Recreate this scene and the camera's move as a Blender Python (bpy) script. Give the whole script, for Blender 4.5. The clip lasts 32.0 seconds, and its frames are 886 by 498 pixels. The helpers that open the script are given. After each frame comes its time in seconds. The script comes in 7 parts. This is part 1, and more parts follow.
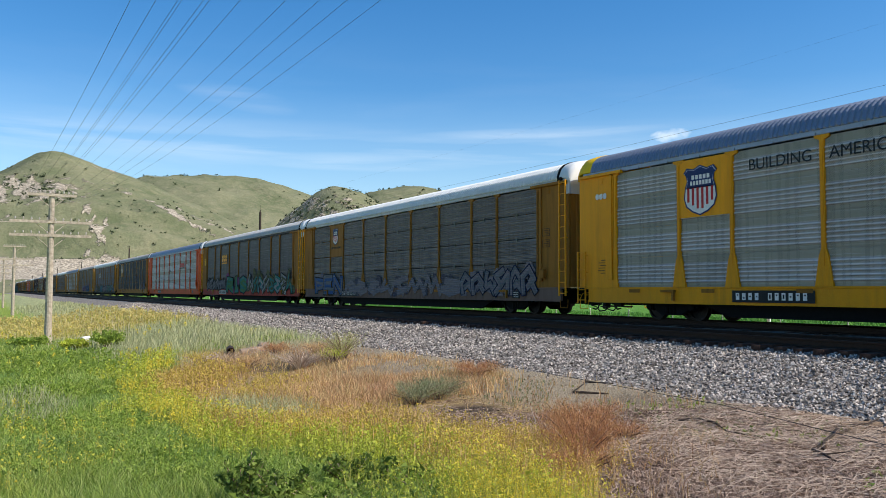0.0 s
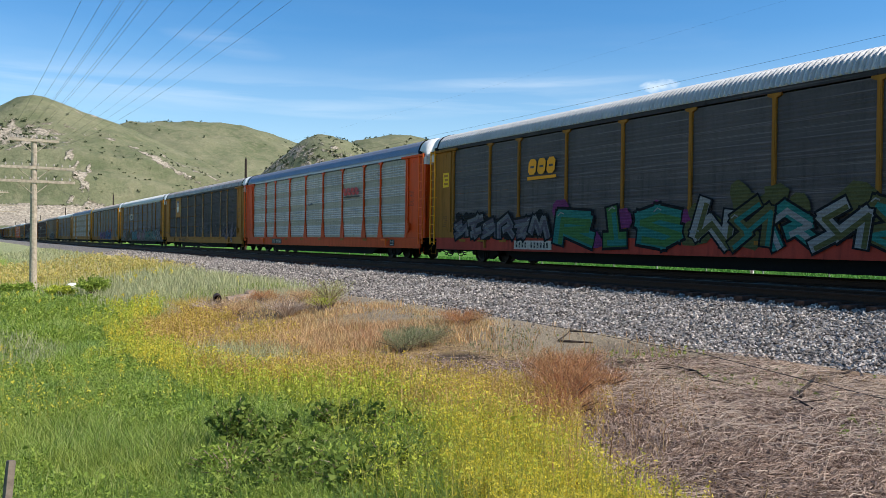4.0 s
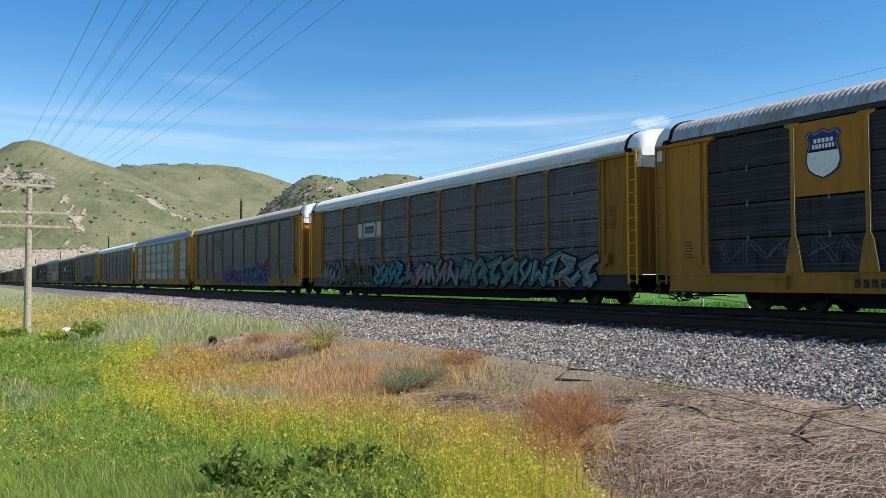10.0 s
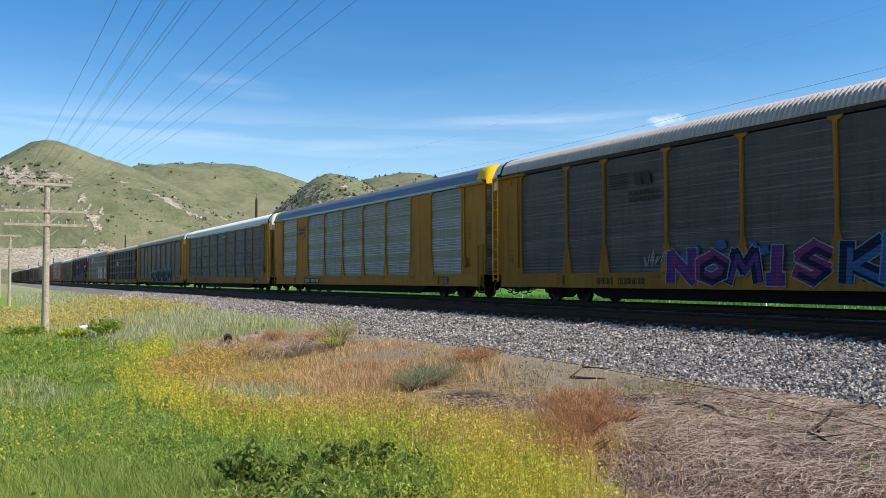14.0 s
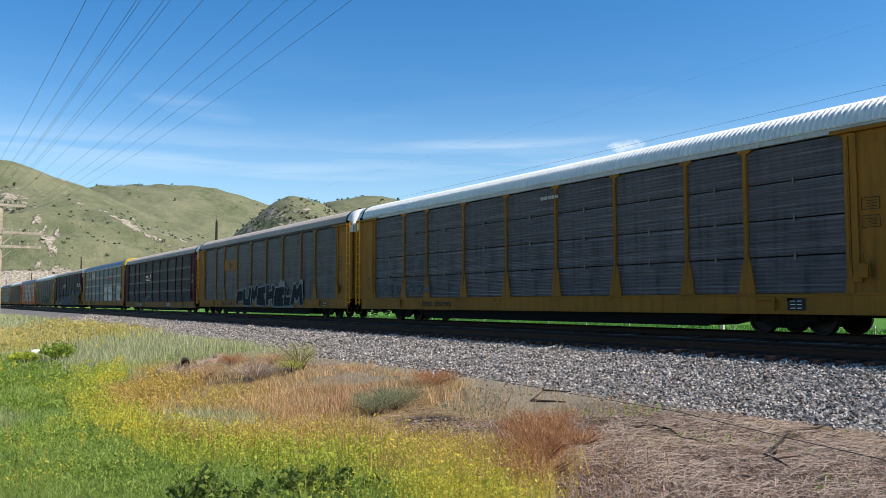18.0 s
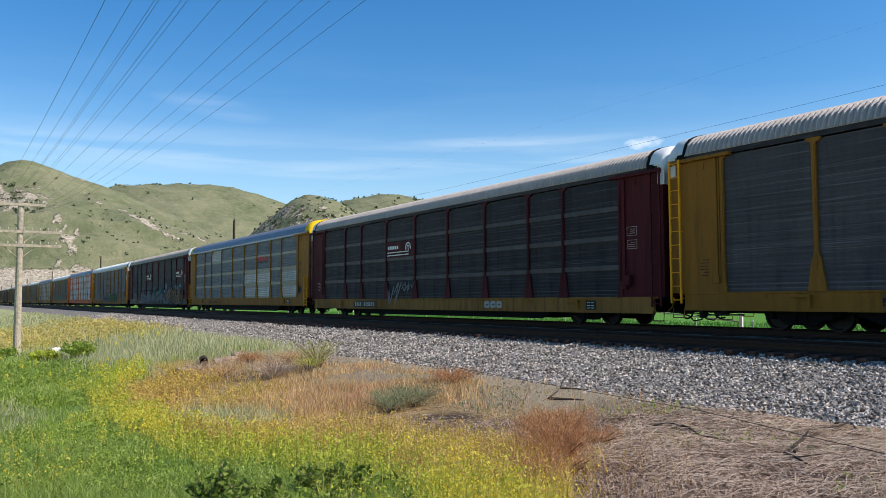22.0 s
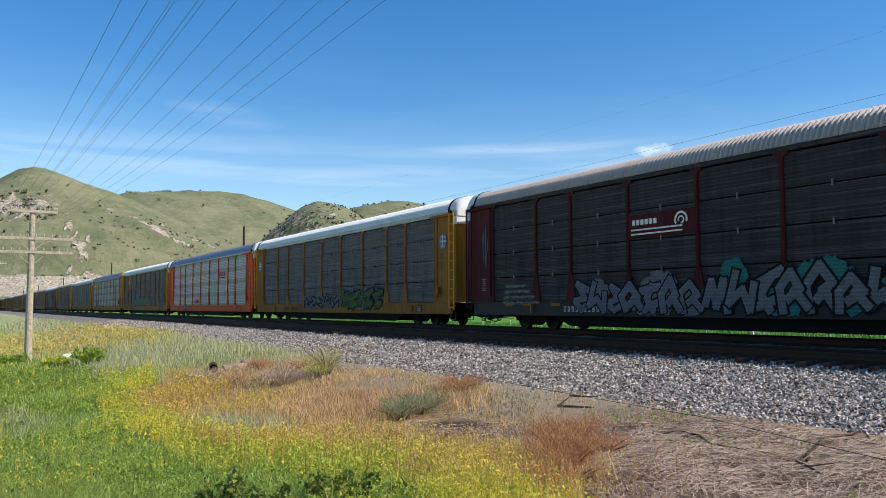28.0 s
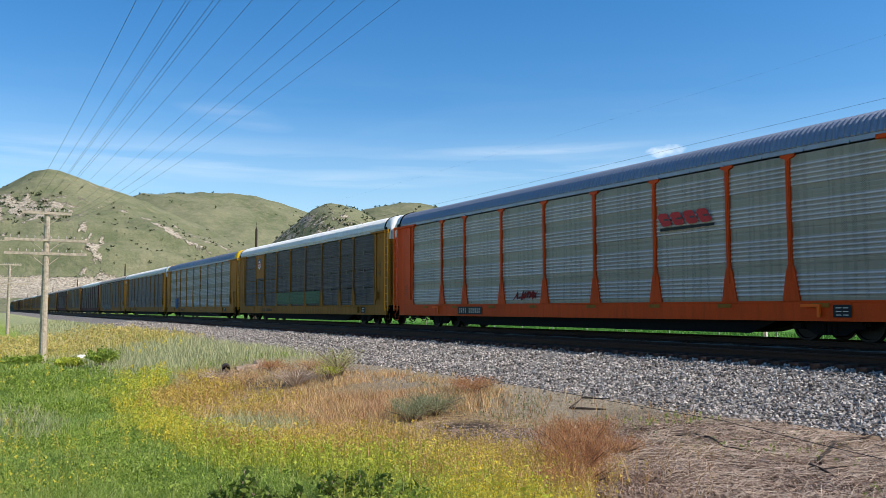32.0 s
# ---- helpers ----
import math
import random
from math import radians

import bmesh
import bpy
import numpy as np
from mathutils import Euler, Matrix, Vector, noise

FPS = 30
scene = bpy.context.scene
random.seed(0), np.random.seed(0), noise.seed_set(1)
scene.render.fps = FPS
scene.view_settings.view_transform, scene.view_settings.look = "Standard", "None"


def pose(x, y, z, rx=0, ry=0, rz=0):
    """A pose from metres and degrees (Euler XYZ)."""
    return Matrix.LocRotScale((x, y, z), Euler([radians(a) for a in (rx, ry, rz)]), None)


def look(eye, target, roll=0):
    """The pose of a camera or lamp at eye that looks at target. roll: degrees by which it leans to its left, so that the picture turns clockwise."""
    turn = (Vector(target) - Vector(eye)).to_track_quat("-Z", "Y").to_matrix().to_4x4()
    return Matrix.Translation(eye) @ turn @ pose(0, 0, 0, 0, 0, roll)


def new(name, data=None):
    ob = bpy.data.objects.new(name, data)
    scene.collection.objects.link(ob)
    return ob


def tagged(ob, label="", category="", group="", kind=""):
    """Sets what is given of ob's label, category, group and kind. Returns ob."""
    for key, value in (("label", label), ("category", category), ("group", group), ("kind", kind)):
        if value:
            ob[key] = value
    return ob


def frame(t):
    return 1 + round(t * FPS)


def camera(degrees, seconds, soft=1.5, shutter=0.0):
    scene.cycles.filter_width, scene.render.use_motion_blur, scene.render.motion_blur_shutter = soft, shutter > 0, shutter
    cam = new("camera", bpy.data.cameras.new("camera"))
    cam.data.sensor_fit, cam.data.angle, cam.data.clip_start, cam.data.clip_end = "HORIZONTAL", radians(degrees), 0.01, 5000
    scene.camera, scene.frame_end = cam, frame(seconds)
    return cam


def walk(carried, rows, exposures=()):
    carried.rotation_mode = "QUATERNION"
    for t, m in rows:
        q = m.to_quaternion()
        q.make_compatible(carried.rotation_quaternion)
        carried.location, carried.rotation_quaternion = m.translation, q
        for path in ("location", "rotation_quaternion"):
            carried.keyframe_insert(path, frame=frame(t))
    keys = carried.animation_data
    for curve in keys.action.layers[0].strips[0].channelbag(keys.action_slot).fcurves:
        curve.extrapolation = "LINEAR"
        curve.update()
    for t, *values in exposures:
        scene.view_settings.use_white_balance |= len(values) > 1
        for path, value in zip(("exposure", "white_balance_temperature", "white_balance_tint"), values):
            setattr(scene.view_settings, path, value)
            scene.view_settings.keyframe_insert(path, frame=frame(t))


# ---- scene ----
cam = camera(56.80, 32.0, 0.5)
PATH = [
    (0.0, pose(-0.009, 0.002, 0.803, 93.003, -0.229, -29.401)),
    (0.5, pose(-0.038, -0.013, 0.809, 92.953, -0.279, -29.309)),
    (1.0, pose(-0.024, -0.014, 0.791, 92.480, -0.312, -29.218)),
    (1.5, pose(-0.023, -0.002, 0.795, 91.530, -0.289, -29.209)),
    (2.0, pose(-0.028, -0.015, 0.796, 91.102, -0.355, -29.155)),
    (2.5, pose(-0.035, -0.010, 0.796, 90.194, -0.308, -29.042)),
    (4.5, pose(-0.035, -0.025, 0.793, 89.476, -0.760, -30.640)),
    (5.0, pose(-0.048, -0.064, 0.791, 89.376, -0.642, -31.150)),
    (5.5, pose(-0.000, 0.014, 0.808, 89.452, -0.375, -33.017)),
    (6.0, pose(-0.039, -0.007, 0.796, 89.723, -0.461, -33.484)),
    (6.5, pose(-0.015, -0.007, 0.800, 90.150, -0.362, -32.951)),
    (7.0, pose(-0.059, -0.023, 0.796, 90.215, -0.433, -32.677)),
    (7.5, pose(-0.038, -0.012, 0.808, 90.305, -0.246, -31.764)),
    (8.0, pose(-0.009, 0.006, 0.802, 91.199, -0.201, -31.386)),
    (8.5, pose(-0.024, -0.003, 0.797, 91.730, -0.213, -31.228)),
    (9.0, pose(-0.027, -0.008, 0.803, 91.627, -0.044, -31.080)),
    (9.5, pose(-0.014, -0.004, 0.812, 92.099, -0.043, -30.871)),
    (10.0, pose(-0.025, -0.005, 0.818, 92.176, 0.154, -30.629)),
    (10.5, pose(-0.036, -0.015, 0.811, 92.219, 0.144, -30.476)),
    (11.0, pose(-0.013, -0.004, 0.808, 92.358, 0.119, -30.372)),
    (11.5, pose(-0.028, -0.016, 0.817, 92.358, 0.123, -30.262)),
    (12.0, pose(-0.015, -0.003, 0.804, 92.532, 0.150, -30.103)),
    (12.5, pose(-0.025, -0.019, 0.814, 92.533, 0.220, -30.113)),
    (13.0, pose(-0.027, -0.024, 0.800, 92.466, 0.122, -30.022)),
    (13.5, pose(-0.024, -0.007, 0.800, 92.195, 0.080, -29.818)),
    (14.0, pose(-0.010, -0.005, 0.805, 92.064, 0.177, -29.612)),
    (14.5, pose(-0.019, -0.012, 0.810, 92.244, 0.207, -29.474)),
    (16.5, pose(0.047, -0.009, 0.795, 94.808, 0.031, -31.324)),
    (17.0, pose(0.039, 0.007, 0.793, 94.005, 0.022, -31.197)),
    (17.5, pose(0.028, 0.003, 0.791, 93.487, 0.080, -32.236)),
    (18.0, pose(0.024, 0.004, 0.794, 93.700, 0.106, -32.239)),
    (18.5, pose(0.043, 0.020, 0.809, 93.430, 0.235, -32.280)),
    (19.0, pose(0.053, 0.024, 0.791, 93.628, 0.163, -32.233)),
    (19.5, pose(0.029, 0.006, 0.790, 93.346, -0.046, -30.752)),
    (20.0, pose(0.029, -0.009, 0.790, 93.411, -0.060, -30.632)),
    (20.5, pose(0.028, 0.007, 0.790, 92.713, 0.248, -30.994)),
    (21.0, pose(0.032, 0.001, 0.802, 93.328, 0.119, -30.932)),
    (21.5, pose(0.012, 0.011, 0.807, 93.538, 0.254, -31.090)),
    (22.0, pose(0.023, 0.009, 0.791, 93.562, 0.195, -31.082)),
    (22.5, pose(0.018, 0.013, 0.788, 93.594, 0.241, -31.074)),
    (23.0, pose(0.045, 0.016, 0.796, 93.708, 0.433, -30.891)),
    (23.5, pose(0.027, 0.004, 0.792, 93.761, 0.340, -30.836)),
    (24.0, pose(0.025, 0.001, 0.793, 93.857, 0.270, -30.926)),
    (24.5, pose(0.024, 0.029, 0.796, 93.905, 0.197, -30.987)),
    (25.0, pose(0.030, 0.013, 0.797, 93.978, 0.213, -31.013)),
    (25.5, pose(0.027, 0.017, 0.796, 94.104, 0.113, -30.876)),
    (27.5, pose(0.028, 0.014, 0.795, 94.038, 0.119, -30.485)),
    (28.0, pose(0.027, 0.014, 0.795, 94.035, 0.123, -30.434)),
    (28.5, pose(0.027, -0.012, 0.797, 94.007, 0.203, -30.289)),
    (29.0, pose(0.031, 0.012, 0.799, 94.029, 0.234, -30.133)),
    (29.5, pose(0.029, 0.010, 0.791, 94.104, 0.291, -29.986)),
    (30.0, pose(0.029, 0.013, 0.789, 94.097, 0.334, -29.820)),
    (30.5, pose(0.033, 0.005, 0.802, 94.104, 0.384, -29.684)),
    (31.0, pose(0.031, 0.003, 0.795, 94.083, 0.389, -29.574)),
    (31.5, pose(0.034, 0.010, 0.787, 94.099, 0.331, -29.575)),
    (32.0, pose(0.019, 0.006, 0.792, 94.159, 0.057, -29.623)),
]
walk(cam, PATH, [(0.0, 0.2), (32.0, 0.2)])


# ---- world, sun ----
SUN_TO = Vector((0.62, -0.66, 0.86)).normalized()
sun_el = math.asin(SUN_TO.z)
sun_az = math.atan2(SUN_TO.x, SUN_TO.y)
world = bpy.data.worlds.new("sky_world")
scene.world = world
world.use_nodes = True
wt = world.node_tree
wt.nodes.clear()
w_out = wt.nodes.new("ShaderNodeOutputWorld")
w_bg = wt.nodes.new("ShaderNodeBackground")
w_sky = wt.nodes.new("ShaderNodeTexSky")
w_sky.sky_type = "NISHITA"
w_sky.sun_disc = False
w_sky.sun_elevation = sun_el
w_sky.sun_rotation = sun_az
w_sky.air_density, w_sky.dust_density, w_sky.ozone_density = 1.0, 0.3, 2.5
w_bg.inputs["Strength"].default_value = 0.137


def sky_clouds():
    """Thin high streaks of cloud over the clear sky, and one small puff."""
    N, L = wt.nodes, wt.links
    d = N.new("ShaderNodeTexCoord").outputs["Generated"]

    def node_math(op, a, b=0.0, clamp=False):
        n = N.new("ShaderNodeMath")
        n.operation, n.use_clamp = op, clamp
        for sock, v in ((n.inputs[0], a), (n.inputs[1], b)):
            if isinstance(v, (int, float)):
                sock.default_value = v
            else:
                L.new(v, sock)
        return n.outputs[0]

    def streaks(scale, stretch, lo, hi, detail=6.0, turn=0.0):
        mp = N.new("ShaderNodeMapping")
        mp.inputs["Scale"].default_value = stretch
        mp.inputs["Rotation"].default_value = (turn, 0.0, 0.6)
        L.new(d, mp.inputs["Vector"])
        n = N.new("ShaderNodeTexNoise")
        n.inputs["Scale"].default_value, n.inputs["Detail"].default_value, n.inputs["Roughness"].default_value = scale, detail, 0.55
        n.inputs["Distortion"].default_value = 0.4
        L.new(mp.outputs[0], n.inputs["Vector"])
        r = N.new("ShaderNodeMapRange")
        r.inputs["From Min"].default_value, r.inputs["From Max"].default_value = lo, hi
        L.new(n.outputs["Fac"], r.inputs["Value"])
        return r.outputs[0]

    sep = N.new("ShaderNodeSeparateXYZ")
    L.new(d, sep.inputs[0])
    up = sep.outputs[2]

    def band(lo, mid, hi):
        a = N.new("ShaderNodeMapRange")
        a.inputs["From Min"].default_value, a.inputs["From Max"].default_value = lo, mid
        b = N.new("ShaderNodeMapRange")
        b.inputs["From Min"].default_value, b.inputs["From Max"].default_value = hi, mid
        L.new(up, a.inputs["Value"])
        L.new(up, b.inputs["Value"])
        return node_math("MULTIPLY", a.outputs[0], b.outputs[0])

    f1 = node_math("MULTIPLY", node_math("MULTIPLY", streaks(1.6, (1, 1, 16), 0.55, 0.80), band(0.13, 0.17, 0.205)), 0.42)
    f2 = node_math("MULTIPLY", node_math("MULTIPLY", streaks(2.4, (1, 1, 6), 0.52, 0.85, 7.0, 0.25), band(0.17, 0.22, 0.30)), 0.07)
    haze = node_math("MULTIPLY", band(-0.25, 0.02, 0.24), 0.42)
    # the puff
    az, el = radians(44.9), radians(10.55)
    c = (math.sin(az) * math.cos(el), math.cos(az) * math.cos(el), math.sin(el))
    sub = N.new("ShaderNodeVectorMath")
    sub.operation = "SUBTRACT"
    sub.inputs[1].default_value = c
    L.new(d, sub.inputs[0])
    sc = N.new("ShaderNodeVectorMath")
    sc.operation = "MULTIPLY"
    sc.inputs[1].default_value = (1.0, 1.0, 3.4)
    L.new(sub.outputs[0], sc.inputs[0])
    ln = N.new("ShaderNodeVectorMath")
    ln.operation = "LENGTH"
    L.new(sc.outputs[0], ln.inputs[0])
    dist = node_math("ADD", ln.outputs["Value"], node_math("MULTIPLY", node_math("SUBTRACT", streaks(60, (1, 1, 1.6), 0.0, 1.0), 0.5), 0.045))
    puff = N.new("ShaderNodeMapRange")
    puff.inputs["From Min"].default_value, puff.inputs["From Max"].default_value = 0.026, 0.006
    L.new(dist, puff.inputs["Value"])
    puff = node_math("MULTIPLY", puff.outputs[0], 0.62)
    # two thin drawn-out wisps
    ragged = streaks(5.0, (1, 1, 14), 0.3, 0.75)

    def wisp(az_d, el_d, wide, high, share, tilt=0.0):
        hz = N.new("ShaderNodeMath")
        hz.operation = "ARCTAN2"
        L.new(sep.outputs[0], hz.inputs[0])
        L.new(sep.outputs[1], hz.inputs[1])
        da = node_math("SUBTRACT", hz.outputs[0], radians(az_d))
        de = node_math("SUBTRACT", node_math("SUBTRACT", up, math.sin(radians(el_d))), node_math("MULTIPLY", da, tilt))
        q = node_math("ADD", node_math("POWER", node_math("ABSOLUTE", node_math("DIVIDE", da, radians(wide))), 2.0), node_math("POWER", node_math("ABSOLUTE", node_math("DIVIDE", de, radians(high))), 2.0))
        soft = node_math("SUBTRACT", 1.0, q, True)
        return node_math("MULTIPLY", node_math("MULTIPLY", soft, ragged), share)

    wisps = node_math("MAXIMUM", wisp(36.0, 10.95, 11.0, 0.5, 0.36, 0.02), node_math("MAXIMUM", wisp(15.0, 13.1, 4.5, 0.9, 0.17, -0.16), wisp(24.0, 9.0, 9.0, 0.7, 0.3)))
    f = node_math("MAXIMUM", node_math("MAXIMUM", node_math("MAXIMUM", f1, f2), wisps), puff)
    hsv = N.new("ShaderNodeHueSaturation")
    hsv.inputs["Saturation"].default_value = 1.38
    hsv.inputs["Hue"].default_value = 0.502
    L.new(w_sky.outputs[0], hsv.inputs["Color"])
    m1 = N.new("ShaderNodeMix")
    m1.data_type = "RGBA"
    L.new(haze, m1.inputs[0])
    L.new(hsv.outputs[0], m1.inputs[6])
    m1.inputs[7].default_value = (4.6, 6.2, 7.4, 1)
    m2 = N.new("ShaderNodeMix")
    m2.data_type = "RGBA"
    L.new(f, m2.inputs[0])
    L.new(m1.outputs[2], m2.inputs[6])
    m2.inputs[7].default_value = (6.6, 7.2, 7.6, 1)
    L.new(m2.outputs[2], w_bg.inputs["Color"])


sky_clouds()
wt.links.new(w_bg.outputs[0], w_out.inputs["Surface"])

sun_data = bpy.data.lights.new("sun", "SUN")
sun_data.energy = 5.0
sun_data.angle = radians(0.53)
sun_data.color = (1.0, 0.95, 0.87)
sun_lamp = new("sun", sun_data)
sun_lamp.matrix_world = look(SUN_TO * 100, (0, 0, 0))


# ---- materials ----
def nodes_of(name):
    m = bpy.data.materials.new(name)
    m.use_nodes = True
    nt = m.node_tree
    return m, nt, nt.nodes["Principled BSDF"]


def coord(nt, kind="Object"):
    return nt.nodes.new("ShaderNodeTexCoord").outputs[kind]


def noise_tex(nt, vec, scale, detail=4.0, rough=0.6, stretch=None):
    if stretch:
        mp = nt.nodes.new("ShaderNodeMapping")
        mp.inputs["Scale"].default_value = stretch
        nt.links.new(vec, mp.inputs["Vector"])
        vec = mp.outputs[0]
    n = nt.nodes.new("ShaderNodeTexNoise")
    n.inputs["Scale"].default_value = scale
    n.inputs["Detail"].default_value = detail
    n.inputs["Roughness"].default_value = rough
    nt.links.new(vec, n.inputs["Vector"])
    return n.outputs["Fac"]


def ramp(nt, fac, a, b, ca=(0, 0, 0, 1), cb=(1, 1, 1, 1)):
    r = nt.nodes.new("ShaderNodeValToRGB")
    r.color_ramp.elements[0].position, r.color_ramp.elements[1].position = a, b
    r.color_ramp.elements[0].color, r.color_ramp.elements[1].color = ca, cb
    nt.links.new(fac, r.inputs["Fac"])
    return r.outputs["Color"]


def mixc(nt, fac, a, b, blend="MIX"):
    n = nt.nodes.new("ShaderNodeMix")
    n.data_type, n.blend_type = "RGBA", blend
    for sock, v in ((n.inputs[0], fac), (n.inputs[6], a), (n.inputs[7], b)):
        if isinstance(v, (int, float)):
            sock.default_value = v
        elif isinstance(v, tuple):
            sock.default_value = v if len(v) == 4 else (*v, 1)
        else:
            nt.links.new(v, sock)
    return n.outputs[2]


def mathn(nt, op, a, b=0.0):
    n = nt.nodes.new("ShaderNodeMath")
    n.operation = op
    for sock, v in ((n.inputs[0], a), (n.inputs[1], b)):
        if isinstance(v, (int, float)):
            sock.default_value = v
        else:
            nt.links.new(v, sock)
    return n.outputs[0]


def bump(nt, b, height, strength=0.3, dist=0.02):
    n = nt.nodes.new("ShaderNodeBump")
    n.inputs["Strength"].default_value, n.inputs["Distance"].default_value = strength, dist
    nt.links.new(height, n.inputs["Height"])
    nt.links.new(n.outputs[0], b.inputs["Normal"])


def paint(name, col, rough=0.5, metal=0.0, dirt=(0.05, 0.04, 0.03), amount=0.5, streak=True, bump_s=0.12):
    """Painted or bare sheet metal: grime in runs, blotches and a fine grain."""
    m, nt, b = nodes_of(name)
    c = coord(nt)
    runs = noise_tex(nt, c, 1.0, 5, 0.65, (5.0, 5.0, 0.45)) if streak else noise_tex(nt, c, 2.0, 5, 0.65)
    blot = noise_tex(nt, c, 0.55, 4, 0.6)
    fine = noise_tex(nt, c, 26, 3, 0.6)
    rnd = nt.nodes.new("ShaderNodeObjectInfo").outputs["Random"]
    d1 = ramp(nt, runs, 0.42, 0.72)
    d2 = ramp(nt, blot, 0.45, 0.75)
    f = mathn(nt, "MULTIPLY", mathn(nt, "MAXIMUM", d1, mathn(nt, "MULTIPLY", d2, 0.7)), amount)
    base = mixc(nt, f, col, dirt)
    base = mixc(nt, 0.09, base, ramp(nt, fine, 0.3, 0.7), "OVERLAY")
    tone = mathn(nt, "ADD", mathn(nt, "MULTIPLY", rnd, 0.16), 0.92)
    hsv = nt.nodes.new("ShaderNodeHueSaturation")
    nt.links.new(base, hsv.inputs["Color"])
    nt.links.new(tone, hsv.inputs["Value"])
    nt.links.new(hsv.outputs[0], b.inputs["Base Color"])
    b.inputs["Metallic"].default_value = metal
    b.inputs["Specular IOR Level"].default_value = 0.14
    rr = mathn(nt, "ADD", mathn(nt, "MULTIPLY", f, 0.35), rough)
    nt.links.new(rr, b.inputs["Roughness"])
    bump(nt, b, fine, bump_s, 0.004)
    return m


def plain(name, col, rough=0.7, metal=0.0, scale=12.0, var=0.35, bump_s=0.2, dist=0.01):
    """One material colour broken up by two noises."""
    m, nt, b = nodes_of(name)
    c = coord(nt)
    n1, n2 = noise_tex(nt, c, scale, 4), noise_tex(nt, c, scale * 0.13, 3)
    dark = tuple(v * (1 - var) for v in col)
    lite = tuple(min(1, v * (1 + var)) for v in col)
    base = mixc(nt, ramp(nt, n1, 0.3, 0.7), dark, lite)
    base = mixc(nt, mathn(nt, "MULTIPLY", ramp(nt, n2, 0.4, 0.7), 0.35), base, dark)
    nt.links.new(base, b.inputs["Base Color"])
    b.inputs["Roughness"].default_value, b.inputs["Metallic"].default_value = rough, metal
    b.inputs["Specular IOR Level"].default_value = 0.2
    bump(nt, b, n1, bump_s, dist)
    return m


def panel_mat(name, col, rough, metal, grime, amount, hole=0.5, crest=False):
    """Galvanised side sheet with small punched holes and grime lying along the ribs."""
    m, nt, b = nodes_of(name)
    c = coord(nt)
    sep = nt.nodes.new("ShaderNodeSeparateXYZ")
    nt.links.new(c, sep.inputs[0])
    along = noise_tex(nt, c, 1.0, 5, 0.7, (1.0, 0.35, 9.0))
    runs = noise_tex(nt, c, 1.0, 5, 0.65, (3.0, 3.0, 0.3))
    fine = noise_tex(nt, c, 30, 3)
    rnd = nt.nodes.new("ShaderNodeObjectInfo").outputs["Random"]
    f = mathn(nt, "MULTIPLY", mathn(nt, "MAXIMUM", ramp(nt, along, 0.4, 0.75), ramp(nt, runs, 0.42, 0.7)), amount)
    base = mixc(nt, f, col, grime)
    base = mixc(nt, 0.2, base, ramp(nt, fine, 0.3, 0.7), "OVERLAY")
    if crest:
        # sky light painted onto the rib crests, the plain strip between the sheets toned down
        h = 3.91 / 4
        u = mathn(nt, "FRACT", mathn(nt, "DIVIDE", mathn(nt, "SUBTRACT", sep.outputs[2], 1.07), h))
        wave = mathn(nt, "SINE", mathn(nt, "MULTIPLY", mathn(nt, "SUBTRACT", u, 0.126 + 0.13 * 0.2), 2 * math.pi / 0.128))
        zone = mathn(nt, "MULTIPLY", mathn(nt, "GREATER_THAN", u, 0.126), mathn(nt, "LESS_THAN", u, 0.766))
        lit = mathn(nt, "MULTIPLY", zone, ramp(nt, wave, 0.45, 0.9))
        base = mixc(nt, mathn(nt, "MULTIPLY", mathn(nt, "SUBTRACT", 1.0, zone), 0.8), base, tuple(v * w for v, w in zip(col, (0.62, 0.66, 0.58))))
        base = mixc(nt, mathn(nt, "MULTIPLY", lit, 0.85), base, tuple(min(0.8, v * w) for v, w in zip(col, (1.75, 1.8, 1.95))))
    # pale lines painted along single ribs, as light catching them
    lit_ribs = mathn(nt, "MULTIPLY", ramp(nt, noise_tex(nt, c, 1.0, 3, 0.6, (1.0, 0.22, 26.0)), 0.56, 0.68), 0.2 if crest else 0.42)
    base = mixc(nt, lit_ribs, base, tuple(min(0.7, 0.08 + 2.2 * v) for v in col))
    # punched holes in upright rows
    hy = mathn(nt, "SINE", mathn(nt, "MULTIPLY", sep.outputs[1], 2 * math.pi / 0.05))
    hz = mathn(nt, "SINE", mathn(nt, "MULTIPLY", sep.outputs[2], 2 * math.pi / 0.045))
    dots = mathn(nt, "GREATER_THAN", mathn(nt, "MULTIPLY", hy, hz), 0.35)
    cols = mathn(nt, "GREATER_THAN", noise_tex(nt, c, 1.0, 1, 0.5, (0.01, 5.0, 0.05)), 0.53)
    hf = mathn(nt, "MULTIPLY", mathn(nt, "MULTIPLY", dots, cols), hole)
    base = mixc(nt, hf, base, (0.02, 0.02, 0.02))
    tone = mathn(nt, "ADD", mathn(nt, "MULTIPLY", rnd, 0.22), 0.89)
    hsv = nt.nodes.new("ShaderNodeHueSaturation")
    nt.links.new(base, hsv.inputs["Color"])
    nt.links.new(tone, hsv.inputs["Value"])
    nt.links.new(hsv.outputs[0], b.inputs["Base Color"])
    b.inputs["Metallic"].default_value = metal
    b.inputs["Specular IOR Level"].default_value = 0.3
    nt.links.new(mathn(nt, "ADD", mathn(nt, "MULTIPLY", f, 0.3), rough), b.inputs["Roughness"])
    bump(nt, b, fine, 0.1, 0.003)
    return m


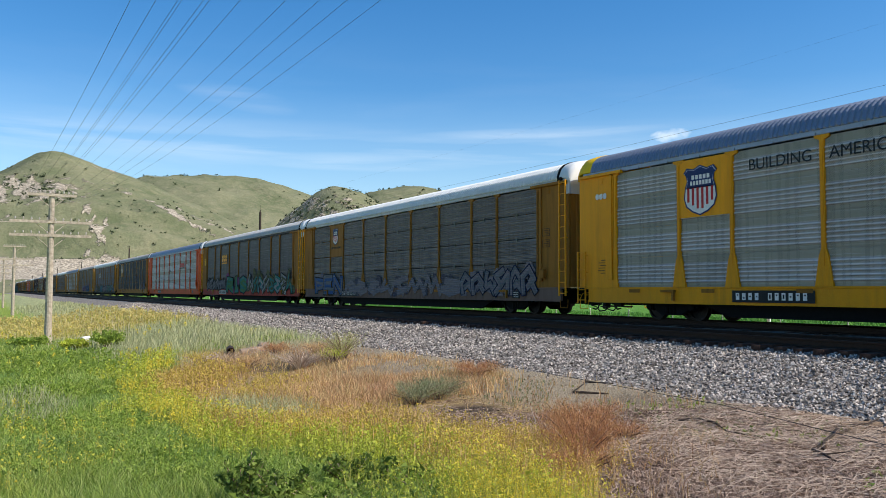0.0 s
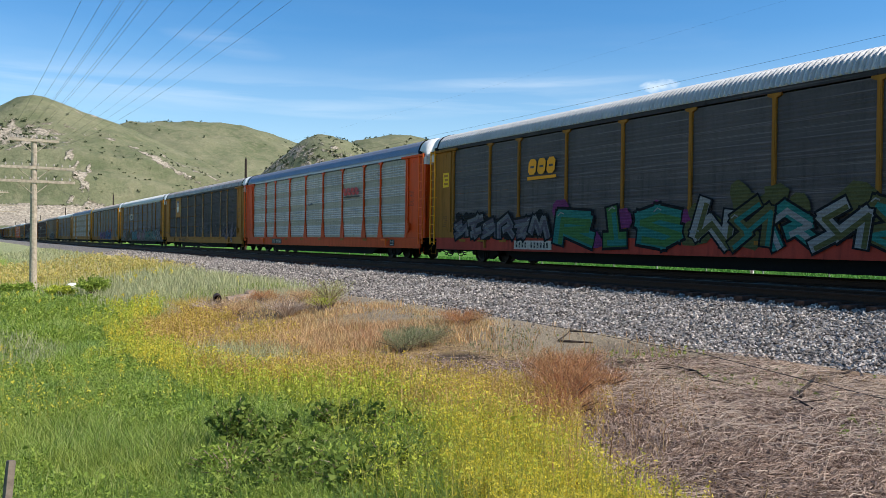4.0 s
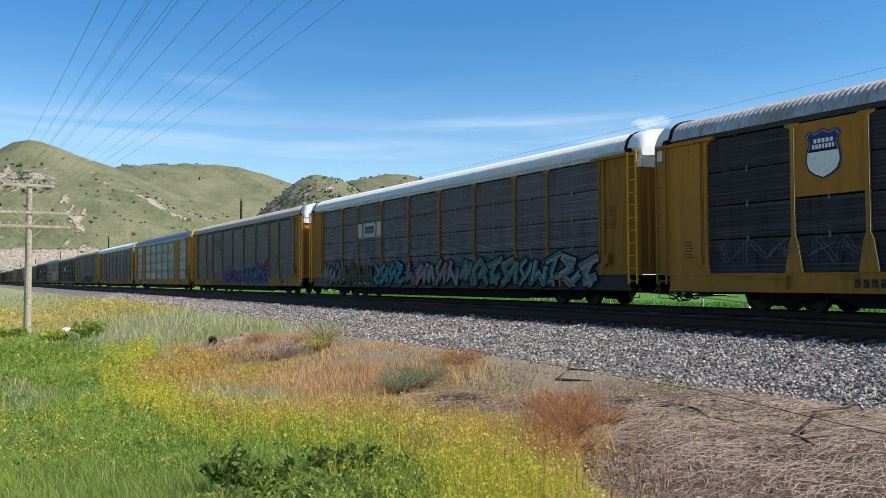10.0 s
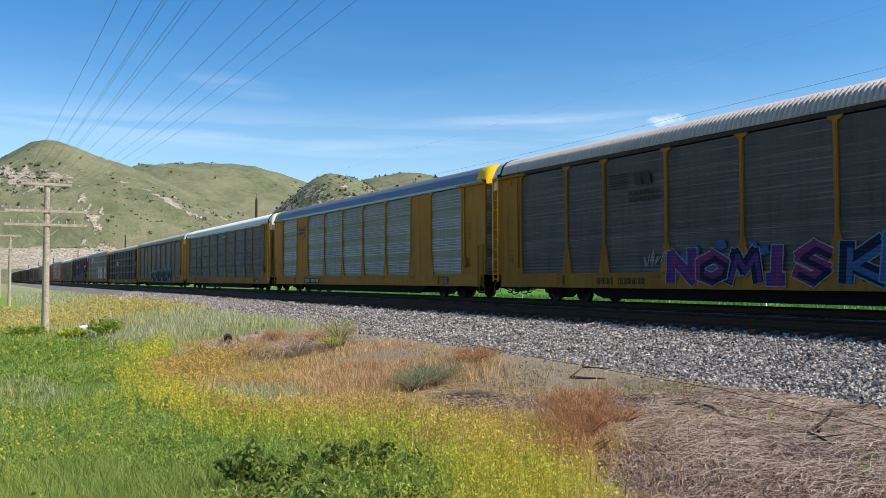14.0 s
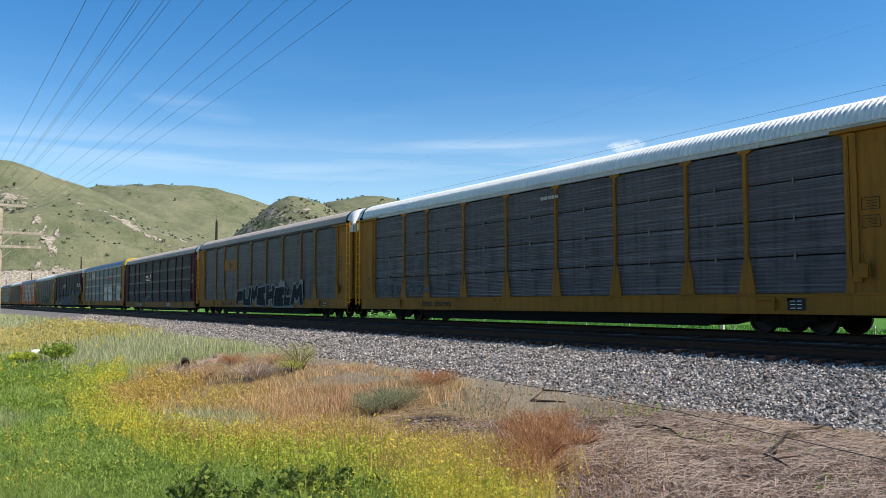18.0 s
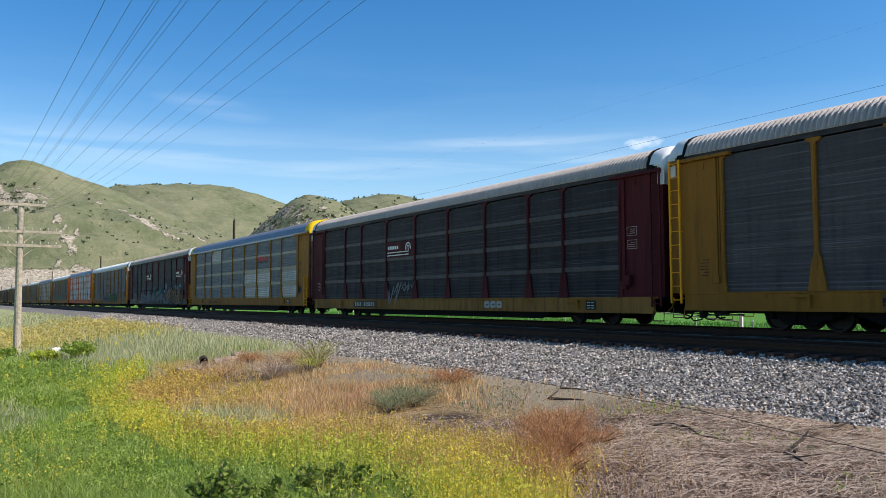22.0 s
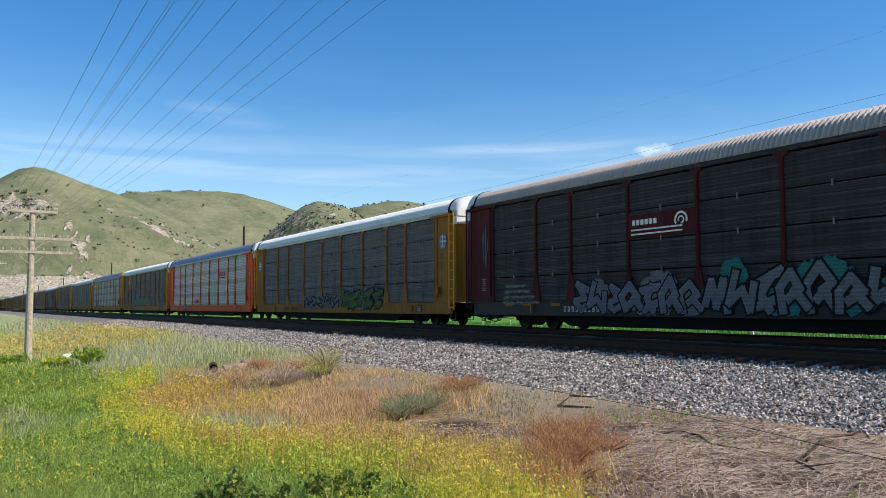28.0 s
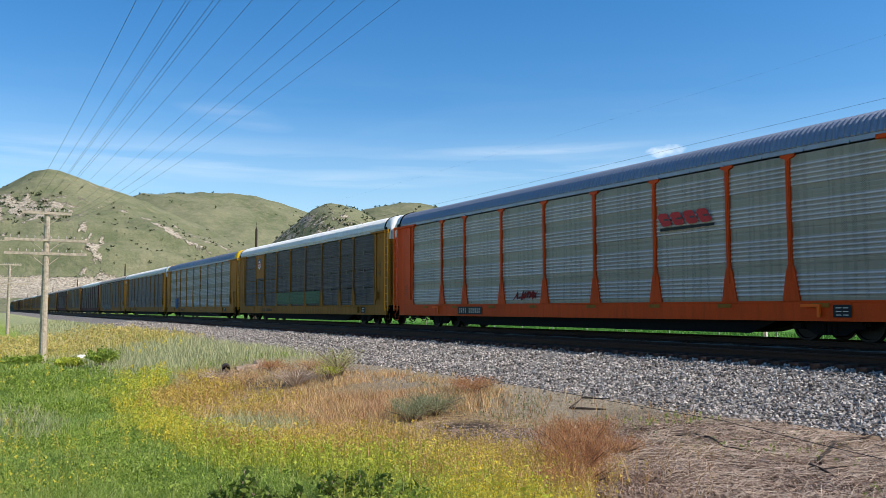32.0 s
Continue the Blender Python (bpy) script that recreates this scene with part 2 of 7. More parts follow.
M = {}
M["yellow"] = paint("paint_yellow", (0.84, 0.33, 0.006), 0.45, 0, (0.22, 0.11, 0.03), 0.3)
M["yellow_old"] = paint("paint_yellow_weathered", (0.315, 0.13, 0.016), 0.6, 0, (0.09, 0.055, 0.02), 0.55)
M["brown"] = paint("paint_brown_yellow", (0.42, 0.175, 0.028), 0.65, 0, (0.12, 0.06, 0.02), 0.4)
M["orange"] = paint("paint_orange", (0.66, 0.066, 0.004), 0.5, 0, (0.20, 0.04, 0.015), 0.35)
M["maroon"] = paint("paint_maroon", (0.085, 0.009, 0.012), 0.6, 0, (0.03, 0.015, 0.012), 0.7)
M["sill_tan"] = paint("paint_tan_sill", (0.33, 0.155, 0.035), 0.65, 0, (0.07, 0.04, 0.02), 0.75)
M["rust_sill"] = paint("paint_rusty_sill", (0.13, 0.05, 0.02), 0.7, 0, (0.03, 0.02, 0.015), 0.7)
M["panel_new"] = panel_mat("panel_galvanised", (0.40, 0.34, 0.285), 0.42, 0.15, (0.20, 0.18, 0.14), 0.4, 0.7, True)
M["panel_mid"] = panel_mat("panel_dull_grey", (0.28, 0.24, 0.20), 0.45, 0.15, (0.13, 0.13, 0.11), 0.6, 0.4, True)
M["panel_blue"] = panel_mat("panel_blue_grey_weathered", (0.118, 0.099, 0.106), 0.5, 0.12, (0.03, 0.03, 0.03), 0.7, 0.3)
M["panel_dark"] = panel_mat("panel_dark_weathered", (0.074, 0.061, 0.060), 0.5, 0.12, (0.03, 0.027, 0.026), 0.6, 0.3)
M["panel_dusty"] = panel_mat("panel_dusty_grey", (0.160, 0.133, 0.118), 0.5, 0.1, (0.06, 0.052, 0.048), 0.6, 0.3)
M["panel_black"] = panel_mat("panel_sooty_brown", (0.043, 0.034, 0.036), 0.6, 0.05, (0.014, 0.012, 0.012), 0.7, 0.3)
M["roof_white"] = paint("roof_white", (0.74, 0.73, 0.71), 0.6, 0, (0.44, 0.40, 0.36), 0.3)
M["roof_zinc"] = paint("roof_galvanised", (0.26, 0.28, 0.33), 0.36, 0.55, (0.22, 0.23, 0.25), 0.4)
M["roof_beige"] = paint("roof_beige", (0.47, 0.40, 0.365), 0.6, 0, (0.30, 0.25, 0.20), 0.55)
M["roof_rust"] = paint("roof_rusting_zinc", (0.46, 0.45, 0.44), 0.55, 0.2, (0.20, 0.09, 0.05), 0.8)
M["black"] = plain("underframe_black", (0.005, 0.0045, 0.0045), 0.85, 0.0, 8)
M["plate_black"] = plain("black_paint", (0.015, 0.015, 0.016), 0.5, 0, 20, 0.2)
M["wheel"] = plain("wheel_steel", (0.025, 0.02, 0.018), 0.5, 0.6, 20)
M["white"] = plain("white_paint", (0.76, 0.72, 0.66), 0.55, 0, 15, 0.12, 0.05)
M["navy"] = plain("navy_paint", (0.02, 0.035, 0.12), 0.5, 0, 15, 0.2, 0.05)
M["red"] = plain("red_paint", (0.50, 0.03, 0.03), 0.5, 0, 15, 0.2, 0.05)
M["lettering_grey"] = plain("faded_lettering", (0.44, 0.39, 0.33), 0.6, 0, 15, 0.3, 0.05)
M["rubber"] = plain("hose_rubber", (0.012, 0.012, 0.012), 0.6, 0, 20)
M["rail"] = plain("rail_steel_rusty", (0.045, 0.024, 0.015), 0.7, 0.2, 25)
M["tie"] = plain("sleeper_wood", (0.075, 0.040, 0.027), 0.9, 0, 9, 0.6, 0.6)
M["pole"] = plain("pole_wood", (0.44, 0.36, 0.27), 0.9, 0, 7, 0.35, 0.5)
M["wire"] = plain("wire_metal", (0.05, 0.05, 0.055), 0.5, 0.5, 5)
M["sill_red"] = paint("paint_red_sill", (0.42, 0.05, 0.03), 0.6, 0, (0.10, 0.03, 0.02), 0.6)
# brighter copy of the orange, with the sun on the ladders put into it
M["orange_clean"] = paint("paint_orange_lit", (0.90, 0.14, 0.012), 0.5, 0, (0.4, 0.08, 0.03), 0.2)
M["panel_soot"] = panel_mat("panel_black_soot", (0.028, 0.0215, 0.023), 0.6, 0.05, (0.011, 0.010, 0.010), 0.7, 0.3)
M["sill_dust"] = paint("paint_dusty_sill", (0.21, 0.13, 0.095), 0.7, 0, (0.10, 0.055, 0.04), 0.6)
M["panel_slate"] = panel_mat("panel_slate", (0.15, 0.145, 0.14), 0.5, 0.12, (0.07, 0.065, 0.06), 0.6, 0.4)
M["cap_yellow"] = paint("paint_bright_yellow", (0.86, 0.50, 0.008), 0.5, 0, (0.5, 0.3, 0.03), 0.2)
M["roof_grey"] = paint("roof_grey", (0.50, 0.49, 0.48), 0.5, 0.1, (0.28, 0.26, 0.24), 0.5)
# pale metal that puts the look of sunlight on the post edges
M["lit_edge"] = plain("sunlit_post_edge", (0.80, 0.62, 0.38), 0.3, 0.8, 9, 0.3, 0.1)
M["old_wood"] = plain("weathered_grey_wood", (0.19, 0.15, 0.115), 0.9, 0, 14, 0.45, 0.5)
M["dark_wood"] = plain("dark_wood", (0.05, 0.036, 0.028), 0.9, 0, 9, 0.4, 0.5)


# ---- mesh helpers ----
class Geo:
    """Collects vertices and faces for one mesh."""

    def __init__(self):
        self.v, self.f, self.mi = [], [], []

    def add(self, verts, faces, mi=0):
        n = len(self.v)
        self.v.extend(verts)
        self.f.extend([tuple(i + n for i in f) for f in faces])
        self.mi.extend([mi] * len(faces))
        return self

    def box(self, x0, x1, y0, y1, z0, z1, c=0.0, mi=0):
        """A box; c chamfers its upright and long edges."""
        if c <= 0:
            vs = [(x, y, z) for x in (x0, x1) for y in (y0, y1) for z in (z0, z1)]
            fs = [(0, 1, 3, 2), (4, 6, 7, 5), (0, 4, 5, 1), (2, 3, 7, 6), (0, 2, 6, 4), (1, 5, 7, 3)]
            return self.add(vs, fs, mi)
        prof = [(x0 + c, z0), (x1 - c, z0), (x1, z0 + c), (x1, z1 - c), (x1 - c, z1), (x0 + c, z1), (x0, z1 - c), (x0, z0 + c)]
        return self.sweep_y(prof, y0, y1, mi)

    def sweep_y(self, prof, y0, y1, mi=0):
        """A closed outline in x and z, drawn along y, with both ends shut."""
        n = len(prof)
        vs = [(x, y0, z) for x, z in prof] + [(x, y1, z) for x, z in prof]
        fs = [(i, (i + 1) % n, n + (i + 1) % n, n + i) for i in range(n)]
        fs += [tuple(range(n - 1, -1, -1)), tuple(range(n, 2 * n))]
        return self.add(vs, fs, mi)

    def slab_x(self, outline, x0, x1, mi=0):
        """A closed outline in y and z, given a thickness along x."""
        n = len(outline)
        vs = [(x0, y, z) for y, z in outline] + [(x1, y, z) for y, z in outline]
        fs = [(i, (i + 1) % n, n + (i + 1) % n, n + i) for i in range(n)]
        fs += [tuple(range(n - 1, -1, -1)), tuple(range(n, 2 * n))]
        return self.add(vs, fs, mi)

    def tube(self, pts, r, sides=6, mi=0, taper=1.0):
        pts = [Vector(p) for p in pts]
        n = len(self.v)
        vs, fs = [], []
        for i, p in enumerate(pts):
            d = (pts[min(i + 1, len(pts) - 1)] - pts[max(i - 1, 0)]).normalized()
            a = d.cross(Vector((0, 0, 1)))
            a = (a if a.length > 1e-3 else Vector((1, 0, 0))).normalized()
            b = d.cross(a)
            rr = r * (1 + (taper - 1) * i / max(1, len(pts) - 1))
            for k in range(sides):
                q = 2 * math.pi * k / sides
                vs.append(tuple(p + (a * math.cos(q) + b * math.sin(q)) * rr))
        for i in range(len(pts) - 1):
            for k in range(sides):
                k2 = (k + 1) % sides
                fs.append((i * sides + k, i * sides + k2, (i + 1) * sides + k2, (i + 1) * sides + k))
        fs += [tuple(range(sides - 1, -1, -1)), tuple(range((len(pts) - 1) * sides, len(pts) * sides))]
        return self.add(vs, fs, mi)

    def mesh(self, name, mats=(), smooth=False):
        me = bpy.data.meshes.new(name)
        me.from_pydata(self.v, [], self.f)
        for m in mats:
            me.materials.append(m)
        if len(mats) > 1:
            me.polygons.foreach_set("material_index", self.mi)
        if smooth:
            me.polygons.foreach_set("use_smooth", [True] * len(me.polygons))
        me.validate()
        me.update()
        return me


def fix_normals(me):
    bm = bmesh.new()
    bm.from_mesh(me)
    bmesh.ops.recalc_face_normals(bm, faces=bm.faces)
    bm.to_mesh(me)
    bm.free()
    return me


def part(name, me, material, parent, label="", m=None):
    """One mesh object under a thing; its material sits on the object, so that meshes are shared."""
    if isinstance(me, Geo):
        me = fix_normals(me.mesh(name, (material,)))
    ob = new(name, me)
    if len(me.materials) == 0:
        me.materials.append(None)
    if len(me.materials) == 1 and material:
        ob.material_slots[0].link = "OBJECT"
        ob.material_slots[0].material = material
    ob.parent = parent
    if m is not None:
        ob.matrix_basis = m
    if label:
        ob["label"] = label
    return ob


def thing(name, label, category, group="", kind="", m=None):
    ob = new(name)
    ob.empty_display_size = 0.2
    if m is not None:
        ob.matrix_basis = m
    return tagged(ob, label, category, group, kind)


def solid(name, geo, material, label, category="", group="", kind="", m=None, smooth=False):
    me = fix_normals(geo.mesh(name, (material,) if not isinstance(material, (tuple, list)) else material, smooth))
    ob = new(name, me)
    if m is not None:
        ob.matrix_basis = m
    return tagged(ob, label, category, group, kind)


def sstep(a, b, x):
    t = np.clip((np.asarray(x, float) - a) / (b - a), 0, 1)
    return t * t * (3 - 2 * t)


def wobble(x, y, seed, octaves=4, base=0.15, gain=0.5):
    """Smooth sheet of noise from turned sine waves, about -1 to 1."""
    rng = np.random.RandomState(seed)
    out, amp, tot = np.zeros(np.broadcast(x, y).shape), 1.0, 0.0
    for o in range(octaves):
        f = base * 2 ** o
        for k in range(3):
            a, ph, ff = rng.uniform(0, 2 * np.pi), rng.uniform(0, 2 * np.pi, 2), f * rng.uniform(0.7, 1.3)
            out = out + amp / 3 * np.sin(ff * (x * np.cos(a) + y * np.sin(a)) + ph[0] + 1.3 * np.sin(ff * 0.6 * (y * np.cos(a) - x * np.sin(a)) + ph[1]))
        tot += amp
        amp *= gain
    return out / tot * 1.6


def sheet(name, xs, ys, zf, mats, smooth=True, keep=None):
    """A height sheet over the grid xs by ys."""
    X, Y = np.meshgrid(xs, ys, indexing="ij")
    Z = zf(X, Y)
    nx, ny = X.shape
    idx = np.arange(nx * ny).reshape(nx, ny)
    q = np.stack([idx[:-1, :-1], idx[1:, :-1], idx[1:, 1:], idx[:-1, 1:]], -1).reshape(-1, 4)
    me = bpy.data.meshes.new(name)
    me.from_pydata(np.stack([X, Y, Z], -1).reshape(-1, 3).tolist(), [], q.tolist())
    for m in mats:
        me.materials.append(m)
    if smooth:
        me.polygons.foreach_set("use_smooth", [True] * len(me.polygons))
    me.update()
    return new(name, me)


def fast_mesh(name, verts, tris, mats, mi=None):
    """A mesh of triangles straight from arrays."""
    verts, tris = np.asarray(verts, np.float32), np.asarray(tris, np.int32)
    me = bpy.data.meshes.new(name)
    me.vertices.add(len(verts))
    me.vertices.foreach_set("co", verts.reshape(-1))
    me.loops.add(tris.size)
    me.loops.foreach_set("vertex_index", tris.reshape(-1))
    me.polygons.add(len(tris))
    me.polygons.foreach_set("loop_start", np.arange(0, tris.size, 3, dtype=np.int32))
    if mi is not None:
        me.polygons.foreach_set("material_index", np.asarray(mi, np.int32))
    for m in mats:
        me.materials.append(m)
    me.update(calc_edges=True)
    me.validate()
    me.shade_flat()
    return new(name, me)


# ---- ground, track bed, tracks ----
TRACK_X, NEAR_TRACK_X = 20.45, 16.2   # centre lines of the two tracks
TOE_X = 11.2


def ground_z(x, y):
    x, y = np.asarray(x, float), np.asarray(y, float)
    low = sstep(9.5, 3.5, x) * sstep(5.0, 22.0, y + 0.6 * (4 - x))
    z = -0.98 - 0.74 * low
    z = z - 0.5 * sstep(25.5, 31.0, x) * sstep(-400, -200, y)
    near = 1 - sstep(60, 160, np.hypot(x, y))
    z = z + near * (0.07 * wobble(x, y, 3, 4, 0.5) + 0.018 * wobble(x, y, 4, 2, 2.4))
    bed = sstep(TOE_X - 0.3, TOE_X + 1.2, x) * sstep(25.5 + 1.5, 25.5, x)
    return z - 0.45 * bed


def fringe_x(y):
    """Middle of the band of yellow weeds that divides the green from the dry ground."""
    return np.interp(y, [4.0, 6.0, 8.0, 10.0, 12.5, 18.0, 23.0, 31.0, 45.0], [3.25, 3.8, 3.85, 3.5, 2.95, 3.35, 3.75, 5.3, 8.0])


def zones(x, y):
    """Shares of lush green, yellow bloom and dry litter on the near ground."""
    e = 0.7 * wobble(x, y, 8, 3, 0.35) + 0.45 * wobble(x, y, 9, 3, 1.4)
    far = sstep(25, 32, y + 1.5 * e)
    d = x - fringe_x(y) + 0.42 * e
    dry = sstep(0.25, 1.0, d) * sstep(13, 11.5, x) * (1 - far)
    near = sstep(9.5, 7.0, y)
    bloom = sstep(-0.6, -0.15, d) * sstep(0.75 + 0.35 * near, 0.2 + 0.2 * near, d) * sstep(34, 26, y) * np.clip(0.75 + 0.7 * wobble(x, y, 12, 3, 1.1), 0.15, 1)
    pale = far * sstep(3.0, 6.0, x + e)
    orange = 0.75 * sstep(9, 4, np.hypot((x - 5.6) / 0.5, (y - 57 - 3 * e) / 1.6) * 0.55) * sstep(42, 47, y)
    return dry, bloom, pale, orange


def ground_material():
    m, nt, b = nodes_of("meadow_ground")
    c = coord(nt)
    n1, n2, n3 = noise_tex(nt, c, 7, 6, 0.7), noise_tex(nt, c, 0.7, 5, 0.6), noise_tex(nt, c, 40, 3, 0.7)

    def attr(name):
        a = nt.nodes.new("ShaderNodeAttribute")
        a.attribute_name = name
        return a.outputs["Fac"]

    green = mixc(nt, ramp(nt, n1, 0.3, 0.7), (0.17, 0.23, 0.03), (0.30, 0.37, 0.065))
    green = mixc(nt, ramp(nt, n2, 0.45, 0.7), green, (0.20, 0.26, 0.06))
    dry = mixc(nt, ramp(nt, n1, 0.32, 0.68), (0.17, 0.11, 0.07), (0.40, 0.30, 0.205))
    dry = mixc(nt, mathn(nt, "MULTIPLY", ramp(nt, n2, 0.45, 0.7), 0.6), dry, (0.25, 0.15, 0.09))
    bloom = mixc(nt, ramp(nt, n1, 0.35, 0.65), (0.34, 0.31, 0.05), (0.52, 0.46, 0.08))
    pale = mixc(nt, ramp(nt, n1, 0.3, 0.7), (0.24, 0.26, 0.11), (0.42, 0.42, 0.22))
    orange = mixc(nt, ramp(nt, n1, 0.3, 0.7), (0.42, 0.33, 0.13), (0.58, 0.46, 0.20))
    base = mixc(nt, attr("pale"), green, pale)
    base = mixc(nt, attr("bloom"), base, bloom)
    base = mixc(nt, attr("orange"), base, orange)
    soil = mixc(nt, ramp(nt, n3, 0.3, 0.7), (0.20, 0.155, 0.10), (0.40, 0.33, 0.23))
    tan = mixc(nt, ramp(nt, n1, 0.32, 0.68), (0.21, 0.13, 0.065), (0.52, 0.37, 0.175))
    dry = mixc(nt, attr("tan"), dry, tan)
    dry = mixc(nt, attr("soil"), dry, soil)
    dry = mixc(nt, attr("char"), dry, (0.035, 0.03, 0.03))
    base = mixc(nt, attr("dry"), base, dry)
    base = mixc(nt, attr("field"), base, mixc(nt, ramp(nt, n1, 0.3, 0.7), (0.06, 0.17, 0.02), (0.13, 0.27, 0.045)))
    base = mixc(nt, 0.35, base, ramp(nt, n3, 0.25, 0.75), "OVERLAY")
    nt.links.new(base, b.inputs["Base Color"])
    b.inputs["Roughness"].default_value = 0.95
    b.inputs["Specular IOR Level"].default_value = 0.1
    bump(nt, b, mathn(nt, "ADD", n1, n3), 0.8, 0.05)
    return m


def spread(lo, hi, step, far, grow=1.35):
    """Grid lines: even between lo and hi, ever wider beyond."""
    mid = list(np.arange(lo, hi + 1e-6, step))
    out, s, p = [], step, hi
    while p < far:
        s *= grow
        p += s
        out.append(p)
    back, s, p = [], step, lo
    while p > -far:
        s *= grow
        p -= s
        back.append(p)
    return np.array(back[::-1] + mid + out)


gx, gy = spread(-8, 27, 0.2, 4500), spread(-2, 60, 0.25, 4500)
ground = sheet("ground", gx, gy, ground_z, [ground_material()])
tagged(ground, "uneven meadow ground with green grass, yellow weeds and dry litter", "ground", kind="structure")
GX, GY = np.meshgrid(gx, gy, indexing="ij")
soil_share = sstep(7.2, 9.4, GX + 0.6 * wobble(GX, GY, 28, 3, 0.6)) * sstep(7.0, 9.5, GY)
char_share = 0.0
for cx, cy, rx, ry, dark in ((6.8, 11.3, 0.6, 0.55, 0.85), (6.0, 10.0, 1.2, 0.55, 0.5), (6.2, 18.9, 0.8, 0.9, 0.6), (7.2, 21.6, 1.0, 1.3, 0.65), (6.5, 24.3, 0.9, 0.9, 0.5), (4.9, 7.6, 0.7, 0.5, 0.5), (8.9, 5.2, 0.9, 0.4, 0.6), (8.3, 6.6, 0.7, 0.5, 0.45), (7.2, 4.7, 0.6, 0.4, 0.5), (9.4, 8.4, 0.8, 0.6, 0.4), (10.0, 10.8, 0.8, 0.7, 0.3)):
    char_share = np.maximum(char_share, dark * sstep(1.2, 0.6, np.hypot((GX - cx) / rx, (GY - cy) / ry) + 0.35 * wobble(GX, GY, 29, 3, 1.6)))
for nm, vals in zip(("dry", "bloom", "pale", "orange", "soil", "char", "field", "tan"), (*zones(GX, GY), soil_share, char_share, sstep(25, 26.5, GX), sstep(8.5, 10.5, GY) * sstep(8.8, 7.4, GX))):
    vals = vals * ((GX > -60) & ((GX < 26) | (nm == "field")) & (GY < 400) & (GY > -30))
    a = ground.data.attributes.new(nm, "FLOAT", "POINT")
    a.data.foreach_set("value", np.ascontiguousarray(vals.reshape(-1), dtype=np.float32))


def ballast_material():
    m, nt, b = nodes_of("ballast_stone")
    c = coord(nt)
    n1, n2 = noise_tex(nt, c, 17, 3, 0.6), noise_tex(nt, c, 0.8, 4)
    v = nt.nodes.new("ShaderNodeTexVoronoi")
    v.inputs["Scale"].default_value = 15
    nt.links.new(c, v.inputs["Vector"])
    g = nt.nodes.new("ShaderNodeNewGeometry").outputs["Random Per Island"]
    base = mixc(nt, ramp(nt, v.outputs["Color"], 0.1, 0.9), (0.07, 0.058, 0.048), (0.36, 0.315, 0.265))
    base = mixc(nt, 0.5, base, ramp(nt, g, 0.0, 1.0, (0.065, 0.055, 0.045, 1), (0.32, 0.28, 0.235, 1)))
    base = mixc(nt, mathn(nt, "MULTIPLY", ramp(nt, n2, 0.5, 0.8), 0.4), base, (0.33, 0.27, 0.21))
    base = mixc(nt, 0.3, base, ramp(nt, n1, 0.3, 0.7), "OVERLAY")
    nt.links.new(base, b.inputs["Base Color"])
    b.inputs["Roughness"].default_value = 0.9
    bump(nt, b, v.outputs["Distance"], 1.0, 0.05)
    return m


M["ballast"] = ballast_material()


def bed_z(x, y):
    """Top of the ballast: level under the sleepers, a slope down to the toe."""
    x, y = np.asarray(x, float), np.asarray(y, float)
    s = 0.12 * wobble(y, y * 0 + 3, 21, 3, 0.5)
    left = np.interp(x, [TOE_X - 1.0, TOE_X + 0.2, 14.35, 14.85, 15.2, 17.6, 18.3], [-1.3, -1.05, -0.57, -0.46, -0.41, -0.41, -0.34])
    left = left + 0.05 * s * sstep(15, 13, x)
    right = np.interp(x, [21.9, 22.4, 25.0, 26.2], [-0.27, -0.38, -1.15, -1.5])
    z = np.where(x < 18.3, left, right)
    return z + 0.02 * wobble(x, y, 22, 2, 2.5)


bx = np.concatenate([np.arange(10.2, 15.0, 0.2), np.arange(15.2, 21.9, 0.8), np.arange(22, 26.3, 0.5)])
by = np.concatenate([np.linspace(-2500, -60, 30), np.arange(-55, 100, 0.8), np.linspace(104, 3000, 160)])
bed = sheet("ballast", bx, by, bed_z, [M["ballast"]])
tagged(bed, "grey crushed stone ballast sloping down from two tracks", "ballast", kind="structure")

RAIL = [(-0.07, 0), (0.07, 0), (0.07, 0.012), (0.012, 0.035), (0.012, 0.125), (0.036, 0.135), (0.036, 0.165), (0.028, 0.172),
        (-0.028, 0.172), (-0.036, 0.165), (-0.036, 0.135), (-0.012, 0.125), (-0.012, 0.035), (-0.07, 0.012)]


def rail_geo(x, z):
    g = Geo()
    for y0, y1 in ((-2500, -60), (-60, 60), (60, 300), (300, 3000)):
        g.sweep_y([(x + a, z + c) for a, c in RAIL], y0, y1)
    return g


def railway_track(name, cx, label, dz=0.0):
    tr = thing(name, label, "railway track", kind="structure")
    for dx in (-0.755, 0.755):
        part("rail", rail_geo(cx + dx, -0.172 + dz), M["rail"], tr, "rusty steel rail")
    tie = fix_normals(Geo().box(-1.3, 1.3, -0.115, 0.115, -0.25, 0.0, 0.012).mesh("tie", (M["tie"],)))
    rng = random.Random(5)
    ys = [-6 + 0.51 * i for i in range(200)] if cx < 18 else []
    for y in ys:
        part("tie", tie, M["tie"], tr, "", pose(cx + rng.uniform(-0.07, 0.05), y, dz - 0.176 + rng.uniform(-0.012, 0.008), 0, 0, rng.uniform(-1, 1)))
    rest = Geo()
    y = -60.0
    while y < 420:
        if not ys or y < ys[0] - 0.3 or y > ys[-1] + 0.3:
            o = rng.uniform(-0.05, 0.05)
            rest.box(cx - 1.3 + o, cx + 1.3 + o, y - 0.115, y + 0.115, dz - 0.356, dz - 0.178)
        y += 0.51
    far = part("tie_row", rest, M["tie"], tr, "weathered wooden sleepers")
    far["kind"] = "stuff"
    return tr


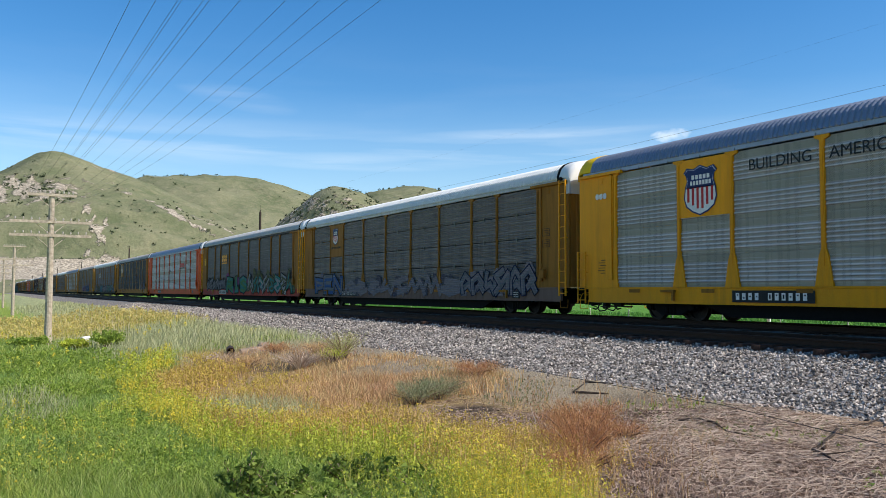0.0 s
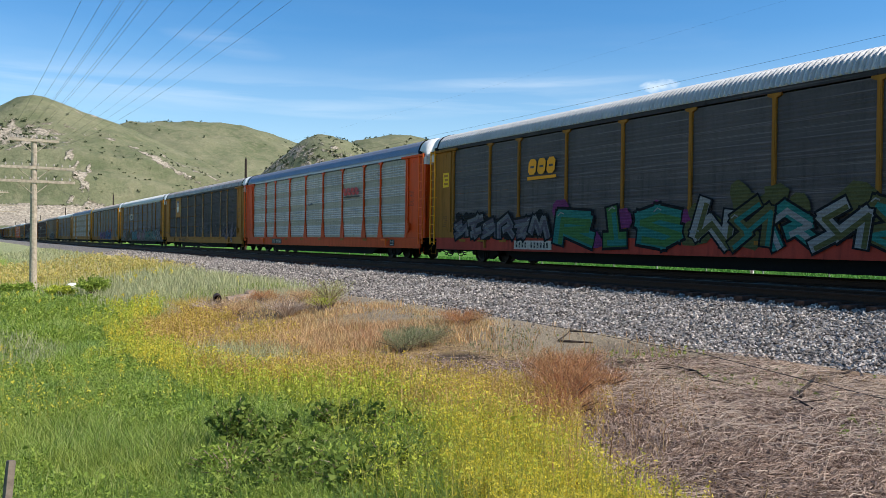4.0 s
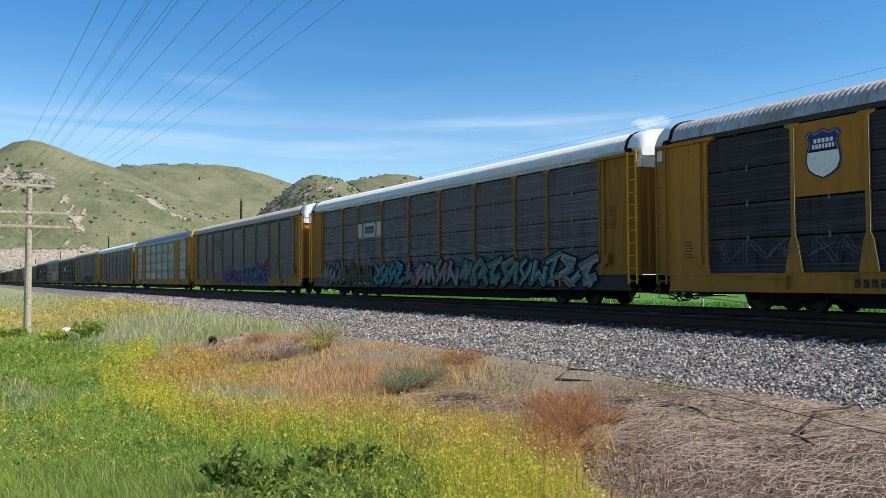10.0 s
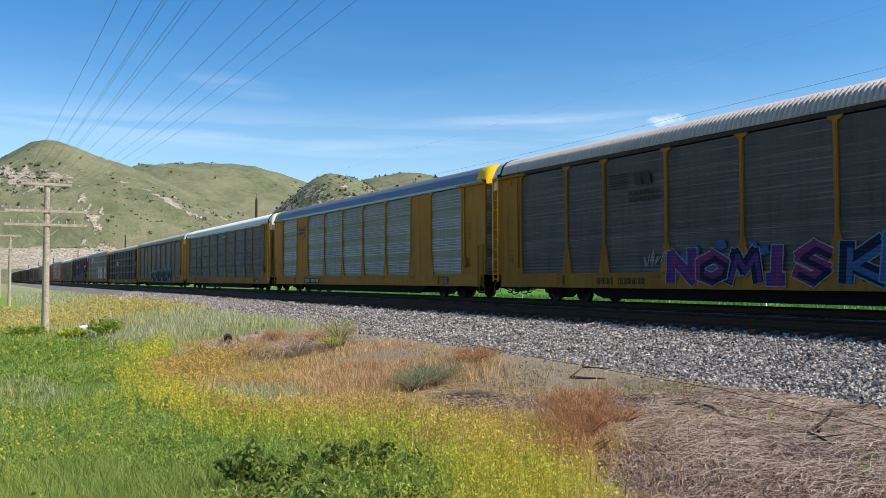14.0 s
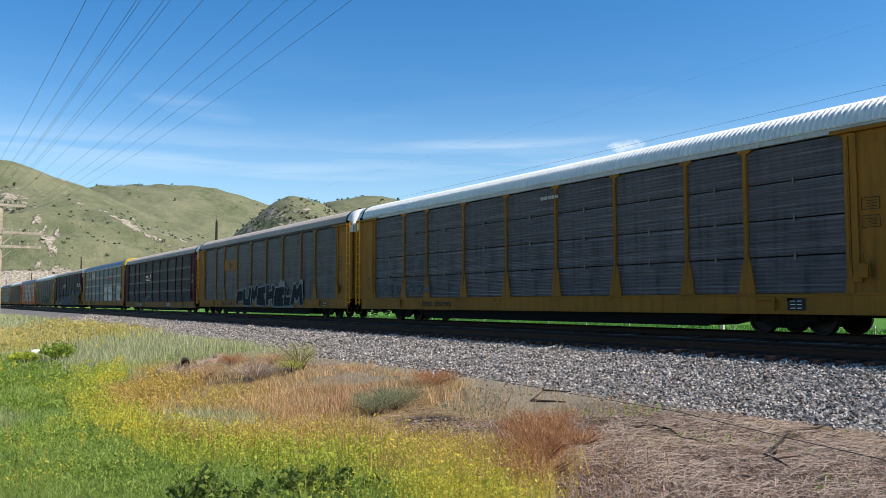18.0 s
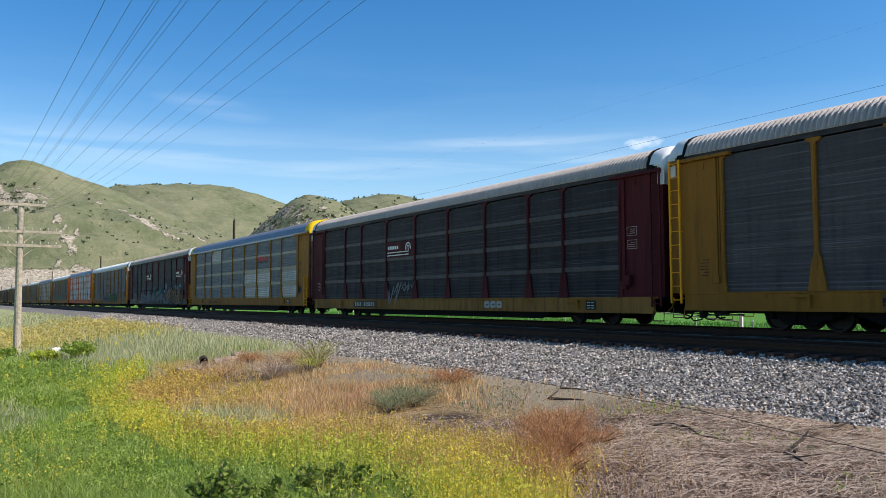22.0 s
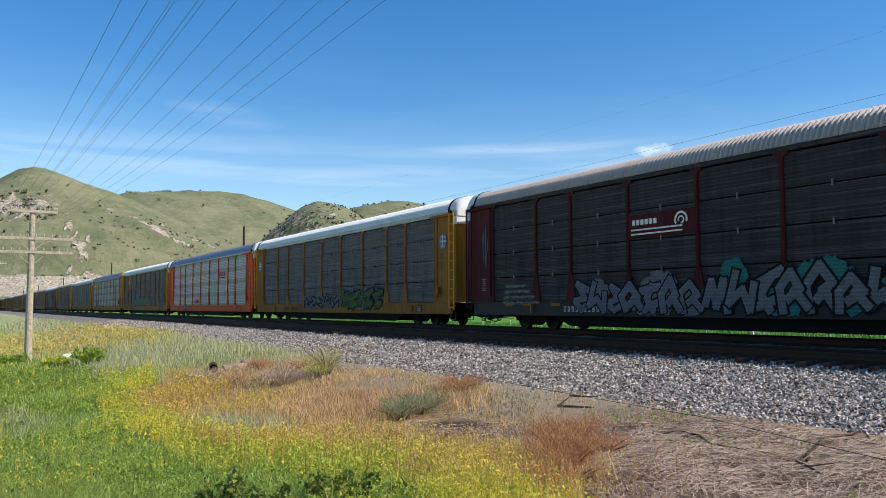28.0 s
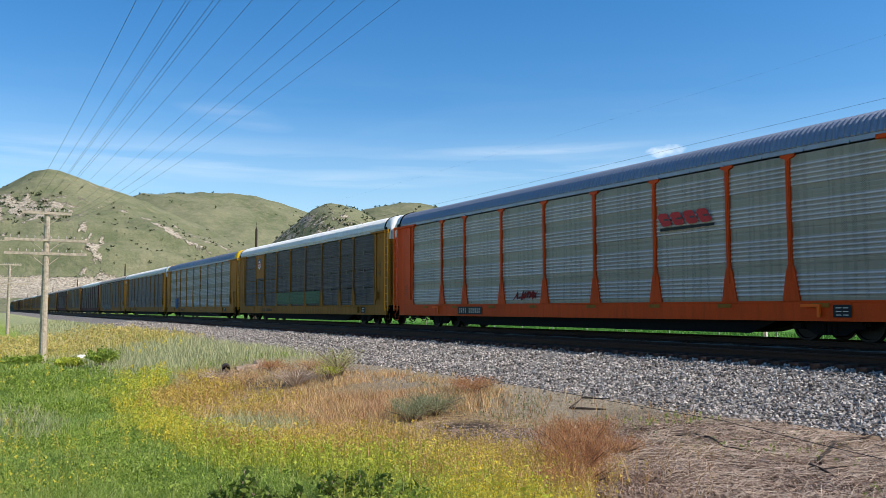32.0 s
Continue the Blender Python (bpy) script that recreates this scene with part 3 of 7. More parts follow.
railway_track("track_near", NEAR_TRACK_X, "empty railway track with dark wooden sleepers on ballast", -0.16)
railway_track("track_far", TRACK_X, "railway track carrying the train on ballast", -0.08)


# ---- auto rack wagons ----
PITCH, HALF, WID = 29.345, 14.36, 1.53       # wagon spacing, half length, half width
BAYS = [2.93, 2.07, 2.96, 2.96, 2.96, 2.96, 2.96, 2.07, 2.93]
BAY0 = -sum(BAYS) / 2
EDGES = [BAY0 + sum(BAYS[:i]) for i in range(10)]
SILL_Z, DECK_Z, TOP_Z, ROOF_Z = 0.56, 1.07, 4.98, 5.84
CACHE = {}


def cached(key, build, *a):
    if key not in CACHE:
        CACHE[key] = fix_normals(build(*a).mesh(key))
        if key == "roof_cap":
            CACHE[key].polygons.foreach_set("use_smooth", [len(p.vertices) == 4 for p in CACHE[key].polygons])
    return CACHE[key]


def sheet_profile(z0, z1, style):
    """Ribbed outline of one side sheet, from z0 up to z1: (depth, height)."""
    h = z1 - z0
    out = [(0.0, z0)]
    if style == "new":
        n, flat, amp = 5, 0.36, 0.03
    elif style == "soft":
        n, flat, amp = 5, 0.36, 0.009
    else:
        n, flat, amp = 8, 0.08, 0.022
    p = h * (1 - flat) / n
    z = z0 + h * flat * 0.35
    for i in range(n):
        tops = (0.05, 0.16, 0.34, 0.86) if style == "new" else (0.10, 0.28, 0.62, 0.80)
        out += [(0.0, z + p * tops[0]), (amp, z + p * tops[1]), (amp, z + p * tops[2]), (0.0, z + p * tops[3])]
        z += p
    out.append((0.0, z1))
    return out


def sheet_geo(width, row, style):
    h = (TOP_Z - DECK_Z) / 4
    gap = 0.02 if style == "old" else 0.004
    z0, z1 = DECK_Z + row * h + gap, DECK_Z + (row + 1) * h - gap
    prof = sheet_profile(z0, z1, style)
    outline = [(-WID + 0.045 - d, z) for d, z in prof] + [(-WID + 0.062, z1), (-WID + 0.062, z0)]
    return Geo().sweep_y(outline, -width / 2 + 0.05, width / 2 - 0.05)


def blank_geo(width):
    """Plain folded plate that fills one bay."""
    g = Geo().box(-WID + 0.0, -WID + 0.06, -width / 2 + 0.03, width / 2 - 0.03, DECK_Z, TOP_Z, 0.01)
    g.box(-WID - 0.012, -WID + 0.01, -0.02, 0.02, DECK_Z + 0.1, TOP_Z - 0.1)
    return g


def far_side_geo(width, style):
    h, prof = (TOP_Z - DECK_Z) / 4, []
    for row in range(4):
        gap = 0.02 if style == "old" else 0.004
        p = sheet_profile(DECK_Z + row * h + gap, DECK_Z + (row + 1) * h - gap, style)
        prof += [(-0.012, p[0][1])] + p + [(-0.012, p[-1][1])]
    outline = [(-WID + 0.045 - d, z) for d, z in prof] + [(-WID + 0.075, prof[-1][1]), (-WID + 0.075, prof[0][1])]
    return Geo().sweep_y(outline, -width / 2 + 0.05, width / 2 - 0.05)


def post_geo(kind):
    """Side post, flared at its foot, with a cap plate."""
    w = 0.065
    if kind == "wide":
        o = [(-0.27, DECK_Z - 0.02), (0.27, DECK_Z - 0.02), (0.14, 1.85), (w, 2.05), (w, TOP_Z - 0.1), (0.22, TOP_Z - 0.04), (0.22, TOP_Z + 0.03),
             (-0.22, TOP_Z + 0.03), (-0.22, TOP_Z - 0.04), (-w, TOP_Z - 0.1), (-w, 2.05), (-0.14, 1.85)]
    else:
        o = [(-0.12, DECK_Z - 0.02), (0.12, DECK_Z - 0.02), (w, 1.5), (w, TOP_Z - 0.1), (0.16, TOP_Z - 0.04), (0.16, TOP_Z + 0.02),
             (-0.16, TOP_Z + 0.02), (-0.16, TOP_Z - 0.04), (-w, TOP_Z - 0.1), (-w, 1.5)]
    g = Geo().slab_x(o, -WID - 0.02, -WID + 0.05)
    g.box(-WID - 0.035, -WID - 0.018, -0.03, 0.03, 1.6, TOP_Z - 0.15)
    for z in np.arange(1.35, TOP_Z - 0.2, 0.3):
        for s in (-1, 1):
            g.box(-WID - 0.03, -WID - 0.019, s * 0.045 - 0.012, s * 0.045 + 0.012, z, z + 0.025)
    return g


def strip_geo(kind):
    """Added bright strip along a post's flange, in place of sun on its edge."""
    o = [(-0.066, TOP_Z - 0.1), (-0.066, 2.05), (-0.142, 1.85), (-0.272, DECK_Z)] if kind == "wide" else [(-0.066, TOP_Z - 0.1), (-0.066, 1.5), (-0.122, DECK_Z)]
    g = Geo()
    for (a, b), (c, d) in zip(o, o[1:]):
        g.slab_x([(a - 0.012, b), (a, b), (c, d), (c - 0.012, d)], -WID - 0.045, -WID + 0.0)
    return g


def band_geo(width):
    """Smooth strip over the seam of two side sheets."""
    return Geo().box(-WID + 0.002, -WID + 0.04, -width / 2 + 0.07, width / 2 - 0.07, -0.085, 0.085, 0.006)


def clip_geo():
    """Bracket that pins a sheet seam."""
    return Geo().box(-WID - 0.01, -WID + 0.03, -0.025, 0.025, -0.09, 0.09, 0.006)


def roof_section(n=9):
    """Half-round roof outline from one eave over to the other."""
    half = [(WID + 0.03, 0.175), (WID + 0.03, 0.20), (1.53, 0.30), (1.44, 0.52), (1.27, 0.69), (1.02, 0.80), (0.74, 0.865), (0.45, 0.905), (0.2, 0.92)]
    return [(-x, TOP_Z + z) for x, z in half] + [(x, TOP_Z + z) for x, z in half[::-1]]


def roof_geo(pitch, deep):
    """Roof sheet of broad ribs with narrow grooves between them."""
    sec = roof_section()
    g, ends = Geo(), HALF - 0.62
    n = int(2 * ends / pitch)
    ys, up = [], []
    for i in range(n):
        y = -ends + 2 * ends * i / n
        d = 2 * ends / n
        for k, h in ((0.0, 0.0), (0.10, 0.0), (0.42, 1.0), (0.66, 1.0)):
            ys.append(y + k * d)
            up.append(h)
    m, vs, fs = len(sec), [], []
    for y, h in zip(ys, up):
        for j, (x, z) in enumerate(sec):
            k = deep * (h - 0.5) if 0 < j < m - 1 else 0.0
            r = math.hypot(x, z - 4.2)
            vs.append((x + x / r * k, y, z + (z - 4.2) / r * k))
    for i in range(len(ys) - 1):
        for j in range(m - 1):
            fs.append((i * m + j, i * m + j + 1, (i + 1) * m + j + 1, (i + 1) * m + j))
    return g.add(vs, fs)


def roof_cap_geo():
    """Plain closing piece at the roof's end, dipping to the door head."""
    sec = roof_section()
    g, m, vs, fs = Geo(), len(sec), [], []
    for y, dz, sc in ((HALF - 0.66, 0.0, 1.0), (HALF - 0.50, 0.035, 1.012), (HALF - 0.12, 0.02, 1.008), (HALF + 0.05, -0.12, 0.985), (HALF + 0.08, -0.5, 0.965)):
        for x, z in sec:
            vs.append((x * sc, y, max(z + dz * (0.3 + 0.7 * (z - TOP_Z) / 0.74), TOP_Z - 0.28)))
    for i in range(4):
        for j in range(m - 1):
            fs.append((i * m + j, i * m + j + 1, (i + 1) * m + j + 1, (i + 1) * m + j))
    fs.append(tuple(range(4 * m, 5 * m)))
    return g.add(vs, fs)


def end_trim_geo():
    """Dark arched edge angle between the ribbed roof and its closing piece."""
    sec = roof_section()
    g, m, vs, fs = Geo(), len(sec), [], []
    for y, sc, up in ((HALF - 0.67, 0.99, -0.02), (HALF - 0.66, 1.02, 0.05), (HALF - 0.56, 1.02, 0.05), (HALF - 0.53, 0.99, -0.02)):
        vs += [(x * sc, y, z + up) for x, z in sec]
    for i in range(3):
        for j in range(m - 1):
            fs.append((i * m + j, i * m + j + 1, (i + 1) * m + j + 1, (i + 1) * m + j))
    for s in (-1, 1):
        g.box(min(s * 1.5, s * 1.6), max(s * 1.5, s * 1.6), HALF - 0.62, HALF - 0.36, TOP_Z + 0.10, TOP_Z + 0.24, 0.01)
    return g.add(vs, fs)


def end_head_geo():
    """Pale head sheet over the end doors, wrapped round the corner."""
    g = Geo()
    g.box(-WID + 0.04, WID - 0.04, HALF - 0.02, HALF + 0.045, TOP_Z - 0.42, TOP_Z + 0.2, 0.01)
    for s in (-1, 1):
        g.box(min(s * 1.46, s * 1.54), max(s * 1.46, s * 1.54), HALF - 0.24, HALF + 0.045, TOP_Z - 0.42, TOP_Z + 0.2, 0.01)
    return g


def low_ladder_geo():
    """Short ladder hung below the corner of the newer wagons."""
    g, y0, y1 = Geo(), HALF - 0.46, HALF - 0.04
    for y in (y0, y1):
        g.box(-WID - 0.13, -WID - 0.09, y - 0.022, y + 0.022, 0.5, 2.35)
    for z in (0.62, 0.98, 1.34, 1.7, 2.06, 2.32):
        g.tube([(-WID - 0.11, y0, z), (-WID - 0.11, y1, z)], 0.016, 5)
    for z in (0.8, 1.6, 2.2):
        for y in (y0, y1):
            g.box(-WID - 0.10, -WID + 0.01, y - 0.012, y + 0.012, z - 0.015, z + 0.015)
    return g


def sill_geo():
    g = Geo().box(-WID + 0.0, -WID + 0.09, -HALF + 0.5, HALF - 0.5, SILL_Z, DECK_Z - 0.03, 0.015)
    g.box(-WID - 0.02, -WID + 0.1, -HALF + 0.3, HALF - 0.3, DECK_Z - 0.06, DECK_Z - 0.0, 0.008)
    g.box(-WID - 0.015, -WID + 0.02, -HALF + 0.5, HALF - 0.5, SILL_Z - 0.02, SILL_Z + 0.03)
    return g


def eave_geo():
    g = Geo().box(-WID - 0.01, -WID + 0.1, -HALF + 0.25, HALF - 0.25, TOP_Z + 0.035, TOP_Z + 0.18, 0.01)
    for i in range(20):
        y = -12.6 + 25.2 * i / 19
        g.box(-WID - 0.035, -WID - 0.008, y - 0.04, y + 0.04, TOP_Z + 0.03, TOP_Z + 0.09)
    return g


def end_side_geo():
    """Side plate beside the end door, with a folded edge and a slot."""
    y0, y1 = EDGES[9] + 0.09, HALF - 0.02
    g = Geo().box(-WID + 0.0, -WID + 0.07, y0, y1, DECK_Z - 0.02, TOP_Z + 0.02, 0.01)
    g.box(-WID - 0.02, -WID + 0.02, y0, y0 + 0.05, DECK_Z, TOP_Z)
    g.box(-WID - 0.11, -WID + 0.02, y0 - 0.45, y1 - 0.05, TOP_Z - 0.02, TOP_Z + 0.09, 0.012)
    g.box(-WID - 0.055, -WID + 0.02, y0 + 0.07, y0 + 0.19, 1.55, TOP_Z - 0.03, 0.012)
    g.box(-WID - 0.07, -WID + 0.02, y0 + 0.02, y0 + 0.26, 1.32, 1.56, 0.012)
    g.box(-WID - 0.02, -WID + 0.02, y0 + 0.55, y0 + 0.68, TOP_Z - 0.3, TOP_Z - 0.12)
    for z in (2.3, 3.4):
        g.box(-WID - 0.012, -WID + 0.02, y0 + 0.08, y0 + 0.38, z, z + 0.02)
    return g


def end_door_geo():
    """One leaf of the end door with folds."""
    n, out, back = 5, [], []
    for i in range(n):
        x0, x1 = 0.015 + 1.42 * i / n, 0.015 + 1.42 * (i + 1) / n
        d = 0.05 if i % 2 else 0.0
        out += [(x0 + 0.02, HALF - 0.05 + d), (x1 - 0.02, HALF - 0.05 + d)]
        back += [(x0 + 0.02, HALF - 0.1 + d), (x1 - 0.02, HALF - 0.1 + d)]
    ring = out + back[::-1]
    m = len(ring)
    vs = [(x, y, DECK_Z) for x, y in ring] + [(x, y, TOP_Z + 0.05) for x, y in ring]
    fs = [(i, (i + 1) % m, m + (i + 1) % m, m + i) for i in range(m)] + [tuple(range(m)), tuple(range(m, 2 * m))]
    return Geo().add(vs, fs)


def ladder_geo(z0, z1, n):
    g = Geo()
    y0, y1 = HALF - 0.46, HALF - 0.08
    for y in (y0, y1):
        g.box(-WID - 0.13, -WID - 0.085, y - 0.03, y + 0.03, z0, z1)
    for i in range(n):
        z = z0 + 0.1 + (z1 - z0 - 0.2) * i / (n - 1)
        g.tube([(-WID - 0.107, y0, z), (-WID - 0.107, y1, z)], 0.018, 5)
    for z in (z0 + 0.15, (z0 + z1) / 2, z1 - 0.15):
        for y in (y0, y1):
            g.box(-WID - 0.10, -WID + 0.01, y - 0.012, y + 0.012, z - 0.015, z + 0.015)
    return g


def step_geo():
    g, y0, y1 = Geo(), HALF - 0.5, HALF - 0.06
    g.tube([(-WID - 0.01, y0, 0.62), (-WID - 0.03, y0, 0.32), (-WID - 0.03, y1, 0.32), (-WID - 0.01, y1, 0.62)], 0.018, 5)
    return g


def frame_geo():
    """Centre sill and cross bearers under the deck."""
    g = Geo().box(-0.38, 0.38, -HALF + 0.4, HALF - 0.4, 0.45, 0.98, 0.02)
    g.slab_x([(-8.9, 0.46), (-7.6, 0.18), (7.6, 0.18), (8.9, 0.46), (8.9, 0.6), (-8.9, 0.6)], -0.42, 0.42)
    g.slab_x([(-8.7, 0.5), (-7.8, 0.17), (7.8, 0.17), (8.7, 0.5), (8.7, 0.6), (-8.7, 0.6)], -1.25, -1.15)
    for i in range(13):
        y = -12.0 + 2.0 * i
        g.box(-WID + 0.05, WID - 0.05, y - 0.05, y + 0.05, 0.62, 0.98)
    g.box(-WID + 0.06, WID - 0.06, -HALF + 0.3, HALF - 0.3, 0.97, 1.05)
    for a in (-1, 1):
        for z in (0.55, 0.8):
            g.tube([(a * 0.9, -9, z), (a * 0.9, 9, z)], 0.03, 5)
    g.box(-1.05, -0.55, -1.6, -0.6, 0.45, 0.95, 0.05)
    return g


def bolster_geo():
    """Truck bolster between the side frames."""
    g = Geo().box(-0.95, 0.95, -0.2, 0.2, 0.42, 0.66, 0.03)
    g.box(-0.3, 0.3, -0.3, 0.3, 0.6, 0.86, 0.03)
    return g


def side_frame_geo():
    """Cast truck side frame with spring nest and bearing ends."""
    o = [(-1.12, 0.40), (-1.12, 0.52), (-0.85, 0.60), (-0.45, 0.70), (0.45, 0.70), (0.85, 0.60), (1.12, 0.52), (1.12, 0.40), (0.78, 0.40), (0.66, 0.30),
         (0.42, 0.17), (-0.42, 0.17), (-0.66, 0.30), (-0.78, 0.40)]
    g = Geo().slab_x(o, -1.10, -0.95)
    for s in (-1, 1):
        g.box(-1.16, -1.0, s * 0.89 - 0.13, s * 0.89 + 0.13, 0.32, 0.52, 0.03)
        g.tube([(-1.19, s * 0.89, 0.42), (-1.0, s * 0.89, 0.42)], 0.10, 10)
    for k in (-0.16, 0.0, 0.16):
        g.tube([(-1.08, k, 0.22), (-1.08, k, 0.48)], 0.07, 8)
    return g


def wheel_geo(s):
    """Wheel turned about x, in its axle's space."""
    prof = [(0.06, -0.06), (0.12, -0.06), (0.13, -0.03), (0.34, -0.025), (0.36, -0.07), (0.42, -0.07), (0.425, 0.04), (0.45, 0.05), (0.45, 0.075), (0.36, 0.075),
            (0.34, 0.015), (0.13, 0.02), (0.12, 0.06), (0.06, 0.06)]
    g, n, vs, fs = Geo(), 24, [], []
    for k in range(n):
        a = 2 * math.pi * k / n
        for r, d in prof:
            vs.append((s * (-0.76 + d), r * math.cos(a), r * math.sin(a)))
    m = len(prof)
    for k in range(n):
        for j in range(m):
            fs.append((k * m + j, k * m + (j + 1) % m, ((k + 1) % n) * m + (j + 1) % m, ((k + 1) % n) * m + j))
    return g.add(vs, fs)


def axle_geo():
    return Geo().tube([(-1.05, 0, 0), (1.05, 0, 0)], 0.075, 10)


def coupler_geo():
    """Shank and knuckle reaching out at the wagon's end."""
    g = Geo().box(-0.09, 0.09, HALF - 0.4, HALF + 0.18, 0.78, 0.96, 0.02)
    g.box(-0.20, 0.16, HALF + 0.12, HALF + 0.40, 0.74, 1.0, 0.05)
    g.box(-0.55, 0.55, HALF - 0.35, HALF - 0.2, 0.66, 1.02, 0.02)
    return g


def hose_geo():
    g = Geo()
    pts = [(-0.55, HALF - 0.25, 0.72), (-0.55, HALF + 0.02, 0.55), (-0.5, HALF + 0.2, 0.33), (-0.42, HALF + 0.42, 0.26), (-0.4, HALF + 0.62, 0.30)]
    g.tube(pts, 0.03, 6)
    g.tube([(-0.7, HALF - 2.6, 0.5), (-0.7, HALF - 0.3, 0.52), (-0.62, HALF + 0.25, 0.50), (-0.6, HALF + 0.6, 0.44)], 0.028, 6)
    g.tube([(-1.0, HALF - 2.2, 0.42), (-1.0, HALF - 0.9, 0.40), (-0.8, HALF - 0.3, 0.38)], 0.022, 5)
    g.tube([(-0.5, HALF - 0.5, 0.5), (-0.5, HALF - 0.2, 0.24), (-0.5, HALF + 0.1, 0.2), (-0.5, HALF + 0.3, 0.36), (-0.5, HALF + 0.6, 0.42)], 0.024, 6)
    g.box(-0.9, -0.75, HALF - 1.5, HALF - 1.1, 0.38, 0.6, 0.02)
    g.box(-0.75, -0.6, HALF - 0.5, HALF - 0.35, 0.3, 0.6, 0.02)
    return g


def lever_geo():
    """Uncoupling rod with its bent handle."""
    g = Geo()
    pts = [(-0.1, HALF + 0.2, 0.95), (-0.6, HALF + 0.12, 0.9), (-1.3, HALF + 0.1, 0.86), (-1.45, HALF + 0.1, 0.62), (-1.5, HALF + 0.22, 0.5)]
    return g.tube(pts, 0.014, 5)


def placard_geo(y0, y1, z0, z1, d=0.0):
    return Geo().box(-WID - 0.028 - d, -WID + 0.01, y0, y1, z0, z1)


FLIP = pose(0, 0, 0, 0, 0, 180)
WHEELS = ([], [])


def auto_rack(label, body="yellow_old", panel="panel_dark", roof="roof_zinc", cap="roof_white", post=None, sill=None, style="old", near=True, wide=True, plates=(), patch=(), bands=None, ladder=None, ends=None, edged=False):
    """A covered wagon for new cars: ribbed side sheets between flared posts, a ribbed roof, end doors, two trucks."""
    car = thing("auto_rack", label, "rail car", "train of auto racks")
    B, Pn, Rf, Cp = M[body], M[panel], M[roof], M[cap]
    # orange and weathered yellow wagons get brighter ladder paint, as if sunlit
    Po, Sl, La = M[post or body], M[sill or body], M[ladder or {"orange": "orange_clean", "yellow_old": "yellow", "brown": "yellow_old"}.get(body, body)]
    for side in (0, 1):
        T = FLIP if side else Matrix()
        for i, w in enumerate(BAYS):
            T2 = T @ pose(0, (EDGES[i] + EDGES[i + 1]) / 2, 0)
            if i in plates:
                part("blank_plate", cached(f"blank_{w}", blank_geo, w), B, car, "", T2)
                continue
            if side == 0 and near:
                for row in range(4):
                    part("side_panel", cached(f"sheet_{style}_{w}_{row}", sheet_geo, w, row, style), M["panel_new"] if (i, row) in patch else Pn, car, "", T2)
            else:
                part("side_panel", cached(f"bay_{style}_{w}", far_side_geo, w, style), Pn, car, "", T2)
            if bands and side == 0:
                for row in (1, 2, 3):
                    part("joint_band", cached(f"band_{w}", band_geo, w), M[bands], car, "", T2 @ pose(0, 0, DECK_Z + row * (TOP_Z - DECK_Z) / 4))
            elif side == 0 and near and style == "old":
                for row in (1, 2, 3):
                    part("clip", cached("clip", clip_geo), M["panel_mid"], car, "", T2 @ pose(0, 0, DECK_Z + row * (TOP_Z - DECK_Z) / 4))
        for i, y in enumerate(EDGES):
            part("post", cached("post_wide" if wide and i not in (0, 9) else "post_thin", post_geo, "wide" if wide and i not in (0, 9) else "thin"), Po, car, "", T @ pose(0, y, 0))
            if edged and side == 0 and 0 < i < 9:
                part("edge_strip", cached("strip_wide" if wide else "strip_thin", strip_geo, "wide" if wide else "thin"), M["lit_edge"], car, "", T @ pose(0, y, 0))
        part("side_sill", cached("sill", sill_geo), Sl, car, "", T)
        part("eave_rail", cached("eave", eave_geo), M["roof_zinc"] if cap == "cap_yellow" or panel == "panel_new" else M["roof_grey"] if roof == "roof_white" else M["panel_black"], car, "", T)
    mirror = Matrix.Diagonal((1, -1, 1, 1))
    for T, tag in ((Matrix(), "a"), (FLIP, "b")):
        # the two ends; each with its near and far side plate
        part("roof_cap", cached("roof_cap", roof_cap_geo), Cp, car, "", T)
        if cap != "cap_yellow":
            part("end_trim", cached("end_trim", end_trim_geo), M["black"], car, "black edge angle", T)
            part("end_head", cached("end_head", end_head_geo), Cp, car, "", T)
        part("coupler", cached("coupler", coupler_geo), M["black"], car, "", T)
        part("brake_hose", cached("hose", hose_geo), M["rubber"], car, "", T)
        part("uncoupling_lever", cached("lever", lever_geo), B, car, "", T)
        part("end_door", cached("door_r", end_door_geo), M[ends or {"yellow_old": "brown"}.get(body, body)], car, "", T)
        part("end_door", cached("door_l", lambda: flipped(end_door_geo(), 0)), M[ends or {"yellow_old": "brown"}.get(body, body)], car, "", T)
        part("corner_plate", cached("corner_a", end_side_geo), B, car, "", T)
        part("corner_plate", cached("corner_b", lambda: flipped(end_side_geo(), 0)), B, car, "", T)
        if cap == "cap_yellow":
            part("ladder", cached("low_ladder_a", low_ladder_geo), La, car, "", T)
            part("ladder", cached("low_ladder_b", lambda: flipped(low_ladder_geo(), 0)), La, car, "", T)
        else:
            part("ladder", cached("ladder_a", ladder_geo, 0.75, TOP_Z + 0.1, 11), La, car, "", T)
            part("ladder", cached("ladder_b", lambda: flipped(ladder_geo(0.75, TOP_Z + 0.1, 11), 0)), La, car, "", T)
        part("step", cached("step_a", step_geo), B, car, "", T)
        part("step", cached("step_b", lambda: flipped(step_geo(), 0)), B, car, "", T)
    rp = 0.172
    part("roof", cached(f"roof_{rp}_{Rf.name}", roof_geo, rp, 0.075 if roof in ("roof_white", "roof_beige", "roof_grey") else 0.036), Rf, car)
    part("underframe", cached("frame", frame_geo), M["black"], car)
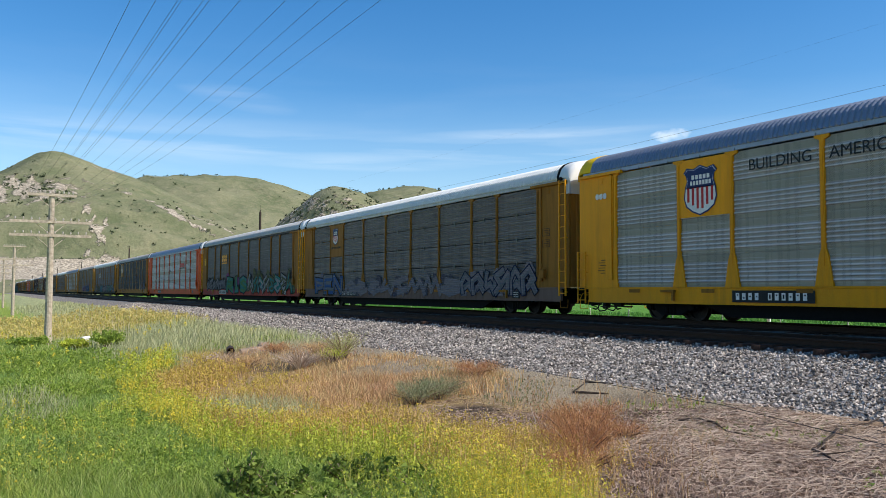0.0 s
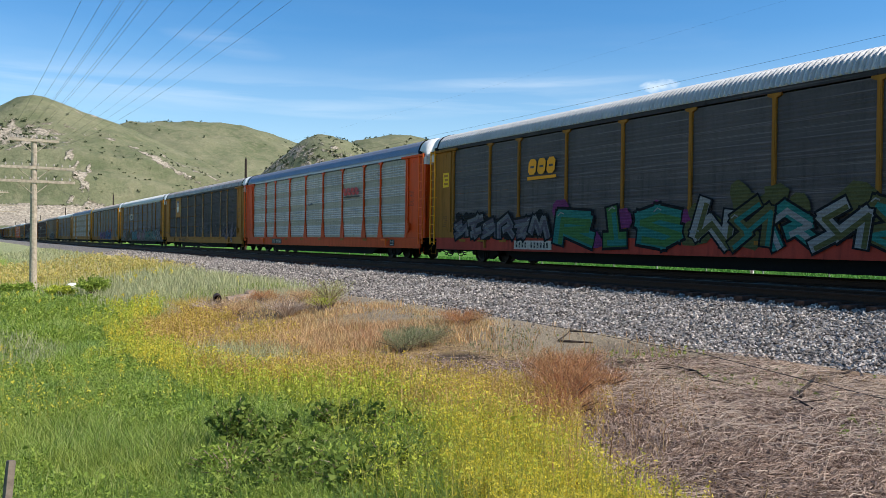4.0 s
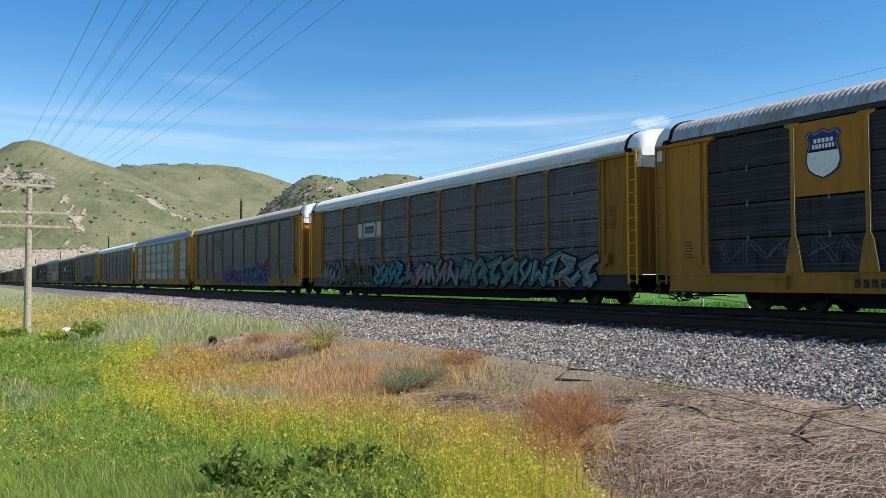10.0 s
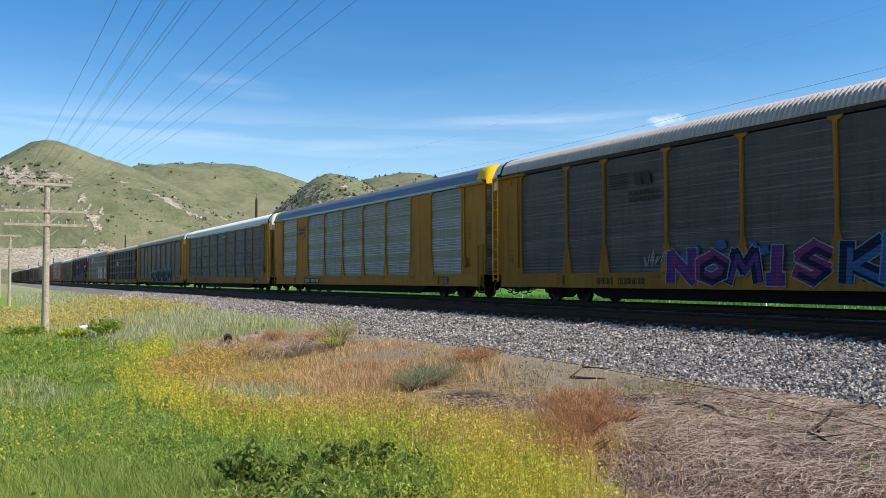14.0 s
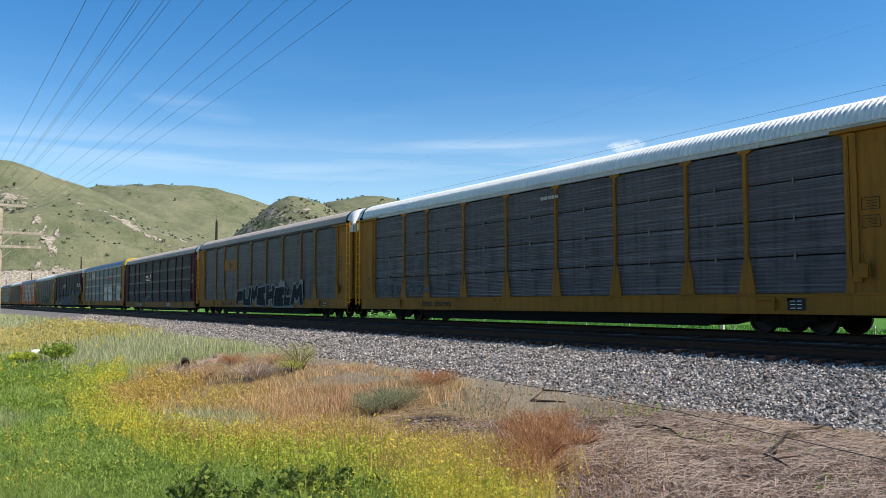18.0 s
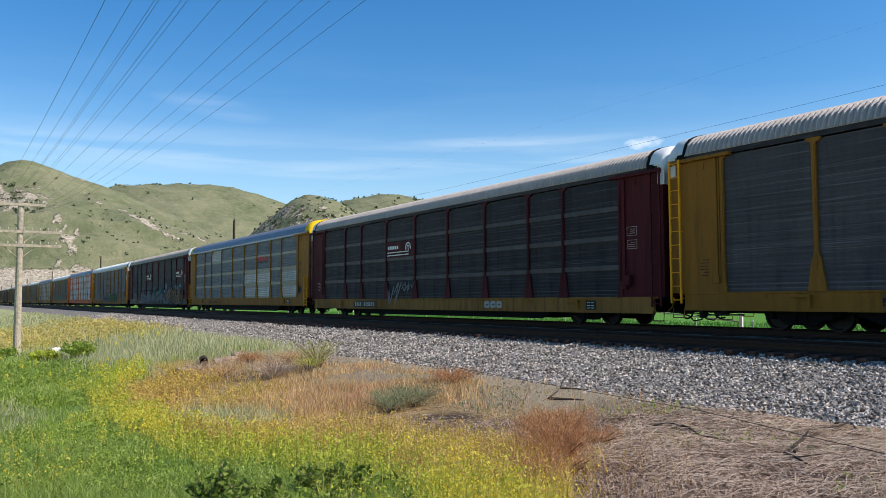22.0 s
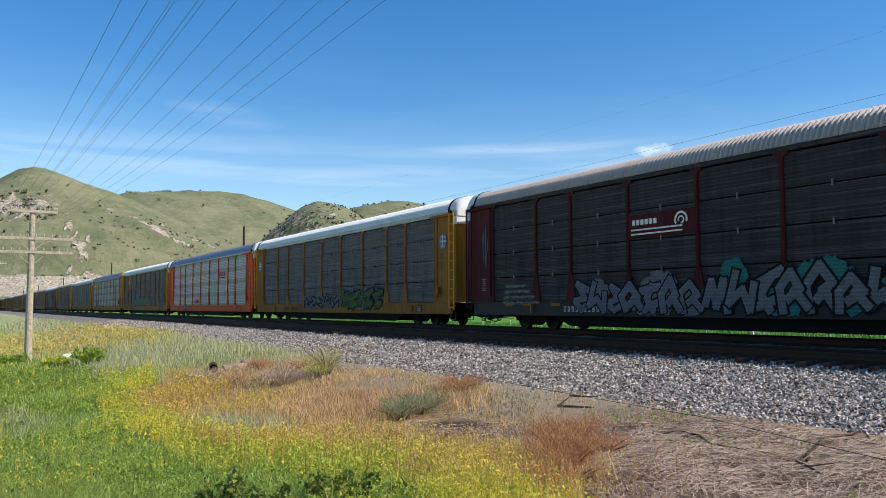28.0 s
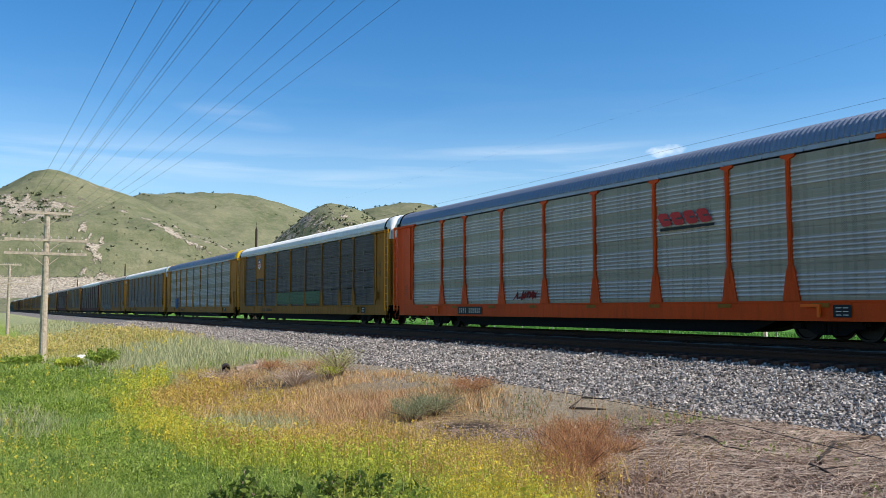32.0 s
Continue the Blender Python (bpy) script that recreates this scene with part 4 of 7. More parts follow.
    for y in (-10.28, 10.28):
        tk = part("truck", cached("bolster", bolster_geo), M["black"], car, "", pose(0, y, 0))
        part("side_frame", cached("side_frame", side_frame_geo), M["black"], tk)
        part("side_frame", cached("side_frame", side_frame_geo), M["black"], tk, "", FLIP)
        for k, yy in enumerate((-0.89, 0.89)):
            ax = part("wheelset", cached("wheelset", wheelset_geo), M["wheel"], tk, "", pose(0, yy, 0.42))
            WHEELS[k].append(ax)
    return car


def wheelset_geo():
    g = axle_geo()
    for s in (1, -1):
        w = wheel_geo(s)
        g.add(w.v, w.f)
    return g


def flipped(g, axis):
    """The mirror image of a part across the wagon's middle plane."""
    g.v = [tuple(-c if i == axis else c for i, c in enumerate(v)) for v in g.v]
    return g


# ---- emblems, lettering and graffiti on the wagons ----
def spray(name, col):
    """Sprayed paint on ribbed sheet: the ribs and worn spots show through."""
    m, nt, b = nodes_of(name)
    c = coord(nt)
    sep = nt.nodes.new("ShaderNodeSeparateXYZ")
    nt.links.new(c, sep.inputs[0])
    rib = mathn(nt, "SINE", mathn(nt, "MULTIPLY", sep.outputs[2], 2 * math.pi / 0.1))
    n1, n2 = noise_tex(nt, c, 3, 5, 0.65, (1, 1, 3.0)), noise_tex(nt, c, 22, 3)
    worn = mathn(nt, "MULTIPLY", ramp(nt, n1, 0.48, 0.75), 0.55)
    base = mixc(nt, worn, col, tuple(v * 0.35 for v in col))
    base = mixc(nt, mathn(nt, "MULTIPLY", mathn(nt, "GREATER_THAN", rib, 0.55), 0.35), base, tuple(v * 0.55 for v in col))
    base = mixc(nt, 0.2, base, ramp(nt, n2, 0.3, 0.7), "OVERLAY")
    nt.links.new(base, b.inputs["Base Color"])
    b.inputs["Roughness"].default_value = 0.7
    b.inputs["Specular IOR Level"].default_value = 0.15
    bump(nt, b, rib, 0.5, 0.012)
    return m


for nm, col in dict(white=(0.40, 0.39, 0.37), silver=(0.24, 0.235, 0.24), lilac=(0.25, 0.22, 0.27), pink=(0.42, 0.16, 0.26), purple=(0.12, 0.05, 0.24), blue=(0.07, 0.15, 0.36), sky=(0.18, 0.34, 0.45),
                    teal=(0.04, 0.26, 0.22), green=(0.08, 0.24, 0.07), olive=(0.14, 0.14, 0.05), cream=(0.32, 0.28, 0.20), red=(0.34, 0.03, 0.02), orange=(0.36, 0.13, 0.03), brown=(0.15, 0.08, 0.03),
                    black=(0.012, 0.012, 0.014), navy=(0.015, 0.02, 0.06), magenta=(0.25, 0.05, 0.18), chalk=(0.24, 0.24, 0.25), pale=(0.34, 0.28, 0.28), rust=(0.13, 0.05, 0.035), palegreen=(0.16, 0.26, 0.14), smoke=(0.15, 0.125, 0.15)).items():
    M["g_" + nm] = spray("spray_" + nm, tuple(0.62 * v for v in col))
XF = -WID - 0.037


def flat(g, pts, layer, mi=0):
    """A thin plate on the wagon's near side; higher layers stand further out."""
    x = XF - 0.0012 * layer
    return g.slab_x(pts, x - 0.001, x + 0.004, mi)


def bar(g, y0, y1, z0, z1, layer, mi=0, slant=0.0):
    return flat(g, [(y0, z0), (y1, z0), (y1 - slant, z1), (y0 - slant, z1)], layer, mi)


def disc(y, z, r, n=20, a0=0.0, a1=2 * math.pi):
    return [(y + r * math.cos(a0 + (a1 - a0) * k / n), z + r * math.sin(a0 + (a1 - a0) * k / n)) for k in range(n)]


def decal(car, name, g, mats, label):
    me = fix_normals(g.mesh(name, [M[m] for m in mats]))
    ob = new(name, me)
    ob.parent = car
    ob["label"] = label
    return ob


def arc(g, y, z, r0, r1, a0, a1, layer, mi, n=12):
    for k in range(n):
        p, q = a0 + (a1 - a0) * k / n, a0 + (a1 - a0) * (k + 1) / n
        flat(g, [(y + r0 * math.cos(p), z + r0 * math.sin(p)), (y + r1 * math.cos(p), z + r1 * math.sin(p)),
                 (y + r1 * math.cos(q), z + r1 * math.sin(q)), (y + r0 * math.cos(q), z + r0 * math.sin(q))], layer, mi)


def shield_points(y, z, w, h, grow=0.0):
    half = [(0.0, -0.5), (0.22, -0.43), (0.40, -0.32), (0.47, -0.15), (0.44, 0.05), (0.38, 0.20), (0.40, 0.30), (0.48, 0.37), (0.38, 0.47), (0.20, 0.43), (0.0, 0.5)]
    w, h = w + grow, h + grow
    right = [(y + a * w, z + b * h) for a, b in half]
    left = [(y - a * w, z + b * h) for a, b in reversed(half[1:-1])]
    return right + left


def shield(car, y, z, w, h, stripes=True, label="red, white and blue shield emblem"):
    g = Geo()
    flat(g, shield_points(y, z, w, h, 0.09), 1, 1)
    flat(g, shield_points(y, z, w, h), 2, 0)
    top = [(a, b) for a, b in shield_points(y, z, w * 0.985, h * 0.985) if b > z + 0.04 * h]
    flat(g, [(y + 0.44 * w, z + 0.08 * h)] + top + [(y - 0.44 * w, z + 0.08 * h)], 3, 1)
    for i, (bw, zz) in enumerate(((0.58, 0.28), (0.66, 0.16))):
        n = 5 if i == 0 else 7
        for k in range(n):
            y0 = y + bw * w * (k / n - 0.5)
            bar(g, y0, y0 + bw * w / n * 0.7, z + (zz - 0.045) * h, z + (zz + 0.045) * h, 5, 0)
    if stripes:
        for k in range(6):
            yy = y + w * (-0.36 + 0.144 * k)
            low = -0.42 + 0.62 * abs(k - 2.5) / 2.5 * 0.3
            bar(g, yy - 0.035 * w, yy + 0.035 * w, z + low * h, z + 0.06 * h, 4, 2)
    return decal(car, "emblem", g, ("white", "navy", "red"), label)


def plate(car, i, z0, z1, mat, label="painted plate over the panel"):
    g = Geo().box(-WID - 0.012, -WID + 0.05, EDGES[i] + 0.06, EDGES[i + 1] - 0.06, z0, z1, 0.006)
    for z in (z0 + 0.05, z1 - 0.05):
        for k in range(7):
            y = EDGES[i] + 0.12 + (BAYS[i] - 0.24) * k / 6
            g.box(-WID - 0.02, -WID - 0.011, y - 0.015, y + 0.015, z - 0.015, z + 0.015)
    return part("plate", g, M[mat], car, label)


def mark_blocks(car, y, z, w, h, mat, n=3, slant=0.0, under=None, label="painted company mark", bracket=False):
    """A company mark as plain blocks, with an optional stroke under it or brackets round it."""
    hole = bracket and "lettering_grey" or "panel_dark"
    for k in range(n):
        g, y0 = Geo(), y + w / 2 - w * k / n
        d, c = w / n * 0.84, min(0.12, h * 0.2)
        flat(g, [(y0 - d + c, z), (y0 - c, z), (y0, z + c), (y0 - slant, z + h - c), (y0 - c - slant, z + h), (y0 - d + c - slant, z + h), (y0 - d - slant, z + h - c), (y0 - d, z + c)], 2, 0)
        if h > 0.25:
            bar(g, y0 - d * 0.78, y0 - d * 0.3, z + h * 0.42, z + h * 0.56, 4, 1, slant * 0.2)
        decal(car, "mark_block", g, (mat, hole), label)
    if not (under or bracket):
        return None
    g = Geo()
    if under:
        flat(g, [(y + w * 0.52, z - h * 0.34), (y - w * 0.5, z - h * 0.30), (y - w * 0.5, z - h * 0.12), (y + w * 0.52, z - h * 0.12)], 2, 2)
    if bracket:
        for s in (-1, 1):
            yy = y + s * (w / 2 + 0.25)
            bar(g, yy - 0.035, yy + 0.035, z - 0.15, z + h + 0.15, 2, 0)
            for zz in (z - 0.15, z + h + 0.09):
                bar(g, min(yy, yy - s * 0.16), max(yy, yy - s * 0.16), zz, zz + 0.06, 3, 0)
        for s in (-1, 1):
            for d in (-0.09, 0.09):
                flat(g, disc(y + s * w * 0.36 + d, z - 0.3, 0.05, 8), 2, 0)
    ob = decal(car, "mark_stroke", g, (mat, hole, under or mat), label)
    ob["kind"] = "stuff"
    return ob


def rail_mark(car, i, z0, z1):
    """Maroon plate with white strokes and a white half wheel."""
    g = Geo()
    y1, y0 = EDGES[i + 1] - 0.1, EDGES[i] + 0.1
    plate(car, i, z0, z1, "maroon", "dark red emblem plate")
    w = y1 - y0
    for k in range(6):
        bar(g, y1 - 0.15 - 0.19 * k - 0.14, y1 - 0.15 - 0.19 * k, z0 + 0.4, z0 + 0.57, 2)
    bar(g, y0 + 0.45, y1 - 0.1, z0 + 0.22, z0 + 0.27, 2)
    bar(g, y0 + 0.45, y1 - 0.1, z0 + 0.08, z0 + 0.13, 2)
    arc(g, y0 + 0.5, z0 + 0.42, 0.2, 0.27, -0.5, math.pi * 1.1, 3, 0)
    arc(g, y0 + 0.5, z0 + 0.42, 0.08, 0.13, -0.5, math.pi * 1.5, 3, 0)
    return decal(car, "emblem", g, ("white",), "white strokes and half-wheel emblem")


def round_mark(car, y, z, r):
    g = Geo()
    flat(g, disc(y, z, r), 1, 0)
    arc(g, y, z, r * 0.62, r * 0.70, 0, 2 * math.pi, 2, 1, 20)
    bar(g, y - r * 0.09, y + r * 0.09, z - r * 0.6, z + r * 0.6, 3, 1)
    bar(g, y - r * 0.6, y + r * 0.6, z - r * 0.09, z + r * 0.09, 3, 1)
    for k in range(12):
        a = 2 * math.pi * k / 12
        flat(g, disc(y + r * 0.85 * math.cos(a), z + r * 0.85 * math.sin(a), r * 0.07, 6), 2, 1)
    return decal(car, "emblem", g, ("navy", "white"), "round dark blue emblem with white cross")


def number_board(car, y0, w, mat="plate_black", ink="white", seed=0, ground="yellow_old"):
    """Reporting plate on the sill, its characters as bars."""
    g, pr = Geo(), random.Random(seed)
    if mat:
        bar(g, y0 - w, y0, SILL_Z + 0.06, SILL_Z + 0.40, 0)
    n = 11
    for k in range(n):
        if k == 4:
            continue
        ya = y0 - w * (0.05 + 0.9 * k / n)
        bar(g, ya - w / n * 0.5, ya, SILL_Z + 0.13, SILL_Z + 0.33, 2, 1)
        bar(g, ya - w / n * 0.36, ya - w / n * 0.14, SILL_Z + (0.17 if pr.random() < 0.5 else 0.25), SILL_Z + (0.21 if pr.random() < 0.5 else 0.29), 4, 2)
    mat = mat or ground
    ob = decal(car, "number_board", g, (mat, ink, mat), "reporting plate lettered in bars")
    ob["kind"] = "stuff"
    return ob


def small_marks(car, seed, ink="plate_black", brake="yellow_old"):
    """Stencil panels, reflectors and data boxes along the sill and on the corner plates."""
    g, pr = Geo(), random.Random(seed)
    for k in range(8):
        y = 11.0 - 3.1 * k + pr.uniform(-0.3, 0.3)
        bar(g, y, y + 0.5, SILL_Z + 0.33, SILL_Z + 0.44, 1, 1)
    for z in (3.05, 2.62):
        bar(g, -13.22, -12.77, z, z + 0.013, 1, 0)
        bar(g, -13.22, -12.77, z + 0.277, z + 0.29, 1, 0)
        bar(g, -13.22, -13.207, z, z + 0.29, 1, 0)
        bar(g, -12.783, -12.77, z, z + 0.29, 1, 0)
        for j in range(3):
            bar(g, -13.15, -13.15 + pr.uniform(0.2, 0.32), z + 0.07 + 0.065 * j, z + 0.085 + 0.065 * j, 1, 0)
    for j in range(6):
        y = 12.85 + pr.uniform(0, 0.1)
        bar(g, y, y + pr.uniform(0.2, 0.35), 1.55 + 0.09 * j, 1.57 + 0.09 * j, 1, 0)
    bar(g, -11.2, -10.7, SILL_Z + 0.08, SILL_Z + 0.4, 1, 2)
    for j in range(3):
        bar(g, -11.12, -10.98, SILL_Z + 0.13 + 0.09 * j, SILL_Z + 0.15 + 0.09 * j, 3, 3)
        bar(g, -10.93, -10.78, SILL_Z + 0.13 + 0.09 * j, SILL_Z + 0.15 + 0.09 * j, 3, 3)
    decal(car, "stencilling", g, (ink, "yellow_old", "plate_black", "white"), "small stencilled data boxes and yellow reflectors")["kind"] = "stuff"
    lever = Geo().box(-WID - 0.16, -WID - 0.02, -12.95, -12.7, 1.42, 1.78, 0.03)
    lever.tube([(-WID - 0.1, -12.8, 1.7), (-WID - 0.17, -12.87, 2.0), (-WID - 0.17, -13.0, 1.7), (-WID - 0.12, -12.96, 1.35)], 0.022, 6)
    part("brake_lever", lever, M[brake], car, "hand brake lever with chain")
    for y in (9.9, -10.1):
        lug = Geo()
        lug.box(-WID - 0.13, -WID - 0.02, y - 0.28, y + 0.28, SILL_Z + 0.34, SILL_Z + 0.42, 0.01)
        lug.box(-WID - 0.13, -WID - 0.06, y - 0.28, y - 0.2, SILL_Z + 0.08, SILL_Z + 0.36, 0.01)
        part("jacking_lug", lug, M["yellow_old" if brake != "orange" else "orange_clean"], car)



def ribbon(g, pts, w, layer, mi, pr):
    """A thick painted stroke along a bent line."""
    for (a, b), (c, d) in zip(pts, pts[1:]):
        ln = math.hypot(c - a, d - b) or 1.0
        ny, nz = -(d - b) / ln * w / 2, (c - a) / ln * w / 2
        ey, ez = (c - a) / ln * w * 0.35, (d - b) / ln * w * 0.35
        q = [(a + ny - ey, b + nz - ez), (a - ny - ey, b - nz - ez), (c - ny + ey, d - nz + ez), (c + ny + ey, d + nz + ez)]
        flat(g, q, layer + pr.uniform(0, 1.4), mi)


def swirl(pr, n=5):
    """A bent line through random points, smoothed into a curve that spells nothing."""
    P = [(pr.uniform(0.0, 1.0), (i % 2) * pr.uniform(0.55, 1.0) + (1 - i % 2) * pr.uniform(0.0, 0.4)) for i in range(n)]
    P[0], P[-1] = (pr.uniform(-0.1, 0.3), P[0][1]), (pr.uniform(0.7, 1.1), P[-1][1])
    out = []
    for i in range(n - 1):
        a, b, c, d = P[max(i - 1, 0)], P[i], P[i + 1], P[min(i + 2, n - 1)]
        for k in range(5):
            t = k / 5
            out.append(tuple(0.5 * (2 * b[m] + (c[m] - a[m]) * t + (2 * a[m] - 5 * b[m] + 4 * c[m] - d[m]) * t * t + (3 * b[m] - a[m] - 3 * c[m] + d[m]) * t ** 3) for m in (0, 1)))
    return out + [P[-1]]


GLYPH = {
    "P": [[(0.05, 0), (0.1, 1)], [(0.05, 0.95), (0.85, 0.9), (0.8, 0.5), (0.15, 0.45)]], "E": [[(0.9, 1), (0.1, 0.95), (0.05, 0.05), (0.95, 0.0)], [(0.1, 0.5), (0.75, 0.52)]],
    "N": [[(0.0, 0.0), (0.1, 1), (0.85, 0.05), (0.95, 1)]], "F": [[(0.0, 0.0), (0.12, 0.95), (0.95, 1)], [(0.1, 0.5), (0.75, 0.55)]], "U": [[(0.0, 1), (0.08, 0.05), (0.85, 0.02), (0.95, 1)]],
    "M": [[(0.0, 0.0), (0.15, 1), (0.48, 0.4), (0.82, 1), (1.0, 0.0)]], "H": [[(0.05, 0.0), (0.1, 1)], [(0.85, 0.0), (0.9, 1)], [(0.1, 0.48), (0.85, 0.55)]], "L": [[(0.1, 1), (0.05, 0.05), (0.9, 0.05)]],
    "I": [[(0.5, 0.0), (0.5, 1)], [(0.3, 0.0), (0.7, 0.0)]], "O": [[(0.5, 1), (0.08, 0.75), (0.1, 0.2), (0.5, 0.0), (0.9, 0.25), (0.92, 0.75), (0.5, 1)]],
    "S": [[(0.9, 0.8), (0.5, 1), (0.1, 0.75), (0.85, 0.35), (0.5, 0.0), (0.05, 0.2)]], "K": [[(0.05, 0), (0.1, 1)], [(0.9, 1), (0.15, 0.5), (0.95, 0.0)]],
    "W": [[(0.0, 1), (0.2, 0.0), (0.48, 0.6), (0.78, 0.0), (1.0, 1)]], "R": [[(0.05, 0), (0.1, 1), (0.85, 0.9), (0.8, 0.55), (0.15, 0.5), (0.95, 0.0)]]}


def graffiti(car, y0, y1, z0, z1, n, fills, line="g_black", halo=None, seed=0, weight=0.2, label="graffiti", outline=0.07, shine="g_white", jag=0.16, words=""):
    """Sprayed piece from y0 towards y1: crowding, overlapping swirls with outlines, drips and a ragged haze."""
    pr = random.Random(seed)
    mats = [line, *fills, halo or line, shine or line]
    nf, g = len(fills), Geo()
    w, h = (y0 - y1) / n, z1 - z0
    if halo:
        for k in range(n * 3):
            yy, zz = pr.uniform(y1, y0), z0 + h * pr.uniform(0.05, 0.95)
            r = h * pr.uniform(0.12, 0.3)
            flat(g, [(yy + r * pr.uniform(0.7, 1.4) * math.cos(a), max(z0 - 0.03, zz + r * pr.uniform(0.6, 1.1) * math.sin(a))) for a in [2 * math.pi * q / 9 for q in range(9)]],
                 -1.0 + 0.9 * k / (n * 3), nf + 1)
    forms = [[[(0.0, 0.3), (0.3, 1), (0.45, 0.2), (0.8, 0.9), (1.0, 0.0)]], [[(0.0, 0.75), (1.0, 1)], [(0.7, 0.95), (0.3, 0.45), (0.6, 0.0)], [(0.2, 0.1), (0.9, 0.3)]],
             [[(0.3, 1), (0.0, 0.2), (0.5, 0.5), (0.9, 0), (1.0, 0.7)]], [[(0.9, 0.75), (0.25, 1.0), (0.7, 0.5), (0.0, 0.35), (0.5, 0.0), (1.0, 0.3)]],
             [[(0.1, 0), (0.0, 0.6), (0.5, 1), (0.9, 0.6), (0.4, 0.3)], [(0.6, 0.5), (1.05, 0.1)]], [[(0.6, 1.0), (0.1, 0.7), (0.4, 0.3), (0.0, 0.0)], [(0.4, 0.3), (1.0, 0.8), (0.9, 0.1)]]]
    n = len(words) or max(1, n)
    w = (y0 - y1) / n
    for i in range(n):
        ya, f = y0 - w * i, 1 + i % nf
        f2 = 1 + (i + 1) % nf
        thick = min(w, h) * (pr.uniform(0.31, 0.36) if words else pr.uniform(0.24, 0.32))
        tall, base = h * pr.uniform(0.78, 1.0), z0 + thick * 0.5
        lean = pr.uniform(-0.12, 0.12)
        lift = 1.0 + 7.0 * (i % 2)
        lines = [[(ya - w * (0.06 + 0.92 * (a + lean * b) + pr.uniform(-0.07, 0.07) * (0.35 if words else 1.0)), base + (tall - thick) * max(0, b + pr.uniform(-0.08, 0.05))) for a, b in line] for line in (GLYPH[words[i]] if words else pr.choice(forms))]
        for line in lines:
            ribbon(g, line, thick + 2 * outline, lift, 0, pr)
        for line in lines:
            ribbon(g, line, thick, lift + 1.6, f, pr)
        for line in lines:
            ribbon(g, [(a - thick * 0.2, b - thick * 0.2) for a, b in line], thick * 0.42, lift + 3.2, f2, pr)
        if shine:
            a, b = lines[0][1]
            ribbon(g, [(a + thick * 0.3, b + thick * 0.1), (a, b + thick * 0.32), (a - thick * 0.3, b + thick * 0.2)], 0.04, lift + 5.0, nf + 2, pr)
    ob = decal(car, "graffiti", g, [m if m.startswith("g_") else "g_" + m for m in mats], label)
    ob["kind"] = "stuff"
    return ob


def scribble(car, y0, y1, z0, z1, n, ink="g_chalk", seed=0, w=0.035, label="thin chalky graffiti outlines"):
    pr, g = random.Random(seed), Geo()
    dw, h = (y0 - y1) / n, z1 - z0
    for i in range(n):
        ya = y0 - dw * i
        s = swirl(pr, pr.choice((4, 5, 6)))
        for o in (-0.08, 0.08):
            ribbon(g, [(ya - dw * (a * 1.15 + o), z0 + h * (b + o * 0.5)) for a, b in s], w * pr.uniform(0.5, 1.0), 1.0 + 2 * (o > 0), 0, pr)
    ob = decal(car, "graffiti", g, (ink,), label)
    ob["kind"] = "stuff"
    return ob


def lettering(car, words, y, z, h, mat, label):
    """Words on the wagon's side in the built-in letters."""
    cu = bpy.data.curves.new("lettering", "FONT")
    cu.body, cu.size, cu.extrude = words, h * 1.38, 0.003
    tmp = bpy.data.objects.new("lettering_source", cu)
    scene.collection.objects.link(tmp)
    me = bpy.data.meshes.new_from_object(tmp.evaluated_get(bpy.context.evaluated_depsgraph_get()))
    bpy.data.objects.remove(tmp)
    bpy.data.curves.remove(cu)
    me.materials.clear()
    me.materials.append(M[mat])
    ob = new("lettering", me)
    ob.parent = car
    ob.matrix_basis = Matrix(((0, 0, -1, XF - 0.012), (-1, 0, 0, y), (0, 1, 0, z), (0, 0, 0, 1)))
    ob["label"] = label
    return ob


